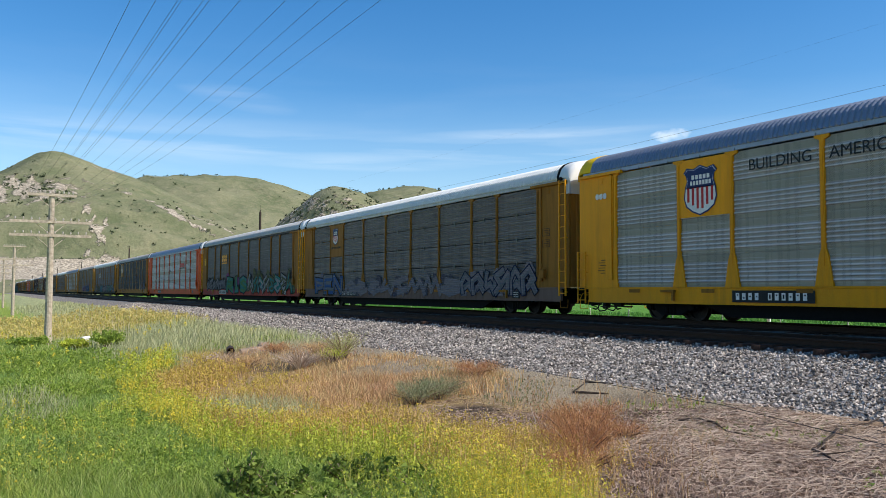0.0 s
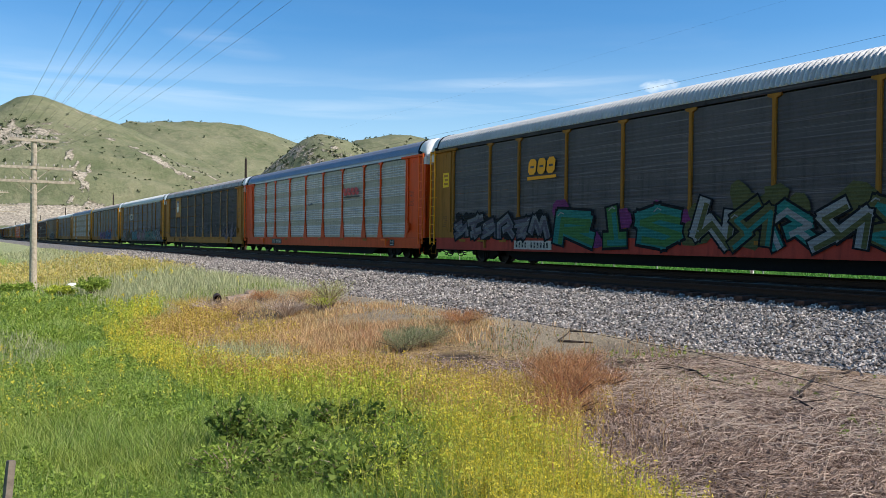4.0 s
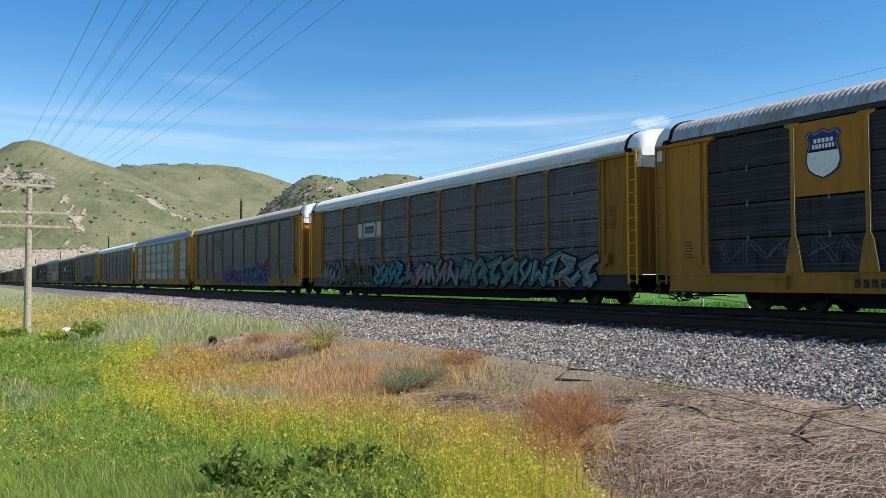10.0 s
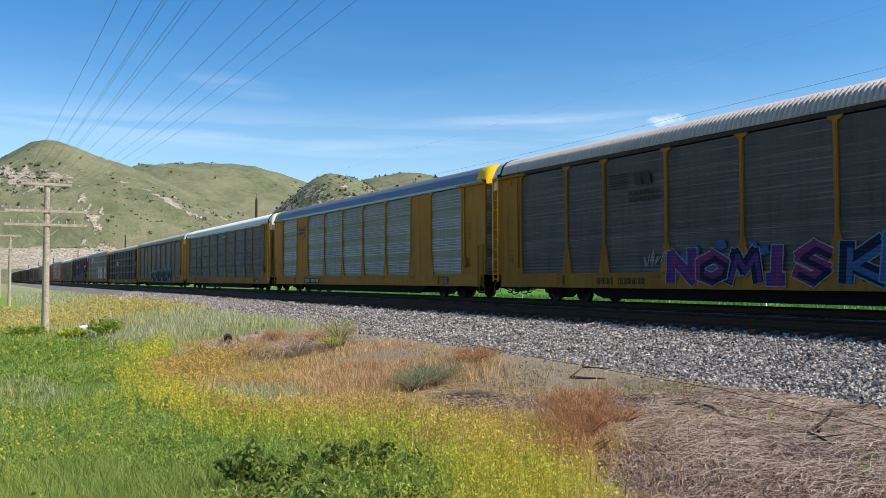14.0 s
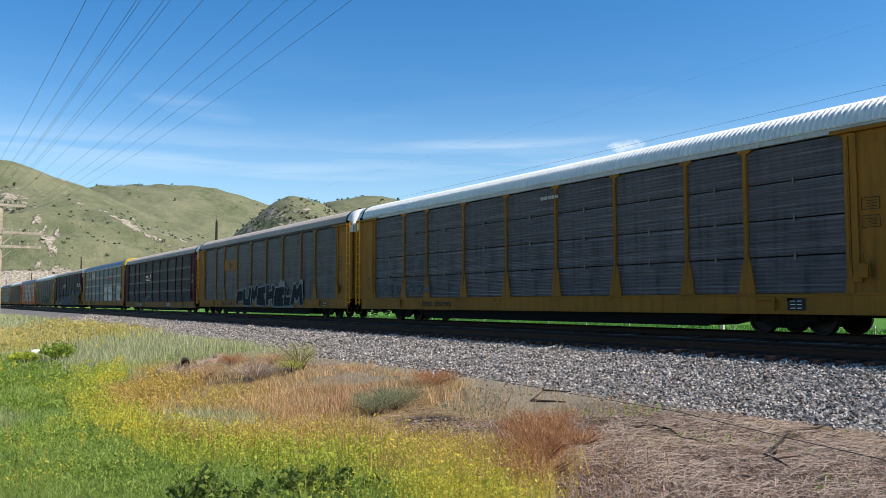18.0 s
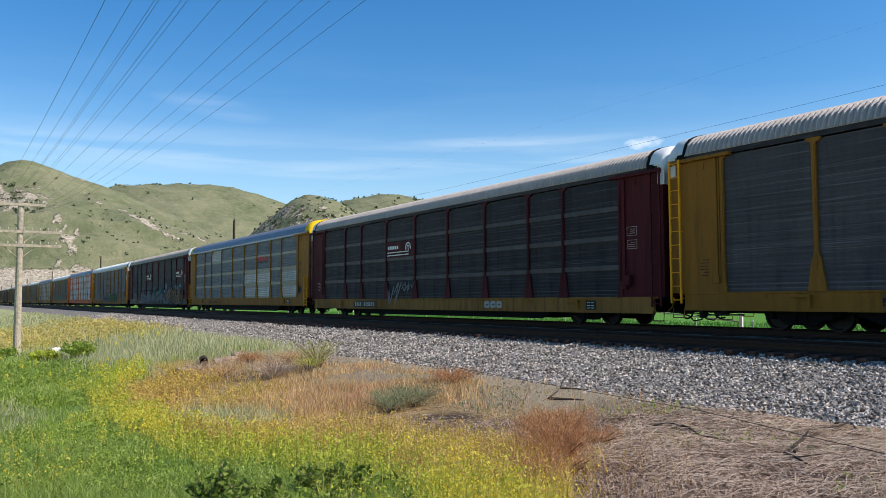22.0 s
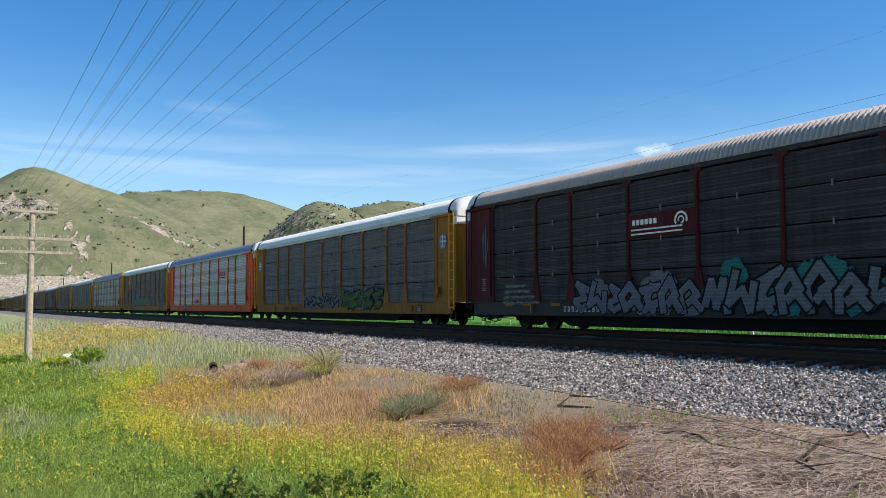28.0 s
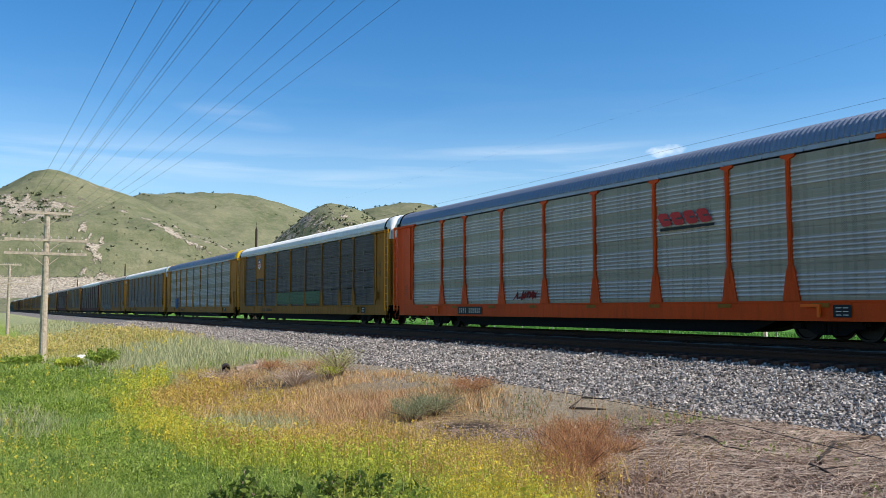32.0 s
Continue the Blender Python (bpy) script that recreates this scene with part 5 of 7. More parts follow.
def dress(k, car):
    """What sets each of the nearer wagons apart."""
    board = {0: ("plate_black", "white"), 1: ("plate_black", "lettering_grey"), 7: ("plate_black", "lettering_grey"), 2: ("lettering_grey", "plate_black"), 10: ("plate_black", "lettering_grey"), 12: ("plate_black", "lettering_grey"), 5: ("plate_black", "lettering_grey"),
             3: ("plate_black", "lettering_grey"), 14: ("plate_black", "lettering_grey")}.get(k, (None, "plate_black"))
    number_board(car, {0: 7.4, 2: 7.6, 10: 8.2}.get(k, 7.9), {2: 2.4, 3: 2.0, 14: 2.0}.get(k, 2.7), *board, k)
    small_marks(car, k, "plate_black" if k not in (10, 12) else "lettering_grey", {0: "yellow", 3: "orange", 14: "orange", 10: "maroon", 12: "maroon"}.get(k, "yellow_old"))
    G = lambda *a, **b: graffiti(car, *a, seed=k * 31 + int(a[0] * 7), **b)
    if k == 0:
        plate(car, 7, 3.2, TOP_Z, "yellow", "yellow plate")
        shield(car, 8.56, 4.0, 1.3, 1.45)
        lettering(car, "BUILDING", 6.75, 4.36, 0.33, "plate_black", "black block lettering")
        lettering(car, "AMERICA", 4.2, 4.36, 0.33, "plate_black", "black block lettering")
        mark_blocks(car, 13.1, 4.15, 0.6, 0.2, "white", 3, label="small white maker's plate")
    elif k == 1:
        plate(car, 7, 3.02, TOP_Z, "yellow_old", "yellow plate")
        shield(car, 8.56, 4.25, 0.82, 0.95)
        lettering(car, "BUILDING AMERICA", 9.2, 3.5, 0.13, "plate_black", "small black lettering")
        G(11.9, 7.4, 0.7, 1.95, 3, ("blue", "silver"), words="PEN", halo="lilac", label="blue graffiti letters on the lower panels")
        G(7.1, -6.4, 0.66, 1.75, 8, ("pale", "pale"), line="pale", halo="smoke", label="faded lilac graffiti along the lower panels", outline=0.0, shine="g_pale")
        G(-6.6, -12.3, 0.72, 2.0, 6, ("silver", "pale"), line="navy", outline=0.055, halo="pale", label="blue and white graffiti with black outlines")
    elif k == 2:
        g = Geo()
        bar(g, 12.75, 13.25, 3.35, 4.0, 0)
        for j in range(3):
            bar(g, 12.83, 13.15 - 0.06 * (j % 2), 3.45 + 0.18 * j, 3.55 + 0.18 * j, 2, 1)
        decal(car, "placard", g, ("cap_yellow", "brown"), "yellow placard with dark bars")
        mark_blocks(car, 5.85, 3.5, 1.75, 0.6, "yellow", 3, 0.05, "yellow", "yellow company mark as blocks")
        G(12.2, 5.4, 1.0, 2.1, 6, ("smoke", "silver"), halo="black", outline=0.1, label="grey graffiti with black outlines and shading")
        G(5.0, -1.4, 0.75, 2.35, 3, ("teal", "green"), words="RIS", halo="magenta", outline=0.1, label="green graffiti letters on magenta")
        G(-1.6, -12.6, 0.72, 2.45, 8, ("white", "olive", "teal"), halo="olive", label="white and olive graffiti with black outlines")
    elif k in (3, 14):
        mark_blocks(car, -5.85, 3.45, 2.15, 0.42, "red", 4, -0.16, "plate_black", "red slanted company mark over a black stroke")
        if k == 14:
            scribble(car, 3.5, 1.9, 1.2, 1.55, 5, "g_red", 9, 0.05, "small red scrawl on a panel")
        else:
            scribble(car, 1.0, 0.2, 3.05, 3.2, 4, "g_chalk", 9, 0.03, "faint grey scrawl on a panel")
    elif k == 4:
        plate(car, 7, 3.05, TOP_Z, "brown", "tan plate")
        shield(car, 8.56, 4.1, 0.98, 1.2, False, "dark blue and white shield emblem")
        scribble(car, 11.9, 7.6, 1.3, 2.0, 6, seed=1, w=0.016)
        scribble(car, 7.0, 1.6, 1.0, 2.1, 4, seed=2, w=0.018)
        scribble(car, 1.0, -4.2, 1.3, 2.2, 5, seed=3, w=0.018)
        scribble(car, -4.6, -8.0, 1.2, 2.2, 3, seed=4, w=0.018)
        scribble(car, -8.2, -12.2, 0.85, 2.2, 3, "g_lilac", 5, 0.09, "pale broad scrawl on the lower panels")
    elif k == 5:
        plate(car, 6, 3.2, 3.98, "lettering_grey", "pale plate")
        mark_blocks(car, 5.87, 3.4, 1.15, 0.4, "plate_black", 3, 0.05, None, "black bracketed company mark as blocks", True)
        for a, b, f, nn in ((12.1, 9.6, ("white", "silver"), 3), (9.3, 5.5, ("olive", "brown"), 4), (5.3, 1.9, ("teal", "sky"), 4), (1.7, -3.1, ("cream", "pink", "white"), 5),
                            (-3.3, -7.6, ("teal", "cream"), 4), (-7.7, -10.2, ("teal", "white"), 3), (-10.3, -12.3, ("white", "silver"), 2)):
            G(a, b, 0.62, 1.95, nn, f, label=f"bubble graffiti in {f[0]} and {f[1]} with black outlines", weight=0.24)
    elif k == 6:
        g = Geo()
        for j in range(6):
            bar(g, 6.2, 7.1, 3.9 + 0.09 * j, 3.94 + 0.09 * j, 1)
        for j in range(2):
            bar(g, 5.45 - 0.4 * j, 5.8 - 0.4 * j, 3.95, 4.36, 1, 0, -0.08)
        for r in range(2):
            for j in range(7):
                bar(g, 4.75 + 0.2 * j, 4.9 + 0.2 * j, 3.42 + 0.22 * r, 3.56 + 0.22 * r, 1)
        decal(car, "company_mark", g, ("plate_black",), "black striped company mark as bars")
        G(4.3, -1.3, 0.66, 1.95, 5, words="NOMIS", fills=("purple", "magenta", "navy"), line="white", outline=0.035, shine=None, halo="blue", label="purple and pink graffiti")
        G(-1.6, -7.3, 0.66, 2.15, 5, words="KNOWR", fills=("navy", "blue"), line="sky", outline=0.04, shine=None, halo="red", label="blue graffiti with a red halo")
        scribble(car, 5.4, 4.5, 1.25, 1.75, 4, "g_white", 8, 0.025, "small white tag")
    elif k == 7:
        mark_blocks(car, 8.56, 3.85, 0.95, 0.42, "plate_black", 3, 0.05, None, "black bracketed company mark as blocks", True)
    elif k == 8:
        scribble(car, 11.6, 9.6, 1.2, 1.8, 3, seed=5, w=0.05)
        scribble(car, 9.2, 7.2, 1.2, 1.7, 3, seed=6, w=0.05)
        mark_blocks(car, -1.2, 4.55, 1.0, 0.12, "lettering_grey", 5, label="faint grey mark")
    elif k == 9:
        plate(car, 6, 3.2, 3.95, "yellow_old", "yellow plate")
        g = Geo()
        arc(g, 6.15, 3.57, 0.15, 0.23, 0.8, 5.5, 2, 0)
        ribbon(g, [(5.85, 3.37), (5.85, 3.75), (5.45, 3.4), (5.45, 3.78)], 0.07, 2, 0, random.Random(1))
        decal(car, "company_mark", g, ("plate_black",), "dark curved company mark")
        G(4.3, -1.4, 0.64, 2.0, 4, words="FUME", fills=("black", "black"), shine=None, line="white", halo="silver", label="black graffiti with white outlines", outline=0.1, jag=0.35)
        G(-1.7, -7.6, 0.64, 2.15, 4, words="HELM", fills=("black", "black"), shine=None, line="white", halo="white", label="black graffiti with white outlines", outline=0.11, jag=0.35)
    elif k == 10:
        rail_mark(car, 5, 3.1, 3.85)
        scribble(car, 4.2, 2.8, 0.85, 2.0, 2, "g_white", 4, 0.05, "white scrawled graffiti")
        scribble(car, 2.7, 1.5, 1.4, 1.9, 4, "g_white", 5, 0.025, "small white tag")
        mark_blocks(car, -5.1, 0.66, 1.3, 0.28, "lettering_grey", 3, label="pale mark blocks on the sill")
    elif k == 11:
        mark_blocks(car, -5.85, 3.65, 2.1, 0.32, "red", 4, -0.14, "plate_black", "worn red slanted company mark")
        scribble(car, -12.4, -13.3, 1.3, 1.9, 2, "g_blue", 7, 0.06, "blue scrawl on the corner plate")
    elif k == 12:
        rail_mark(car, 5, 3.1, 3.85)
        rail_mark(car, 0, 3.1, 3.85)
        for r in range(4):
            scribble(car, 11.7 - 0.1 * r, 9.3 + 0.25 * r, 0.95 + 0.22 * r, 1.10 + 0.22 * r, 12, "g_white", 3 + r, 0.022, "row of small white tags")
        scribble(car, 13.2, 12.7, 2.4, 4.2, 3, "g_chalk", 3, 0.014, "tall pale scrawl on the corner plate")
        G(7.2, 1.4, 0.62, 1.9, 7, ("chalk", "lilac"), line="black", halo="silver", label="grey graffiti with jagged outlines", outline=0.05, jag=0.45)
        G(1.2, -4.6, 0.62, 2.05, 7, ("chalk", "silver"), line="black", halo="teal", label="white and teal graffiti", jag=0.35)
        G(-4.8, -12.3, 0.62, 2.3, 6, ("brown", "cream", "orange"), line="black", halo="sky", label="brown and orange graffiti with blue haze")
    elif k == 13:
        round_mark(car, 13.2, 3.85, 0.38)
        round_mark(car, -13.2, 3.85, 0.38)
        G(4.3, -1.3, 0.75, 1.75, 5, ("silver", "black"), line="chalk", halo=None, label="grey outlined graffiti", outline=0.04, weight=0.14)
        G(-1.6, -7.0, 0.75, 1.95, 5, ("green", "olive"), line="black", halo="chalk", label="green graffiti with black outlines")
    elif k == 15:
        plate(car, 7, 3.2, TOP_Z, "yellow_old", "yellow plate")
        shield(car, 8.56, 4.3, 0.7, 0.8)
        g = Geo()
        for i in (5, 4, 3):
            bar(g, EDGES[i] + 0.12, EDGES[i + 1] - 0.12, 1.2, 2.0, 1)
        decal(car, "paint_patch", g, ("g_palegreen",), "pale green patches of paint over old graffiti")
    elif k == 16:
        g = Geo()
        bar(g, 8.0, 9.3, 0.9, 2.0, 1)
        decal(car, "paint_patch", g, ("g_blue",), "blue patch of paint")
    elif k == 17:
        scribble(car, 10, 4, 1.0, 2.1, 5, "g_white", 3, 0.1, "white scrawled graffiti")
    elif k == 18:
        G(9.0, 0.0, 0.7, 1.9, 6, ("silver", "white"), label="grey graffiti")


# ---- hills ----
def hill_material():
    m, nt, b = nodes_of("grassy_hillside")
    c = coord(nt)
    n1, n2, n3 = noise_tex(nt, c, 0.02, 6, 0.6), noise_tex(nt, c, 0.11, 6, 0.65), noise_tex(nt, c, 0.6, 4, 0.7)
    geo = nt.nodes.new("ShaderNodeNewGeometry")
    sep = nt.nodes.new("ShaderNodeSeparateXYZ")
    nt.links.new(geo.outputs["Normal"], sep.inputs[0])
    a = nt.nodes.new("ShaderNodeAttribute")
    a.attribute_name = "rock"
    grass = mixc(nt, ramp(nt, n1, 0.35, 0.65), (0.125, 0.140, 0.070), (0.200, 0.197, 0.112))
    grass = mixc(nt, mathn(nt, "MULTIPLY", ramp(nt, n2, 0.45, 0.68), 0.45), grass, (0.30, 0.26, 0.16))
    rock = mixc(nt, ramp(nt, n3, 0.35, 0.65), (0.19, 0.155, 0.115), (0.54, 0.46, 0.35))
    rf = ramp(nt, mathn(nt, "ADD", a.outputs["Fac"], mathn(nt, "MULTIPLY", mathn(nt, "SUBTRACT", n2, 0.5), 1.9)), 0.42, 0.56)
    base = mixc(nt, rf, grass, rock)
    base = mixc(nt, 0.15, base, ramp(nt, n3, 0.3, 0.7), "OVERLAY")
    nt.links.new(base, b.inputs["Base Color"])
    b.inputs["Roughness"].default_value = 0.95
    b.inputs["Specular IOR Level"].default_value = 0.1
    bump(nt, b, mathn(nt, "ADD", n2, mathn(nt, "MULTIPLY", rf, 0.6)), 0.8, 2.5)
    return m


M["hill"] = hill_material()


def ridged(x, y, seed, base, octaves=4):
    return 1 - 2 * np.abs(wobble(x, y, seed, octaves, base, 0.55))


def hill(name, label, bumps, xr, yr, step, seed, rough=4.0, rock=None, extra=None):
    """A rounded hill from a few swells, cut by gullies."""
    def zf(x, y):
        s = np.zeros_like(x)
        for cx, cy, h, a, c, turn in bumps:
            t = radians(turn)
            u, v = (x - cx) * np.cos(t) + (y - cy) * np.sin(t), (y - cy) * np.cos(t) - (x - cx) * np.sin(t)
            s = np.maximum(s, 0) + h * np.exp(-(u / a) ** 2 - (v / c) ** 2)
        g = sstep(5, 45, s)
        z = s + g * (rough * ridged(x, y, seed, 0.018) + 0.55 * rough * ridged(x, y, seed + 1, 0.055) + 0.3 * rough * wobble(x, y, seed + 2, 4, 0.14))
        return z - 6 + (extra(x, y) if extra else 0)
    ob = sheet(name, np.arange(xr[0], xr[1] + 1, step), np.arange(yr[0], yr[1] + 1, step), zf, [M["hill"]])
    co = np.zeros(len(ob.data.vertices) * 3, np.float32)
    ob.data.vertices.foreach_get("co", co)
    co = co.reshape(-1, 3)
    val = rock(co[:, 0], co[:, 1], co[:, 2]) if rock else co[:, 0] * 0
    at = ob.data.attributes.new("rock", "FLOAT", "POINT")
    at.data.foreach_set("value", np.ascontiguousarray(val, dtype=np.float32))
    return tagged(ob, label, "hill", kind="structure"), zf


def ledges(x, y, z, seed):
    """Pale rock ribs that run slantwise down a hillside."""
    u = x + 1.3 * z + 14 * wobble(x, y, seed + 1, 3, 0.03)
    line = sstep(0.16, 0.05, np.abs(wobble(u, u * 0, seed, 2, 0.055)))
    v = x - 1.1 * z + 12 * wobble(x, y, seed + 2, 3, 0.03)
    other = sstep(0.13, 0.04, np.abs(wobble(v, v * 0, seed + 4, 2, 0.05)))
    return 0.55 * line * sstep(-0.25, 0.4, wobble(x, y, seed + 3, 3, 0.03)) + 0.45 * other * sstep(0.0, 0.5, wobble(x, y, seed + 5, 3, 0.025))


def bench(x, y):
    """Low rock bench along the foot of the front hill."""
    edge = y - 640 - 18 * wobble(x, y * 0, 77, 3, 0.02) + 0.25 * (x - 100)
    return 17 * sstep(-12, 6, edge) * sstep(330, 250, x) + 9 * sstep(24, 34, edge) * sstep(330, 250, x)


def gully(x, y, z):
    """Washed-out pale run that forks down the front hill's flank."""
    d, h = np.degrees(np.arctan2(x, y)), np.degrees(np.arctan2(z, np.hypot(x, y)))
    wig = 0.12 * np.sin(9 * h) + 0.06 * np.sin(23 * h + 1)
    run = sstep(0.30, 0.10, np.abs(d - 6.55 + 0.42 * (h - 3.6) + wig)) * sstep(2.2, 2.6, h) * sstep(5.9, 5.3, h)
    fork = sstep(0.24, 0.08, np.abs(d - 6.75 - 0.15 * (h - 3.6) - wig)) * sstep(2.7, 3.0, h) * sstep(5.3, 4.8, h)
    low = sstep(0.28, 0.1, np.abs(d - 5.2 + 0.9 * (h - 3.2) + wig)) * sstep(2.2, 2.5, h) * sstep(4.2, 3.7, h)
    crest = sstep(0.28, 0.08, np.abs(h - 6.6 + 0.42 * (d - 8.0) + wig)) * sstep(7.6, 8.2, d) * sstep(13.5, 11.5, d) * 0.45
    return 0.75 * np.maximum(np.maximum(run, fork), np.maximum(low, crest))


hill_a, za = hill("hill_front", "grassy hill with pale rock outcrops and gullies", [(72, 830, 86, 178, 190, 0), (52, 825, 19, 38, 70, 0), (128, 860, 7, 44, 110, 0)],
                  (-420, 480), (500, 1150), 3.6, 31, 3.2,
                  lambda x, y, z: 0.45 * sstep(58, 76, z) * sstep(106, 90, z) * sstep(120, 40, x) + 0.85 * sstep(5, 9, z) * sstep(26, 21, z) * sstep(700, 660, y + 0.25 * x)
                  + ledges(x, y, z, 90) + gully(x, y, z), bench)
hill_b, zb = hill("hill_back", "smooth green hill behind", [(300, 1262, 182, 372, 300, 0)], (-350, 900), (950, 1700), 10, 41, 4.0)
hill_c, zc = hill("hill_rocky", "steep green hill with rock outcrops", [(239, 600, 85, 66, 100, 0), (348, 650, 36, 70, 100, 0)], (40, 560), (400, 950), 4, 51, 3.0,
                  lambda x, y, z: 0.42 * sstep(20, 34, z) * sstep(80, 62, z) * sstep(270, 240, x) + 0.6 * ledges(x, y, z, 120))
hill_d, zd = hill("hill_far", "distant green hill with scattered trees", [(532, 1030, 153, 230, 200, 0)], (150, 1150), (700, 1450), 8, 61, 3.0)


def scrub(name, label, zf, n, xr, yr, lo, hi, size, seed):
    """Dark low bushes scattered over a hillside, many small leaf clumps each."""
    rng = np.random.RandomState(seed)
    x, y = rng.uniform(*xr, n * 6), rng.uniform(*yr, n * 6)
    z = zf(x, y)
    ok = (z > lo) & (z < hi) & (wobble(x, y, seed + 5, 3, 0.03) + rng.uniform(-0.6, 0.6, len(x)) > 0.25)
    x, y, z = x[ok][:n], y[ok][:n], z[ok][:n]
    m, k = len(x), 10
    s = size * rng.uniform(0.5, 1.5, m)
    c = np.stack([x, y, z], -1)[:, None, :] + rng.normal(0, 0.42, (m, k, 3)) * s[:, None, None] * np.array([1, 1, 0.55]) + np.array([0, 0, 0.4]) * s[:, None, None]
    d = rng.normal(0, 0.5, (m, k, 3, 3)) * s[:, None, None, None]
    v = (c[:, :, None, :] + d).reshape(-1, 3)
    return tagged(fast_mesh(name, v, np.arange(len(v)).reshape(-1, 3), [M["scrub"]]), label, "shrubs", kind="stuff")


M["scrub"] = plain("scrub_leaves", (0.05, 0.065, 0.028), 0.9, 0, 0.5, 0.4, 0.0)
scrub("hill_scrub", "dark scrub bushes scattered on the rocky hillside", za, 360, (-200, 330), (620, 850), 14, 112, 0.95, 3)
scrub("hill_scrub", "dark junipers among the rocks high on the front hill", za, 240, (-160, 60), (640, 840), 54, 98, 1.2, 13)
scrub("hill_scrub", "dark scrub bushes on the steep hill", zc, 420, (120, 420), (480, 640), 14, 82, 1.0, 4)
scrub("hill_scrub", "small dark trees dotted over the far hill", zd, 260, (380, 760), (850, 1040), 60, 150, 1.6, 5)
scrub("hill_scrub", "a few dark trees on the back hill", zb, 60, (180, 560), (1100, 1270), 110, 182, 1.6, 6)


# ---- poles and wires ----
def telegraph_pole(x, y, z, h, arms, arm_len, r=0.17, label=""):
    p = thing("telegraph_pole", label or "weathered wooden telegraph pole with crossarms in the grass", "utility pole", "line of telegraph poles", m=pose(x, y, z))
    part("pole", Geo().tube([(0, 0, -0.6), (0, 0, h * 0.5), (0, 0, h)], r, 12, 0, 0.72), M["pole"], p)
    for d in arms:
        arm_len_d = arm_len * (0.6 if d < 0.2 else 1.0)
        arm = part("crossarm", Geo().box(-arm_len_d / 2, arm_len_d / 2, -0.17, -0.07, h - d - 0.06, h - d + 0.06, 0.01), M["pole"], p)
        for s in (-1, 1):
            part("brace", Geo().tube([(s * 0.65, -0.06, h - d - 0.05), (0, -0.12, h - d - 0.62)], 0.018, 5), M["pole"], p)
        for i in range(10):
            ix = (i - 4.5) * arm_len_d / 10.4
            part("insulator", cached("insulator", insulator_geo), M["lettering_grey"], arm, "", pose(ix, -0.12, h - d + 0.06))
    return p


def insulator_geo():
    g = Geo().tube([(0, 0, 0), (0, 0, 0.07)], 0.012, 5)
    return g.tube([(0, 0, 0.05), (0, 0, 0.09), (0, 0, 0.14)], 0.04, 6, 0, 0.6)


telegraph_pole(2.75, 42.0, -1.85, 7.15, (0.08, 1.33, 1.96), 3.45)
for y in (92.0, 133.0, 175.0, 220.0):
    telegraph_pole(2.8, y, -1.75, 7.0, (0.08, 1.33, 1.96), 3.45)
box_pole = telegraph_pole(1.9, 140.0, -1.75, 13.2, (0.3,), 4.6, 0.11, "slim wooden pole carrying a white equipment box")
part("equipment_box", Geo().box(-0.55, 0.55, -0.75, -0.1, 2.1, 3.3, 0.04), M["white"], box_pole, "white metal box")

for i in range(7):
    y = -3 + 84.7 * i
    pl = thing("line_pole", "dark wooden pole behind the railway", "utility pole", "poles behind the railway", m=pose(24.6, y if i else -4, -1.2))
    part("pole", Geo().tube([(0, 0, -0.5), (0, 0, 5), (0, 0, 10.1)], 0.17, 10, 0, 0.7), M["dark_wood"], pl)
    part("cap", Geo().tube([(0, 0, 9.6), (0, 0, 10.25)], 0.06, 6), M["dark_wood"], pl)
    part("pin", Geo().tube([(0, 0, 10.2), (0, 0, 10.81)], 0.012, 5), M["dark_wood"], pl)


def wire(name, pts, r, label):
    return solid(name, Geo().tube(pts, r, 4), M["wire"], label, "wire")


def sagging(x0, y0, z0, x1, y1, z1, sag, n=14):
    return [(x0 + (x1 - x0) * k / n, y0 + (y1 - y0) * k / n, z0 + (z1 - z0) * k / n - sag * 4 * (k / n) * (1 - k / n)) for k in range(n + 1)]


for k, z in enumerate((7.6, 9.6)):
    pts = []
    for i in range(6):
        ya, yb = -88 + 84.7 * i, -3.3 + 84.7 * i
        pts += sagging(24.6, ya, z, 24.6, yb, z, 0.35, 8)[:-1]
    wire("line_wire", pts, (0.0045, 0.0014)[k], "thin wire strung between dark poles")
for ratio in (0.391, 0.4625, 0.524, 0.535, 0.596, 0.613, 0.699, 0.827, 0.921, 0.9986, 1.093):
    q = 23 * ratio
    wire("power_line", sagging(q, -150, 33.0, q * 1.04, 330, 33.0, 10.5, 60), 0.019, "overhead power line crossing the sky")
wire("fallen_wire", sagging(3.6, 41.9, 3.1, 10.0, 10.9, -0.88, 0.55, 20) + [(9.6, 8.6, -0.85), (8.9, 6.2, -0.86), (8.3, 3.6, -0.88), (7.6, 0.5, -0.9)], 0.0045,
     "slack wire hanging from a telegraph pole down to the dry ground")


# ---- the train ----
TRAIN = []
S0, V0, ACC = 8.896, 12.042, 0.0102     # centre of wagon 0 at the start, speed, gain of speed

# slack in the couplings: how far single wagons stand from even spacing
SLACK = {0: 0.24, 1: 0.22, 2: -0.16, 3: -0.18, 4: -0.47, 5: -0.37, 6: 0.18, 7: 0.23, 8: 0.32, 9: 0.32, 10: -0.03, 11: -0.15, 12: -0.17, 13: 0.12, 14: -0.03, 15: -0.08}


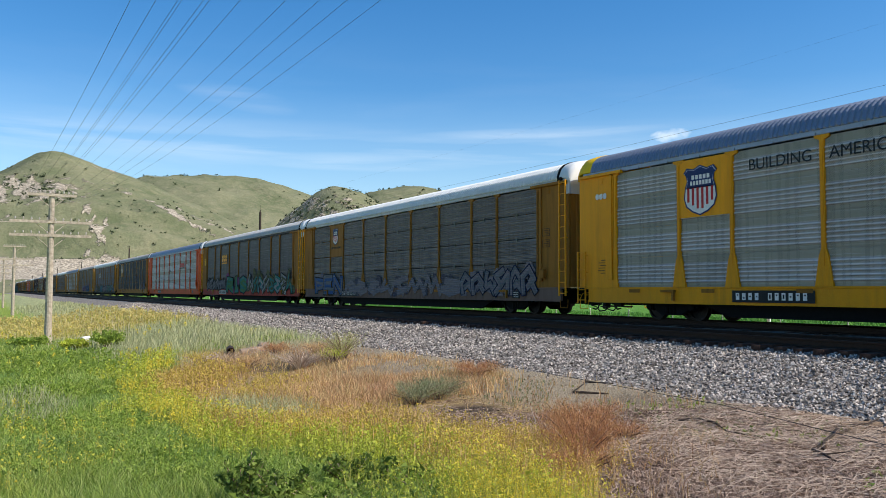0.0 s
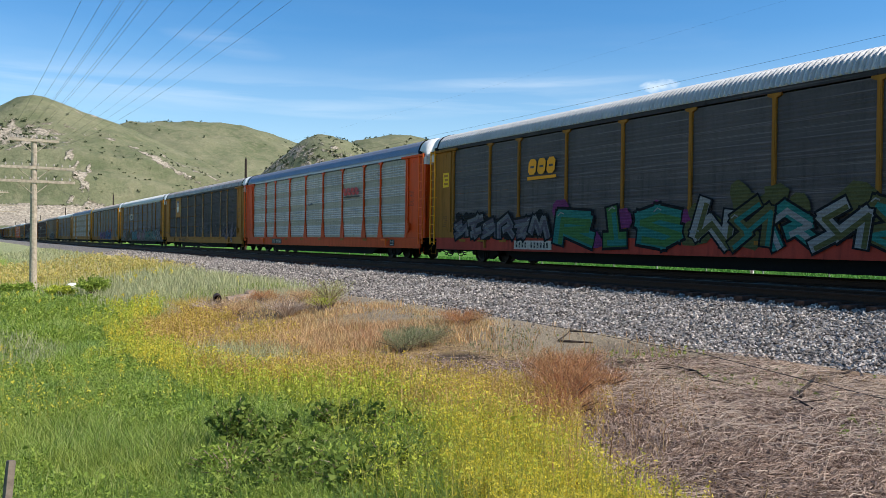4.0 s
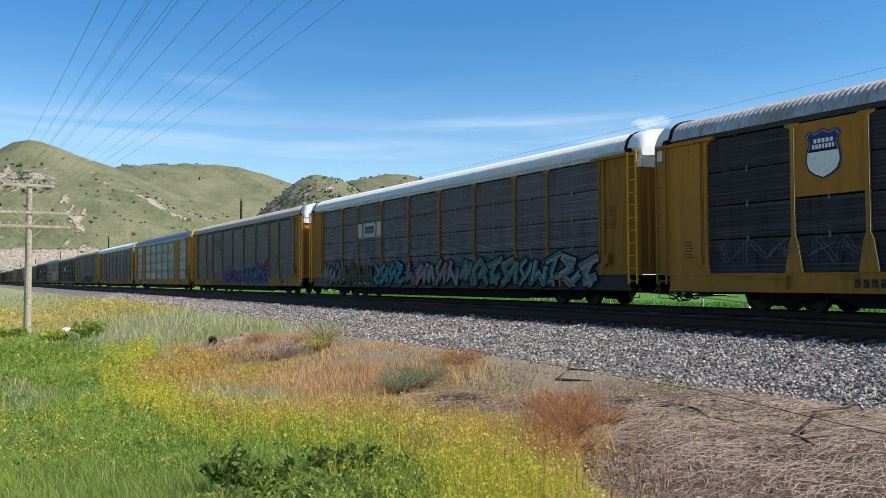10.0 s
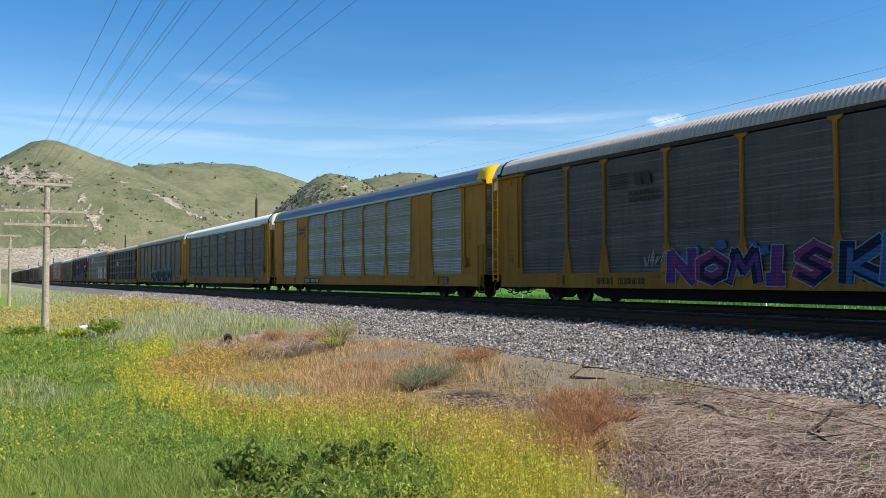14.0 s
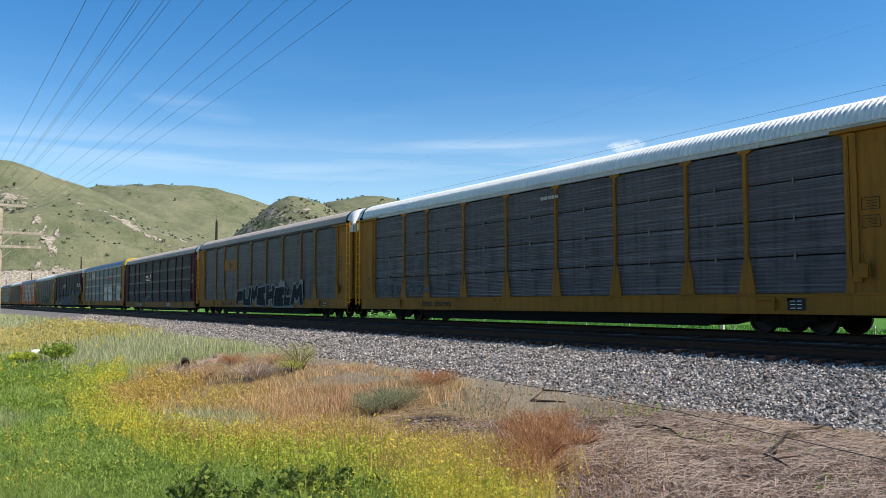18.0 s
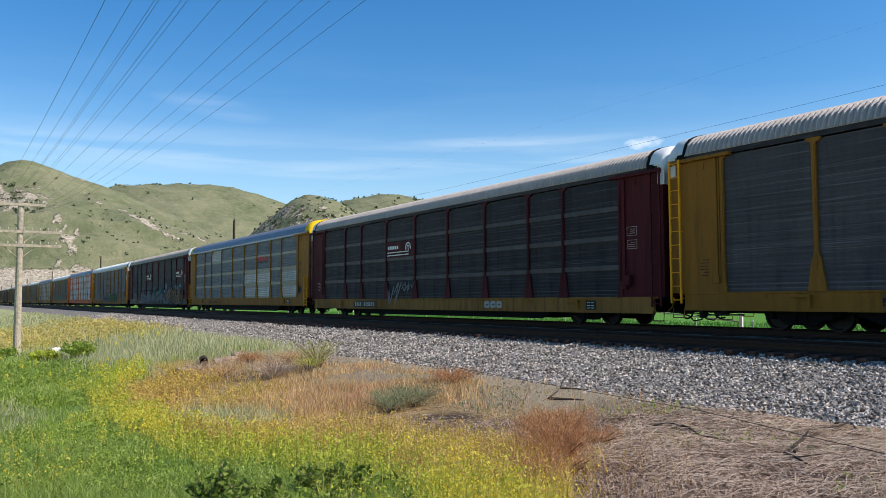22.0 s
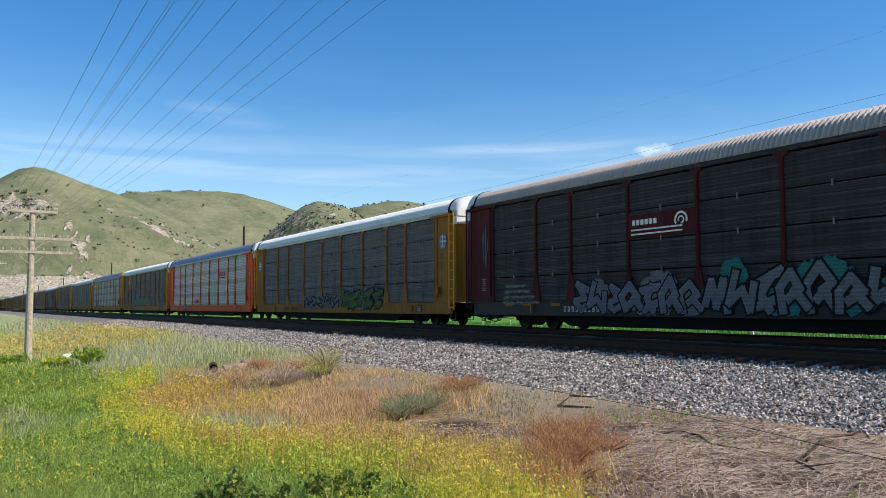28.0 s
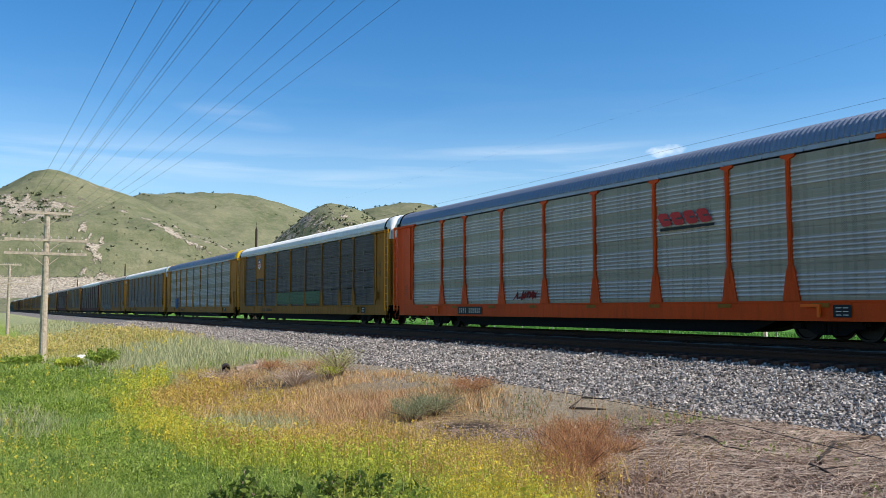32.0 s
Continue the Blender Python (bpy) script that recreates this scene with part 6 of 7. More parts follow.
def style_of(k):
    dark = dict(body="yellow_old", panel="panel_dark", roof="roof_white")
    table = {
        0: dict(body="yellow", panel="panel_new", roof="roof_zinc", cap="cap_yellow", ends="panel_new", style="new", label="yellow auto rack with clean galvanised side panels and a shield emblem"),
        1: dict(dark, panel="panel_dusty", sill="sill_dust", label="yellow auto rack with dark weathered panels and faded graffiti"),
        2: dict(dark, roof="roof_grey", style="soft", sill="sill_red", label="weathered auto rack with dark panels and bright graffiti"),
        3: dict(body="orange", panel="panel_new", roof="roof_zinc", style="new", label="orange auto rack with galvanised side panels"),
        4: dict(edged=True, body="brown", panel="panel_black", roof="roof_rust", label="brown auto rack with sooty panels and a rusting roof"),
        5: dict(body="yellow_old", panel="panel_blue", roof="roof_white", sill="plate_black", label="yellow auto rack with blue-grey panels, white roof and graffiti"),
        6: dict(body="yellow_old", panel="panel_dark", roof="roof_beige", style="soft", label="brown auto rack with dark panels and purple graffiti"),
        7: dict(body="brown", panel="panel_mid", roof="roof_zinc", cap="cap_yellow", ends="panel_new", plates=(1, 7), style="new", label="tan auto rack with dull grey panels and brown plates"),
        8: dict(dark, panel="panel_blue", label="yellow auto rack with dark blue-grey panels and white roof"),
        9: dict(dark, roof="roof_beige", style="soft", label="yellow auto rack with dark panels and white graffiti"),
        10: dict(body="maroon", panel="panel_soot", roof="roof_beige", style="soft", sill="sill_tan", bands="panel_dark", label="maroon auto rack with dark panels and tan sill"),
        11: dict(body="yellow_old", panel="panel_slate", roof="roof_zinc", cap="cap_yellow", ends="panel_new", style="new", bands="panel_new", patch={(0, 0), (0, 1), (2, 0), (2, 1), (3, 0), (3, 1), (6, 3)}, label="yellow auto rack with patched grey panels"),
        12: dict(body="maroon", panel="panel_black", roof="roof_beige", sill="plate_black", label="dark maroon auto rack with broad grey graffiti"),
        13: dict(dark, panel="panel_blue", label="yellow auto rack with dark panels and a round emblem"),
        14: dict(body="orange", panel="panel_new", roof="roof_zinc", style="new", label="orange auto rack with galvanised side panels"),
        15: dict(dark, label="yellow auto rack with dark weathered panels"),
        16: dict(body="brown", panel="panel_mid", roof="roof_zinc", cap="cap_yellow", ends="panel_new", style="new", label="tan auto rack with dull grey panels"),
    }
    if k in table:
        return table[k]
    r = random.Random(k * 7 + 1)
    return dict(body=r.choice(["yellow_old", "yellow_old", "brown", "maroon", "yellow_old"]), panel=r.choice(["panel_dark", "panel_blue", "panel_black", "panel_mid", "panel_dark"]),
                roof=r.choice(["roof_white", "roof_zinc", "roof_beige"]), label="weathered auto rack far down the train")


def lower_body(car, drop):
    """A lower car body on the same trucks."""
    for ch in car.children:
        if ch.name.split(".")[0] not in ("truck", "underframe", "coupler", "brake_hose", "uncoupling_lever"):
            ch.matrix_basis = pose(0, 0, -drop) @ ch.matrix_basis


for k in range(-1, 42):
    car = auto_rack(near=(0 <= k <= 16), **(style_of(k) if k >= 0 else style_of(5)))
    if 0 <= k <= 18:
        dress(k, car)
    if k == 10:
        lower_body(car, 0.12)
    TRAIN.append((k, car))


# ---- plants, litter and small things on the ground ----
def leaf_material(name, cols, trans=0.45, mottle=None, cool=None):
    """Plant matter, each blade of its own tone between the given colours."""
    m, nt, b = nodes_of(name)
    g = nt.nodes.new("ShaderNodeNewGeometry").outputs["Random Per Island"]
    r = nt.nodes.new("ShaderNodeValToRGB")
    r.color_ramp.interpolation = "LINEAR"
    while len(r.color_ramp.elements) < len(cols):
        r.color_ramp.elements.new(0.5)
    for i, (e, c) in enumerate(zip(r.color_ramp.elements, cols)):
        e.position, e.color = i / (len(cols) - 1), (*c, 1)
    nt.links.new(g, r.inputs["Fac"])
    big = noise_tex(nt, coord(nt), 0.9, 4, 0.6)
    tone = mixc(nt, mathn(nt, "MULTIPLY", ramp(nt, big, 0.4, 0.7), 0.22), r.outputs["Color"], tuple(v * 0.55 for v in cols[0]))
    if mottle:
        tone = mixc(nt, mathn(nt, "MULTIPLY", ramp(nt, noise_tex(nt, coord(nt), 1.7, 5, 0.7), 0.48, 0.64), 0.45), tone, mottle)
    if cool:
        tone = mixc(nt, mathn(nt, "MULTIPLY", ramp(nt, noise_tex(nt, coord(nt), 0.55, 4, 0.65), 0.5, 0.66), 0.55), tone, cool)
    nt.links.new(tone, b.inputs["Base Color"])
    b.inputs["Roughness"].default_value = 0.7
    b.inputs["Specular IOR Level"].default_value = 0.25
    tr = nt.nodes.new("ShaderNodeBsdfTranslucent")
    nt.links.new(tone, tr.inputs["Color"])
    mx = nt.nodes.new("ShaderNodeMixShader")
    mx.inputs[0].default_value = trans
    nt.links.new(b.outputs[0], mx.inputs[1])
    nt.links.new(tr.outputs[0], mx.inputs[2])
    nt.links.new(mx.outputs[0], nt.nodes["Material Output"].inputs["Surface"])
    return m


M["grass"] = leaf_material("grass_blades", [(0.14, 0.22, 0.035), (0.25, 0.355, 0.065), (0.39, 0.48, 0.105), (0.56, 0.58, 0.22)], 0.42, (0.44, 0.45, 0.08), (0.16, 0.31, 0.10))
M["grass_pale"] = leaf_material("pale_grass", [(0.36, 0.38, 0.18), (0.50, 0.50, 0.27), (0.64, 0.60, 0.36)], 0.4, (0.46, 0.37, 0.16))
M["bloom"] = leaf_material("yellow_bloom", [(0.88, 0.70, 0.06), (0.90, 0.76, 0.09), (0.80, 0.69, 0.10), (0.66, 0.62, 0.10)], 0.5, (0.70, 0.47, 0.08))
M["orange_bloom"] = leaf_material("orange_bloom", [(0.60, 0.46, 0.14), (0.66, 0.53, 0.19), (0.52, 0.46, 0.20)])
M["gold"] = leaf_material("gold_weed", [(0.60, 0.43, 0.06), (0.72, 0.55, 0.11), (0.56, 0.37, 0.11), (0.68, 0.58, 0.10)], 0.35, (0.44, 0.26, 0.08))
M["lime_leaf"] = leaf_material("lime_leaves", [(0.36, 0.43, 0.05), (0.50, 0.54, 0.06), (0.64, 0.62, 0.10)], 0.42, (0.66, 0.60, 0.08))
M["stalk"] = leaf_material("weed_stalk", [(0.36, 0.38, 0.07), (0.50, 0.46, 0.10), (0.60, 0.50, 0.14)])
M["dry"] = leaf_material("dry_grass", [(0.34, 0.18, 0.09), (0.64, 0.38, 0.18), (0.82, 0.57, 0.31), (0.62, 0.46, 0.19)], 0.35, (0.50, 0.38, 0.13), (0.50, 0.25, 0.14))
M["litter"] = leaf_material("dead_stems", [(0.07, 0.038, 0.025), (0.21, 0.132, 0.09), (0.375, 0.255, 0.182), (0.60, 0.45, 0.34)], 0.05)
M["straw"] = leaf_material("bleached_stems", [(0.42, 0.31, 0.23), (0.64, 0.50, 0.385)], 0.1)
M["rust_weed"] = leaf_material("rust_weed", [(0.32, 0.12, 0.06), (0.54, 0.25, 0.11), (0.66, 0.38, 0.17), (0.46, 0.20, 0.10)], 0.35, (0.52, 0.40, 0.14))
M["sage"] = leaf_material("grey_green_leaves", [(0.17, 0.20, 0.09), (0.28, 0.30, 0.15), (0.44, 0.42, 0.25)], 0.35, (0.36, 0.30, 0.16))
M["dark_leaf"] = leaf_material("dark_leaves", [(0.07, 0.12, 0.02), (0.16, 0.22, 0.035), (0.32, 0.38, 0.08)], 0.35)
M["bush_leaf"] = leaf_material("bush_leaves", [(0.17, 0.26, 0.035), (0.29, 0.38, 0.06), (0.45, 0.52, 0.10)], 0.42)
M["yellow_leaf"] = leaf_material("yellow_green_leaves", [(0.36, 0.38, 0.12), (0.48, 0.47, 0.16), (0.58, 0.52, 0.26)])


def scatter(n, seed, r0=5.0, r1=50.0, a0=-22.0, a1=72.0, power=1.0):
    """Points on the near ground, thinning out with distance."""
    rng = np.random.RandomState(seed)
    r = r0 * (r1 / r0) ** (rng.uniform(0, 1, n) ** power)
    a = np.radians(rng.uniform(a0, a1, n))
    x, y = r * np.sin(a), r * np.cos(a)
    return x, y, rng


def blade_arrays(x, y, z, h, w, rng, lean=0.35):
    """Bent tapering blades: five points, three triangles each."""
    n = len(x)
    a = rng.uniform(0, 2 * np.pi, n)
    side = np.stack([np.cos(a), np.sin(a), 0 * a], -1) * w[:, None]
    b = rng.uniform(0, 2 * np.pi, n)
    tip = np.stack([np.cos(b), np.sin(b), 0 * b], -1) * (h * lean * rng.uniform(0.1, 1.0, n))[:, None]
    base = np.stack([x, y, z - 0.02], -1)
    up = np.stack([0 * h, 0 * h, h], -1)
    v = np.stack([base - side, base + side, base + up * 0.55 + tip * 0.3 - side * 0.7, base + up * 0.55 + tip * 0.3 + side * 0.7, base + up + tip], 1)
    i = np.arange(n)[:, None] * 5
    t = np.concatenate([i + np.array([[0, 1, 2]]), i + np.array([[1, 3, 2]]), i + np.array([[2, 3, 4]])], 1).reshape(-1, 3)
    return v.reshape(-1, 3), t


def speck_arrays(c, s, rng):
    """Small leaf or petal triangles, turned at random."""
    n = len(c)
    d = rng.normal(0, 1, (n, 3, 3))
    d -= d.mean(1, keepdims=True)
    v = c[:, None, :] + d * s[:, None, None]
    return v.reshape(-1, 3), np.arange(3 * n).reshape(-1, 3)


def sliver_arrays(c, ln, w, rng, up=0.9):
    """Thin pointed leaves, each along a direction of its own that leans upwards."""
    n = len(c)
    d = rng.normal(0, 1, (n, 3)) + np.array([0, 0, up])
    d /= np.linalg.norm(d, axis=1, keepdims=True)
    q = np.cross(d, rng.normal(0, 1, (n, 3)))
    q /= np.linalg.norm(q, axis=1, keepdims=True) + 1e-6
    v = np.stack([c - q * w[:, None], c + q * w[:, None], c + d * ln[:, None]], 1)
    return v.reshape(-1, 3), np.arange(3 * n).reshape(-1, 3)


def blades(name, label, x, y, h, w, rng, mat, lean=0.35):
    v, t = blade_arrays(x, y, ground_z(x, y), h, w, rng, lean)
    return tagged(fast_mesh(name, v, t, [M[mat]]), label, "grass", kind="stuff")


def weeds(name, label, x, y, h, rng, mats, leaves=9, size=0.022, lo=0.25, lean=0.25):
    """Upright weeds: a stalk with small leaves or flowers along it."""
    z = ground_z(x, y)
    n = len(x)
    w = np.full(n, 0.006) * (0.7 + np.hypot(x, y) / 18)
    v1, t1 = blade_arrays(x, y, z, h, w, rng, lean)
    tipx = v1.reshape(n, 5, 3)[:, 4]
    base = np.stack([x, y, z], -1)
    k = rng.uniform(lo, 1.0, (n, leaves))
    c = base[:, None] + (tipx - base)[:, None] * k[..., None]
    c = c + rng.normal(0, 1, c.shape) * np.array([0.045, 0.045, 0.02]) * (h[:, None, None] / 0.5)
    s = size * rng.uniform(0.5, 1.5, (n, leaves)) * (0.35 + np.hypot(x, y) / 15)[:, None]
    v2, t2 = speck_arrays(c.reshape(-1, 3), s.reshape(-1), rng)
    mi = np.concatenate([np.zeros(len(t1)), np.ones(len(t2))])
    return tagged(fast_mesh(name, np.concatenate([v1, v2]), np.concatenate([t1, t2 + len(v1)]), [M[m] for m in mats], mi), label, "plants", kind="stuff")


def oval(x, y, cx, cy, rx, ry, seed=31):
    """Share inside an oval patch with a ragged edge."""
    return sstep(1.25, 0.75, np.hypot((x - cx) / rx, (y - cy) / ry) + 0.3 * wobble(x, y, seed, 3, 1.1))


def brown_zone(x, y):
    b = np.maximum(oval(x, y, 8.1, 17.4, 1.7, 4.3), np.maximum(oval(x, y, 5.2, 11.2, 0.8, 3.6, 32), np.maximum(oval(x, y, 6.4, 14.8, 1.6, 2.6, 33), 0.55 * oval(x, y, 7.2, 23.0, 1.9, 2.6, 40))))
    return b * (1 - oval(x, y, 6.8, 11.3, 0.9, 0.9, 34))


def field_of_plants():
    # lush grass
    x, y, rng = scatter(300000, 101, 4.8, 60, -5, 46, 0.95)
    dry, bloom, pale, orange = zones(x, y)
    thin = oval(x, y, 4.1, 14.2, 0.6, 1.9, 35)
    ok = (rng.uniform(0, 1, len(x)) > np.maximum(np.maximum(dry * 1.3, bloom * 0.6), pale * 1.2)) & (x < 10.5) & (orange < 0.5) & (thin < 0.5)
    x, y = x[ok], y[ok]
    r = np.hypot(x, y)
    h = (0.06 + 0.17 * rng.uniform(0, 1, len(x))) * (1 + 0.5 * wobble(x, y, 15, 3, 1.1))
    blades("meadow_grass", "lush green meadow grass", x, y, np.clip(h, 0.05, 0.5), 0.0012 + 0.00038 * r, rng, "grass", 1.0)
    # pale grass beyond, and two thin patches of it
    x, y, rng = scatter(170000, 102, 10, 130, -10, 30)
    dry, bloom, pale, orange = zones(x, y)
    pale = np.maximum(pale, np.maximum(oval(x, y, 4.1, 14.2, 0.7, 2.0, 35), oval(x, y, 0.9, 19.0, 0.7, 3.2, 36) * 0.5))
    ok = (rng.uniform(0, 1, len(x)) < pale) & (x < 11.0) & (orange < 0.6)
    x, y = x[ok], y[ok]
    r = np.hypot(x, y)
    blades("pale_grass", "pale dry-green grass beside the ballast", x, y, rng.uniform(0.15, 0.42, len(x)), 0.002 + 0.00034 * r, rng, "grass_pale", 0.6)
    # yellow bloom
    x, y, rng = scatter(84000, 103, 4.4, 40, 2, 48, 1.15)
    dry, bloom, pale, orange = zones(x, y)
    ok = rng.uniform(0, 1, len(x)) < bloom * np.clip(0.62 + 1.1 * wobble(x, y, 24, 3, 1.2), 0.05, 1)
    weeds("yellow_weeds", "yellow flowering weeds", x[ok], y[ok], rng.uniform(0.14, 0.42, ok.sum()), rng, ("stalk", "bloom"), 30, 0.0082, 0.1)
    # leafy weeds among the grass, yellower towards the bloom
    x, y, rng = scatter(34000, 110, 5.0, 55, -2, 46, 0.9)
    dry, bloom, pale, orange = zones(x, y)
    edge = x + 0.8 * wobble(x, y, 38, 3, 0.8) - fringe_x(y) + 3.0
    free = (dry < 0.4) & (pale < 0.4) & (y < 36)
    ok = free & (edge < 2.2) & (wobble(x, y, 39, 3, 1.0) > -0.35)
    weeds("leafy_weeds", "low green leafy weeds in the meadow", x[ok], y[ok], rng.uniform(0.08, 0.28, ok.sum()), rng, ("grass", "bush_leaf"), 18, 0.0115, 0.05)
    ok = free & (edge >= 2.2) & (rng.uniform(0, 1, len(x)) < 0.6)
    weeds("yellow_green_weeds", "yellow-green leafy weeds at the edge of the bloom", x[ok], y[ok], rng.uniform(0.14, 0.42, ok.sum()), rng, ("stalk", "lime_leaf"), 20, 0.0115, 0.15)
    # sparse bloom among the grass
    x, y, rng = scatter(900, 104, 8.0, 60, -5, 30)
    dry, bloom, pale, orange = zones(x, y)
    ok = (dry < 0.3) & (wobble(x, y, 19, 3, 0.5) > 0.0) & (x < 10)
    weeds("scattered_weeds", "single yellow weeds in the grass", x[ok], y[ok], rng.uniform(0.2, 0.48, ok.sum()), rng, ("stalk", "bloom"), 20, 0.0095, 0.3)
    # golden weeds at the edge of the dry ground
    x, y, rng = scatter(46000, 108, 5.0, 28, 8, 40, 0.8)
    d = x - fringe_x(y) + 0.4 * wobble(x, y, 14, 2, 0.5)
    edge = 0.95 * sstep(-0.25, 0.3, d) * sstep(2.1 - 0.6 * sstep(8, 6, y), 0.9, d)
    gold = np.maximum(oval(x, y, 5.0, 20.3, 1.2, 4.2, 37), edge * sstep(24, 18, y))
    ok = rng.uniform(0, 1, len(x)) < gold * np.clip(0.6 + 0.8 * wobble(x, y, 13, 3, 0.9), 0.08, 1)
    weeds("golden_weeds", "golden dry weeds at the edge of the litter", x[ok], y[ok], rng.uniform(0.16, 0.42, ok.sum()), rng, ("dry", "gold"), 18, 0.009, 0.15)
    # sparse olive weeds that stray into the litter
    x, y, rng = scatter(9000, 111, 4.4, 12, 28, 52, 0.9)
    d = x - fringe_x(y)
    stray = sstep(0.5, 0.8, d) * sstep(1.9, 1.0, d + 0.5 * wobble(x, y, 43, 2, 0.8)) * sstep(8.6, 7.0, y)
    ok = rng.uniform(0, 1, len(x)) < stray * np.clip(0.1 + 1.1 * wobble(x, y, 44, 3, 1.5), 0.02, 0.7)
    weeds("stray_weeds", "sparse olive-yellow weeds at the rim of the litter", x[ok], y[ok], rng.uniform(0.12, 0.38, ok.sum()), rng, ("dry", "gold"), 20, 0.0085, 0.2)
    # low dry weeds on the bare soil below the ballast
    x, y, rng = scatter(9000, 112, 8.5, 20, 28, 58, 0.9)
    ok = (x > 7.4) & (x < 11.0) & (y > 6.5) & (rng.uniform(0, 1, len(x)) < np.clip(0.15 + 0.9 * wobble(x, y, 45, 3, 0.9), 0, 0.5))
    weeds("low_weeds", "low tan and olive weeds on bare soil", x[ok], y[ok], rng.uniform(0.03, 0.13, ok.sum()), rng, ("dry", "sage"), 9, 0.008, 0.0)
    # orange bloom far off
    x, y, rng = scatter(5000, 105, 40, 95, 0, 14)
    ok = rng.uniform(0, 1, len(x)) < zones(x, y)[3]
    weeds("orange_weeds", "orange-yellow flowering weeds in a patch", x[ok], y[ok], rng.uniform(0.35, 0.6, ok.sum()), rng, ("stalk", "orange_bloom"), 5, 0.0125, 0.4)
    # standing dry grass
    x, y, rng = scatter(150000, 106, 5.5, 28, 14, 48, 0.8)
    ok = (rng.uniform(0, 1, len(x)) < np.maximum(brown_zone(x, y), 0.03 * zones(x, y)[0]) * np.clip(0.55 + 0.9 * wobble(x, y, 18, 3, 1.1), 0.06, 1)) & (x < 11.0)
    x, y = x[ok], y[ok]
    r = np.hypot(x, y)
    h = rng.uniform(0.05, 0.28, len(x)) * (1 + 0.7 * wobble(x, y, 16, 3, 0.9))
    blades("dry_grass", "standing orange-tan dry grass", x, y, np.clip(h, 0.03, 0.5), 0.0012 + 0.0004 * r, rng, "dry", 0.9)
    # small green tufts in the litter
    x, y, rng = scatter(900, 109, 5.5, 16, 34, 60, 0.9)
    ok = (wobble(x, y, 26, 3, 1.6) > 0.45) & (x > 6.2) & (x < 10.8)
    weeds("green_tufts", "small yellow-green weed tufts in the litter", x[ok], y[ok], rng.uniform(0.05, 0.14, ok.sum()), rng, ("stalk", "grass"), 16, 0.010, 0.0)
    lay_stems()


def lay_stems():
    """Dead stems lying crosswise over one another, in a mat."""
    x, y, rng = scatter(300000, 107, 4.4, 26, 22, 62, 0.85)
    mat = sstep(11.5, 8.0, y + 0.8 * wobble(x, y, 27, 3, 0.6))
    share = zones(x, y)[0] * (0.16 + 0.84 * mat) * (1 - 0.85 * brown_zone(x, y)) * np.clip(0.62 + 1.1 * wobble(x, y, 17, 3, 1.0), 0.12, 1)
    ok = (rng.uniform(0, 1, len(x)) < share * sstep(11.2, 8.8, x + 0.9 * wobble(x, y, 46, 3, 0.7))) & (x < 11.3)
    x, y, mat = x[ok], y[ok], mat[ok]
    n = len(x)
    a = rng.uniform(0, 2 * np.pi, n)
    a = np.where(rng.uniform(0, 1, n) < 0.62, 0.6 + 1.6 * wobble(x, y, 23, 2, 0.5) + rng.normal(0, 0.35, n), a)
    ln = rng.uniform(0.04, 0.16, n) + mat * rng.uniform(0, 1, n) ** 2 * 0.42
    bend = rng.normal(0, 0.3, n)
    lift = rng.uniform(0.004, 0.05, n) * (0.5 + 0.6 * mat)
    P = []
    for k, (u, up) in enumerate(((-0.5, 0.2), (0.0, 1.0), (0.5, 0.5))):
        px = x + ln * (u * np.cos(a) - bend * (u * u - 0.12) * np.sin(a))
        py = y + ln * (u * np.sin(a) + bend * (u * u - 0.12) * np.cos(a))
        P.append(np.stack([px, py, ground_z(px, py) + 0.006 + lift * up + rng.uniform(0, 0.02, n)], -1))
    w = (0.0011 + 0.00030 * np.hypot(x, y)) * rng.uniform(0.6, 1.3, n)
    s3 = np.stack([-np.sin(a) * w, np.cos(a) * w, rng.uniform(-0.7, 0.7, n) * w], -1)
    v = np.stack([P[0] - s3 * 0.6, P[0] + s3 * 0.6, P[1] - s3, P[1] + s3, P[2] - s3 * 0.4, P[2] + s3 * 0.4], 1).reshape(-1, 3)
    i = np.arange(n)[:, None] * 6
    t = np.concatenate([i + np.array([[0, 1, 2]]), i + np.array([[1, 3, 2]]), i + np.array([[2, 3, 4]]), i + np.array([[3, 5, 4]])], 1).reshape(-1, 3)
    tagged(fast_mesh("dead_stems", v, t, [M["litter"]]), "flattened pale dead stems lying on dry ground", "plant litter", kind="stuff")
    # bleached sheaves of longer stems
    pr, g = random.Random(41), Geo()
    for b in range(230):
        bx, by = pr.uniform(5.6, 10.2), pr.uniform(3.2, 8.8)
        h0 = pr.uniform(-0.4, 0.9)
        for k in range(pr.randint(5, 14)):
            q, L = h0 + pr.gauss(0, 0.55), pr.uniform(0.25, 0.9)
            cx, cy = bx + pr.gauss(0, 0.2), by + pr.gauss(0, 0.2)
            e = [(cx + math.cos(q) * L * u, cy + math.sin(q) * L * u) for u in (-0.5, 0.0, 0.5)]
            top = pr.uniform(0.04, 0.11)
            g.tube([(ex, ey, float(ground_z(ex, ey)) + hh) for (ex, ey), hh in zip(e, (0.015, top, top * 0.7))], 0.0031, 3, 0, 0.5)
    ob = solid("straw_sheaf", g, M["straw"], "bleached long stems lying in sheaves on the litter", "plant litter", kind="stuff")
    return ob


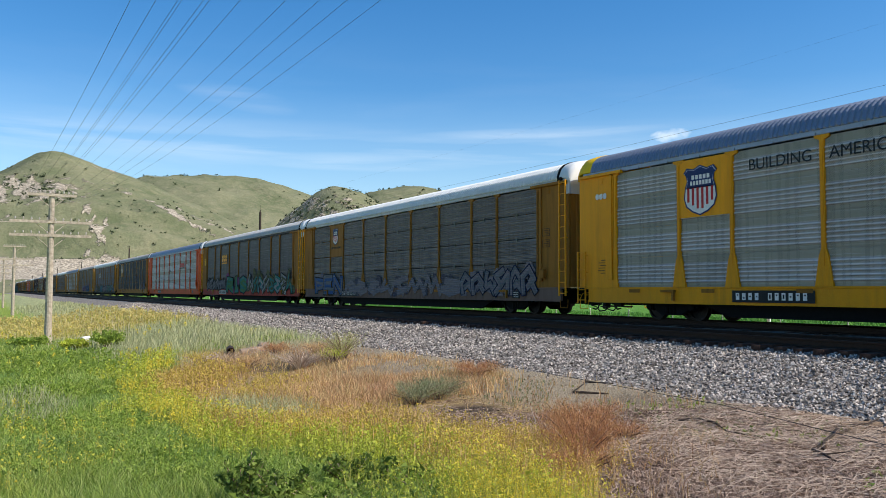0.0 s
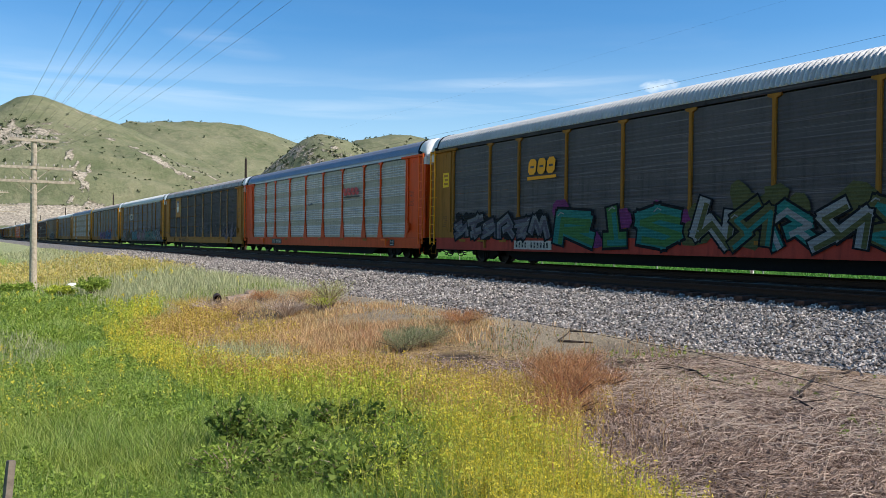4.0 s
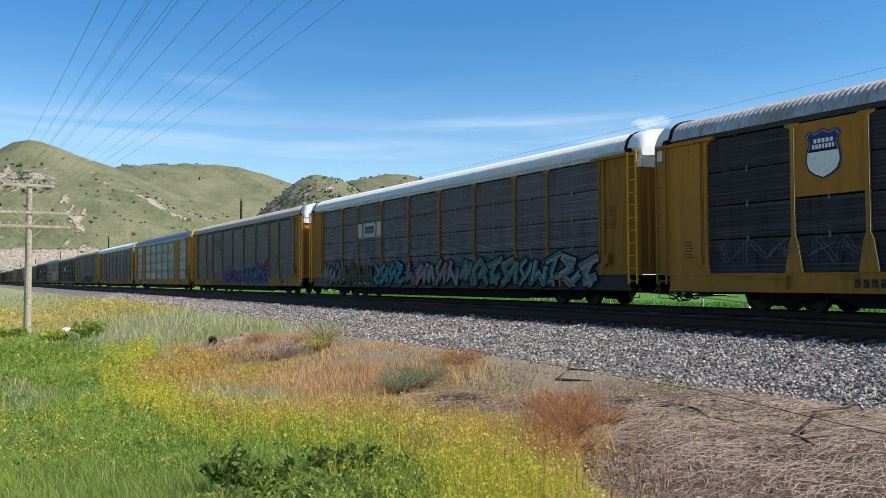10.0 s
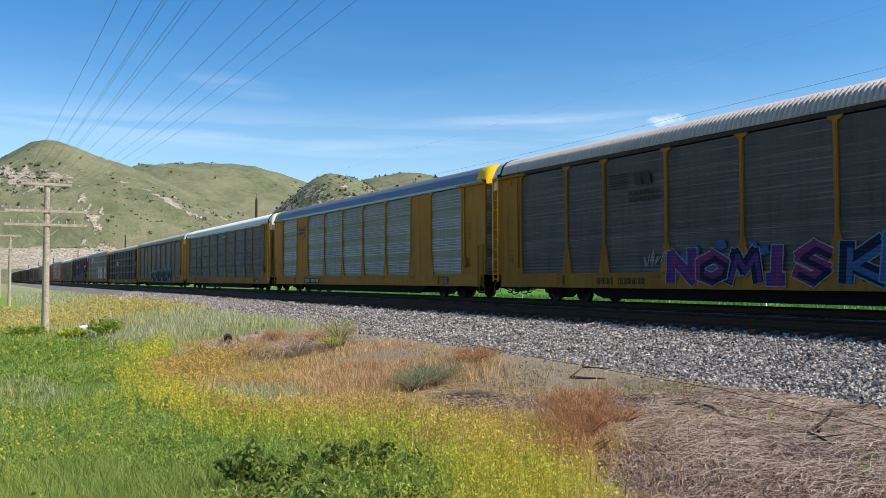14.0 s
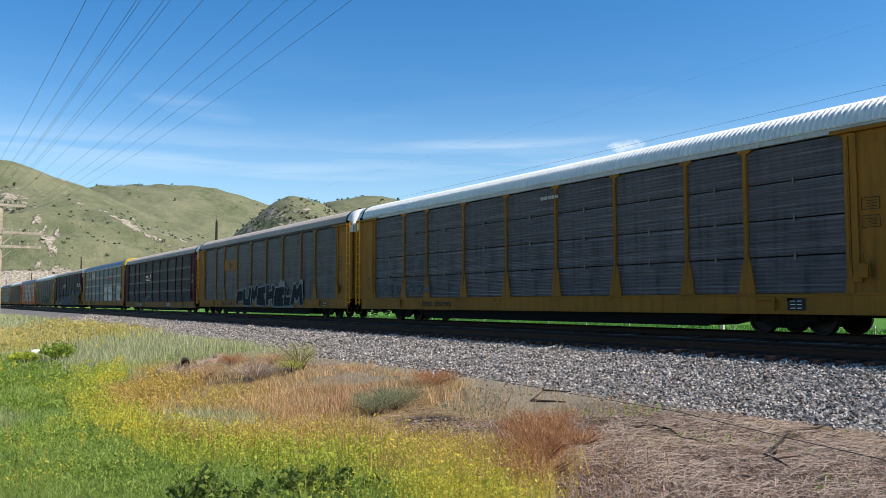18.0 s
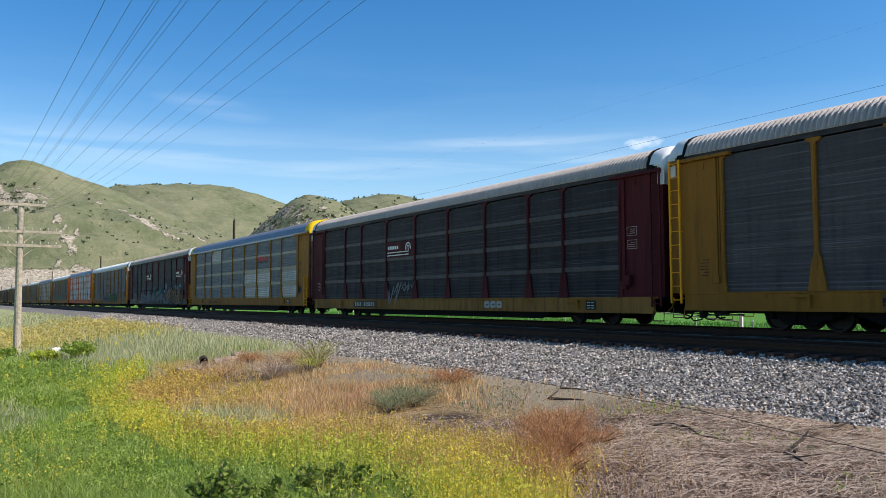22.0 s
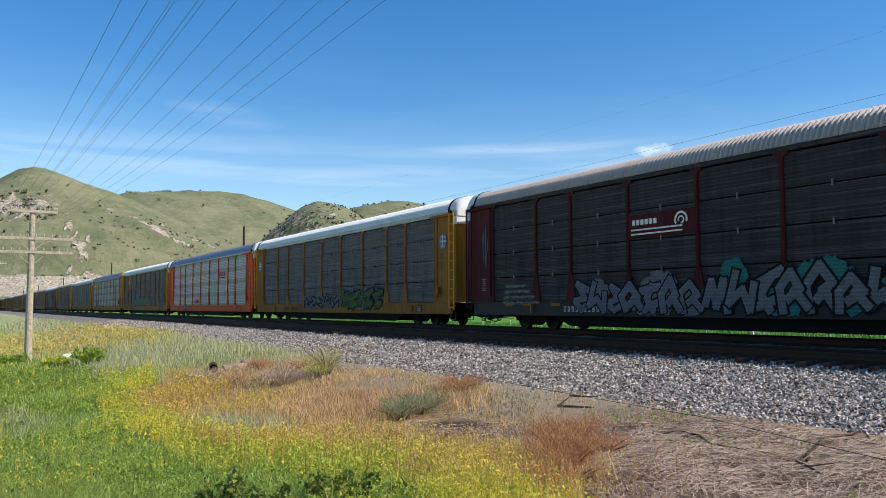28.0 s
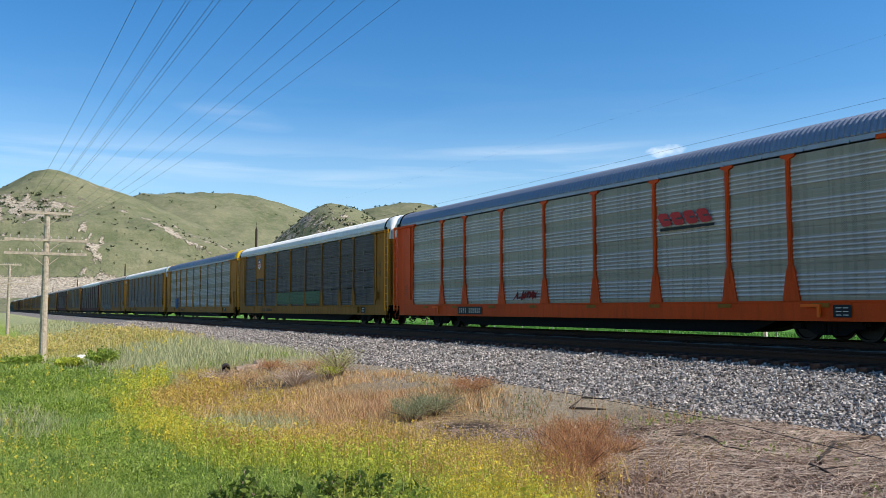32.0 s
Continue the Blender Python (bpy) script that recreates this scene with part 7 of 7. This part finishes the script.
def ballast_stones():
    rng = np.random.RandomState(77)
    n = 74000
    y = 2.0 * (95 / 2.0) ** rng.uniform(0, 1, n) - 1.0 + rng.uniform(-1, 1, n)
    x = rng.uniform(TOE_X - 0.1, 15.1, n) - np.abs(rng.normal(0, 0.5, n)) * (rng.uniform(0, 1, n) < 0.1)
    z = np.where(x > TOE_X - 0.1, bed_z(x, y), ground_z(x, y))
    s = rng.uniform(0.017, 0.044, n) * (1 + 0.008 * y)
    octa = np.array([[1, 0, 0], [0, 1, 0], [-1, 0, 0], [0, -1, 0], [0, 0, 1], [0, 0, -1]], float)
    v = octa[None] * rng.uniform(0.55, 1.25, (n, 6, 1)) + rng.normal(0, 0.22, (n, 6, 3))
    a = rng.uniform(0, 2 * np.pi, n)
    ca, sa = np.cos(a)[:, None], np.sin(a)[:, None]
    vx, vy = v[..., 0] * ca - v[..., 1] * sa, v[..., 0] * sa + v[..., 1] * ca
    v = np.stack([vx, vy, v[..., 2] * 0.8], -1) * s[:, None, None] + np.stack([x, y, z + s * rng.uniform(-0.25, 0.75, n)], -1)[:, None]
    f = np.array([[0, 1, 4], [1, 2, 4], [2, 3, 4], [3, 0, 4], [1, 0, 5], [2, 1, 5], [3, 2, 5], [0, 3, 5]])
    t = (np.arange(n)[:, None, None] * 6 + f[None]).reshape(-1, 3)
    tagged(fast_mesh("ballast_stones", v.reshape(-1, 3), t, [M["stone"]]), "loose grey and white crushed stones", "gravel", kind="stuff")


def stone_material():
    m, nt, b = nodes_of("crushed_stone")
    g = nt.nodes.new("ShaderNodeNewGeometry").outputs["Random Per Island"]
    n1 = noise_tex(nt, coord(nt), 35, 3, 0.6)
    base = ramp(nt, mathn(nt, "POWER", g, 1.5), 0.0, 1.0, (0.105, 0.088, 0.076, 1), (0.66, 0.575, 0.495, 1))
    base = mixc(nt, 0.3, base, ramp(nt, n1, 0.3, 0.7), "OVERLAY")
    nt.links.new(base, b.inputs["Base Color"])
    b.inputs["Specular IOR Level"].default_value = 0.08
    b.inputs["Roughness"].default_value = 0.9
    return m


M["stone"] = stone_material()
field_of_plants()
ballast_stones()


def shrub(name, label, x, y, r, h, n, leaf, size, seed, stems=26, upright=0.6, fine=False):
    """A bush of thin stems with many small leaves, open and uneven."""
    rng = np.random.RandomState(seed)
    z = float(ground_z(x, y))
    sh = thing(name, label, "shrub", m=pose(x, y, z))
    g, pr, cs = Geo(), random.Random(seed), []
    for i in range(stems):
        a, k = pr.uniform(0, 6.283), pr.uniform(0.15, 1) ** 0.7
        t = Vector((math.cos(a) * r * k, math.sin(a) * r * k, h * pr.uniform(0.55, 1.05) * (1 - 0.35 * k * (1 - upright))))
        mid = Vector((t.x * 0.4, t.y * 0.4, t.z * 0.55))
        g.tube([(t.x * 0.08, t.y * 0.08, -0.05), tuple(mid), tuple(t)], 0.009, 4, 0, 0.35)
        cs.append((mid, t))
    part("stem_tangle", g, M["straw" if leaf == "litter" else "litter"], sh)["kind"] = "stuff"
    pick = rng.randint(0, stems, n)
    q = rng.uniform(0.1, 1.05, n)
    c = np.array([[*(cs[i][0].lerp(cs[i][1], u))] for i, u in zip(pick, q)]) + rng.normal(0, 1, (n, 3)) * np.array([0.09, 0.09, 0.07]) * r
    c[:, 2] = np.maximum(c[:, 2], 0.01)
    if fine:
        v, t = sliver_arrays(c, size * rng.uniform(3, 9, n), size * rng.uniform(0.12, 0.3, n), rng, 1.4)
    else:
        v, t = speck_arrays(c, size * rng.uniform(0.5, 1.5, n), rng)
    lf = fast_mesh("leaves", v, t, [M[leaf]])
    lf.parent = sh
    return sh


for k, (x, y, r, h, n, lf) in enumerate(((4.8, 6.05, 0.42, 0.34, 3600, "rust_weed"), (5.15, 6.4, 0.42, 0.46, 5200, "rust_weed"), (5.6, 6.95, 0.5, 0.50, 6000, "rust_weed"), (6.1, 7.6, 0.5, 0.52, 5200, "rust_weed"), (6.35, 7.9, 0.45, 0.30, 3000, "rust_weed"),
                                       (4.7, 7.2, 0.5, 0.18, 1800, "rust_weed"), (5.5, 7.7, 0.5, 0.22, 1800, "dry"), (6.8, 7.6, 0.4, 0.2, 1200, "rust_weed"))):
    shrub("rust_weed_clump", "rust-brown dried weed clump", x, y, r, h, n, lf, 0.011, 1 + k, 50, 0.75, True)
shrub("rust_weed_clump", "low reddish dried weed", 9.0, 14.6, 0.6, 0.3, 2600, "rust_weed", 0.014, 23, 30, 0.6, True)
for k, (x, y, r, h, n, lf) in enumerate(((7.9, 24.4, 0.7, 0.3, 2200, "rust_weed"), (8.7, 23.0, 0.7, 0.32, 2200, "dry"), (6.5, 22.6, 0.7, 0.28, 2000, "dry"), (6.0, 25.6, 0.8, 0.35, 2200, "gold"))):
    shrub("dry_weed_clump", "low dry tan weed clump near the pipe", x, y, r, h, n, lf, 0.015, 40 + k, 40, 0.7, True)
shrub("sagebrush", "grey-green low sagebrush on dry ground", 7.0, 12.7, 0.6, 0.36, 4200, "sage", 0.012, 4, 60, 0.7, True)
shrub("sagebrush", "grey-green low sagebrush on dry ground", 6.4, 12.3, 0.55, 0.38, 3800, "sage", 0.012, 5, 40, 0.7, True)
shrub("rabbitbrush", "yellow-green spiky bush by the ballast", 8.5, 20.6, 0.75, 0.72, 1500, "yellow_leaf", 0.017, 6, 70, 0.9, True)
shrub("rabbitbrush", "small yellow-green spiky bush by the ballast", 8.0, 19.9, 0.5, 0.4, 900, "lime_leaf", 0.014, 36, 40, 0.9, True)
shrub("dead_bush", "bare grey tangled bush", 7.2, 20.3, 0.8, 0.5, 900, "litter", 0.014, 7, 120, 0.7, True)
shrub("dead_bush", "bare grey tangled bush", 6.4, 24.6, 0.8, 0.35, 500, "litter", 0.014, 27, 80, 0.6, True)
for k, (x, y, r, h, n) in enumerate(((1.98, 6.95, 0.22, 0.52, 900), (2.16, 6.55, 0.24, 0.42, 900), (2.32, 6.1, 0.34, 0.26, 800), (2.95, 6.95, 0.28, 0.38, 800), (3.1, 6.55, 0.32, 0.34, 1000), (2.75, 6.15, 0.34, 0.2, 700))):
    shrub("dark_bush", "dark green leafy weed in the grass", x, y, r, h, n, "dark_leaf", 0.02, 8 + 3 * k, 18)
for k, (x, y, r, h, n) in enumerate(((2.55, 6.6, 0.4, 0.3, 1300), (1.75, 6.2, 0.4, 0.26, 1100), (2.6, 5.7, 0.5, 0.22, 1300), (3.35, 6.2, 0.35, 0.3, 1000))):
    shrub("green_weed", "fresh green leafy weed in the grass", x, y, r, h, n, "bush_leaf", 0.014, 60 + 3 * k, 24)
for k, (x, y, r, h, n) in enumerate(((2.0, 5.75, 0.34, 0.3, 1100), (2.35, 5.35, 0.36, 0.28, 1200), (2.75, 5.45, 0.36, 0.26, 1100), (1.7, 5.6, 0.3, 0.2, 800))):
    shrub("dark_bush", "dark green leafy weed in the grass", x, y, r, h, n, "dark_leaf", 0.016, 80 + 3 * k, 22)
shrub("green_bush", "bright green leafy bush in the meadow", 4.75, 37.6, 0.75, 0.75, 2600, "bush_leaf", 0.04, 11, 40)
shrub("green_bush", "low green leafy bush beside the telegraph pole", 1.9, 41.0, 0.9, 0.45, 2400, "bush_leaf", 0.045, 12, 40)
shrub("yellow_bush", "yellow-green weed bush in the meadow", 3.5, 38.6, 0.8, 0.4, 1800, "lime_leaf", 0.045, 13, 30)


def twig(label, pts, r, mat="dark_wood", forks=()):
    g = Geo()
    P = [(x, y, float(ground_z(x, y)) + h) for x, y, h in pts]
    g.tube(P, r, 6, 0, 0.5)
    for a, b in forks:
        g.tube([P[a], (P[a][0] + b[0], P[a][1] + b[1], P[a][2] + b[2])], r * 0.6, 5, 0, 0.4)
    return solid("fallen_branch", g, M[mat], label, "branch")


twig("dark fallen branch on the dirt", [(9.33, 11.79, 0.03), (9.6, 11.6, 0.03), (9.87, 11.45, 0.02)], 0.028, forks=((0, (0.9, 0.75, 0.05)),))
twig("short dark stick on the dirt", [(10.5, 12.9, 0.03), (10.9, 12.5, 0.03)], 0.02, forks=((0, (0.5, 0.45, 0.16)),))
twig("bent dark branch on the dirt", [(8.1, 8.2, 0.05), (8.49, 8.06, 0.07), (8.42, 7.69, 0.08), (8.1, 7.2, 0.06), (8.18, 6.75, 0.05)], 0.02)
twig("crooked dark branch on the dirt", [(8.2, 5.95, 0.04), (8.47, 6.13, 0.09), (9.04, 6.41, 0.1), (9.75, 6.85, 0.06), (10.4, 6.86, 0.05), (11.0, 7.1, 0.04)], 0.02)
twig("short thick dark branch on the dirt", [(7.95, 5.9, 0.05), (7.64, 5.53, 0.08), (7.49, 5.22, 0.04)], 0.018, forks=((1, (0.28, -0.1, 0.02)),))
twig("thin dark twig on the dirt", [(8.9, 9.0, 0.02), (9.2, 8.6, 0.03), (9.3, 8.2, 0.02)], 0.012)
twig("pale dry stem standing in litter", [(4.95, 6.72, 0.02), (5.35, 7.35, 0.22), (5.6, 7.9, 0.5)], 0.005, "straw", ((1, (0.25, 0.05, 0.35)),))
twig("pale dry stem standing in litter", [(7.4, 6.4, 0.02), (7.5, 6.7, 0.35), (7.45, 7.0, 0.42)], 0.004, "straw", ((1, (-0.15, 0.1, 0.3)), (1, (0.2, 0.1, 0.25))))


def culvert():
    z = float(ground_z(7.2, 26.6))
    t = thing("culvert_pipe", "rusty culvert pipe end sticking out of the bank", "pipe", m=pose(7.15, 26.8, z - 0.08, 0, 0, -14))
    g, n, R = Geo(), 18, 0.13
    vs, fs = [], []
    for yy, rr in ((-0.25, R), (0.85, R), (0.85, R - 0.03), (-0.25, R - 0.03)):
        vs += [(rr * math.cos(2 * math.pi * k / n), yy, 0.2 + rr * math.sin(2 * math.pi * k / n)) for k in range(n)]
    for a in range(4):
        for k in range(n):
            fs.append((a * n + k, a * n + (k + 1) % n, ((a + 1) % 4) * n + (k + 1) % n, ((a + 1) % 4) * n + k))
    g.add(vs, fs)
    part("pipe", g, M["rail"], t)
    # black disc set deep in the pipe to stand for its dark inside
    part("pipe_bottom", Geo().tube([(0, 0.75, 0.2), (0, 0.8, 0.2)], R - 0.02, 14), M["black"], t)
    return t


def rock(label, x, y, s, seed, mat):
    pr = random.Random(seed)
    bm = bmesh.new()
    bmesh.ops.create_icosphere(bm, subdivisions=2, radius=1)
    for v in bm.verts:
        k = 1 + 0.28 * noise.noise(v.co * 1.7 + Vector((seed, 0, 0)))
        v.co = Vector((v.co.x * s[0] * k, v.co.y * s[1] * k, v.co.z * s[2] * k))
    me = bpy.data.meshes.new("rock")
    bm.to_mesh(me)
    bm.free()
    me.materials.append(M[mat])
    ob = new("rock", me)
    ob.matrix_basis = pose(x, y, float(ground_z(x, y)) + s[2] * 0.35, 0, 0, pr.uniform(0, 90))
    return tagged(ob, label, "rock")


M["pink_rock"] = plain("pink_stone", (0.33, 0.24, 0.17), 0.9, 0, 5, 0.35, 0.6, 0.05)
culvert()
rock("long pinkish rock beside the pipe", 7.75, 26.3, (0.6, 0.22, 0.15), 3, "pink_rock")
rock("pinkish rock beside the pipe", 8.3, 26.9, (0.35, 0.22, 0.15), 5, "pink_rock")


def litter_sack():
    """Crumpled white sack lying in the grass."""
    bm = bmesh.new()
    bmesh.ops.create_icosphere(bm, subdivisions=3, radius=1)
    for v in bm.verts:
        k = 1 + 0.35 * noise.noise(v.co * 2.3) + 0.15 * noise.noise(v.co * 6)
        v.co = Vector((v.co.x * 0.24 * k, v.co.y * 0.2 * k, max(-0.1, v.co.z * 0.12 * k)))
    me = bpy.data.meshes.new("white_sack")
    bm.to_mesh(me)
    bm.free()
    me.materials.append(M["white"])
    ob = new("white_sack", me)
    ob.matrix_basis = pose(4.12, 39.4, float(ground_z(4.12, 39.4)) + 0.36)
    return tagged(ob, "crumpled white sack lying in green grass", "sack")


litter_sack()


def old_stake():
    """Short leaning wooden stake with a bevelled top."""
    z = float(ground_z(0.2, 5.9))
    g = Geo().box(-0.022, 0.022, -0.022, 0.022, -0.25, 0.44, 0.006)
    return solid("stake", g, M["old_wood"], "weathered grey wooden stake leaning in the grass", "stake", m=pose(0.2, 5.9, z, -6, 8, 20))


old_stake()


# ---- field behind the railway ----
def fence_post(x, y):
    z = float(ground_z(x, y))
    f = thing("fence_post", "thin metal fence post in the field behind the track", "fence post", "field fence", m=pose(x, y, z))
    part("post", Geo().box(-0.02, 0.02, -0.03, 0.03, -0.3, 1.15, 0.006), M["lettering_grey"], f)
    part("clip", Geo().box(-0.03, 0.03, -0.04, 0.04, 1.05, 1.15, 0.004), M["white"], f)


for i in range(44):
    fence_post(38.0, -6 + 4.0 * i)
for z in (0.25, 0.6, 0.95):
    wire("fence_wire", [(38.0, -10 + 8.0 * i, float(ground_z(38.0, 0.0)) + z) for i in range(24)], 0.005, "fence wire along the field")


M["field_green"] = leaf_material("field_grass", [(0.05, 0.17, 0.02), (0.08, 0.23, 0.03), (0.13, 0.29, 0.05)], 0.3, (0.16, 0.25, 0.05))
marker = thing("track_marker", "white marker post with a slanting pole behind the track", "marker post", m=pose(27.5, 22.25, float(ground_z(27.5, 22.25))))
part("post", Geo().box(-0.04, 0.04, -0.07, 0.07, -0.2, 1.35, 0.01), M["white"], marker)
part("slanting_pole", Geo().tube([(0, 0.1, 1.0), (0, 5.0, 1.37)], 0.03, 6), M["lettering_grey"], marker)


def field_grass():
    rng = np.random.RandomState(55)
    n = 30000
    y = rng.uniform(-6, 150, n)
    x = rng.uniform(26.5, 60, n)
    h = rng.uniform(0.15, 0.45, n)
    blades("field_grass", "bright green grass in the field behind the railway", x, y, h, np.full(n, 0.04), rng, "field_green", 0.7)


field_grass()


# ---- what moves ----
def motions():
    def travel(t):
        return V0 * t + ACC * t * t

    for k, car in TRAIN:
        walk(car, [(float(t), pose(TRACK_X, S0 + PITCH * k + SLACK.get(k, 0) - travel(t), -0.08)) for t in range(0, 33, 2)])
    # wheels roll on the rails; all axles of one kind share one set of keys
    for row in WHEELS:
        first = row[0]
        y, z = first.location.y, first.location.z
        walk(first, [(i / FPS, pose(0, y, z, math.degrees(travel(i / FPS) / 0.42))) for i in range(0, 32 * FPS + 1)])
        for other in row[1:]:
            other.rotation_mode = "QUATERNION"
            other.animation_data_create()
            other.animation_data.action = first.animation_data.action
            other.animation_data.action_slot = first.animation_data.action_slot


motions()
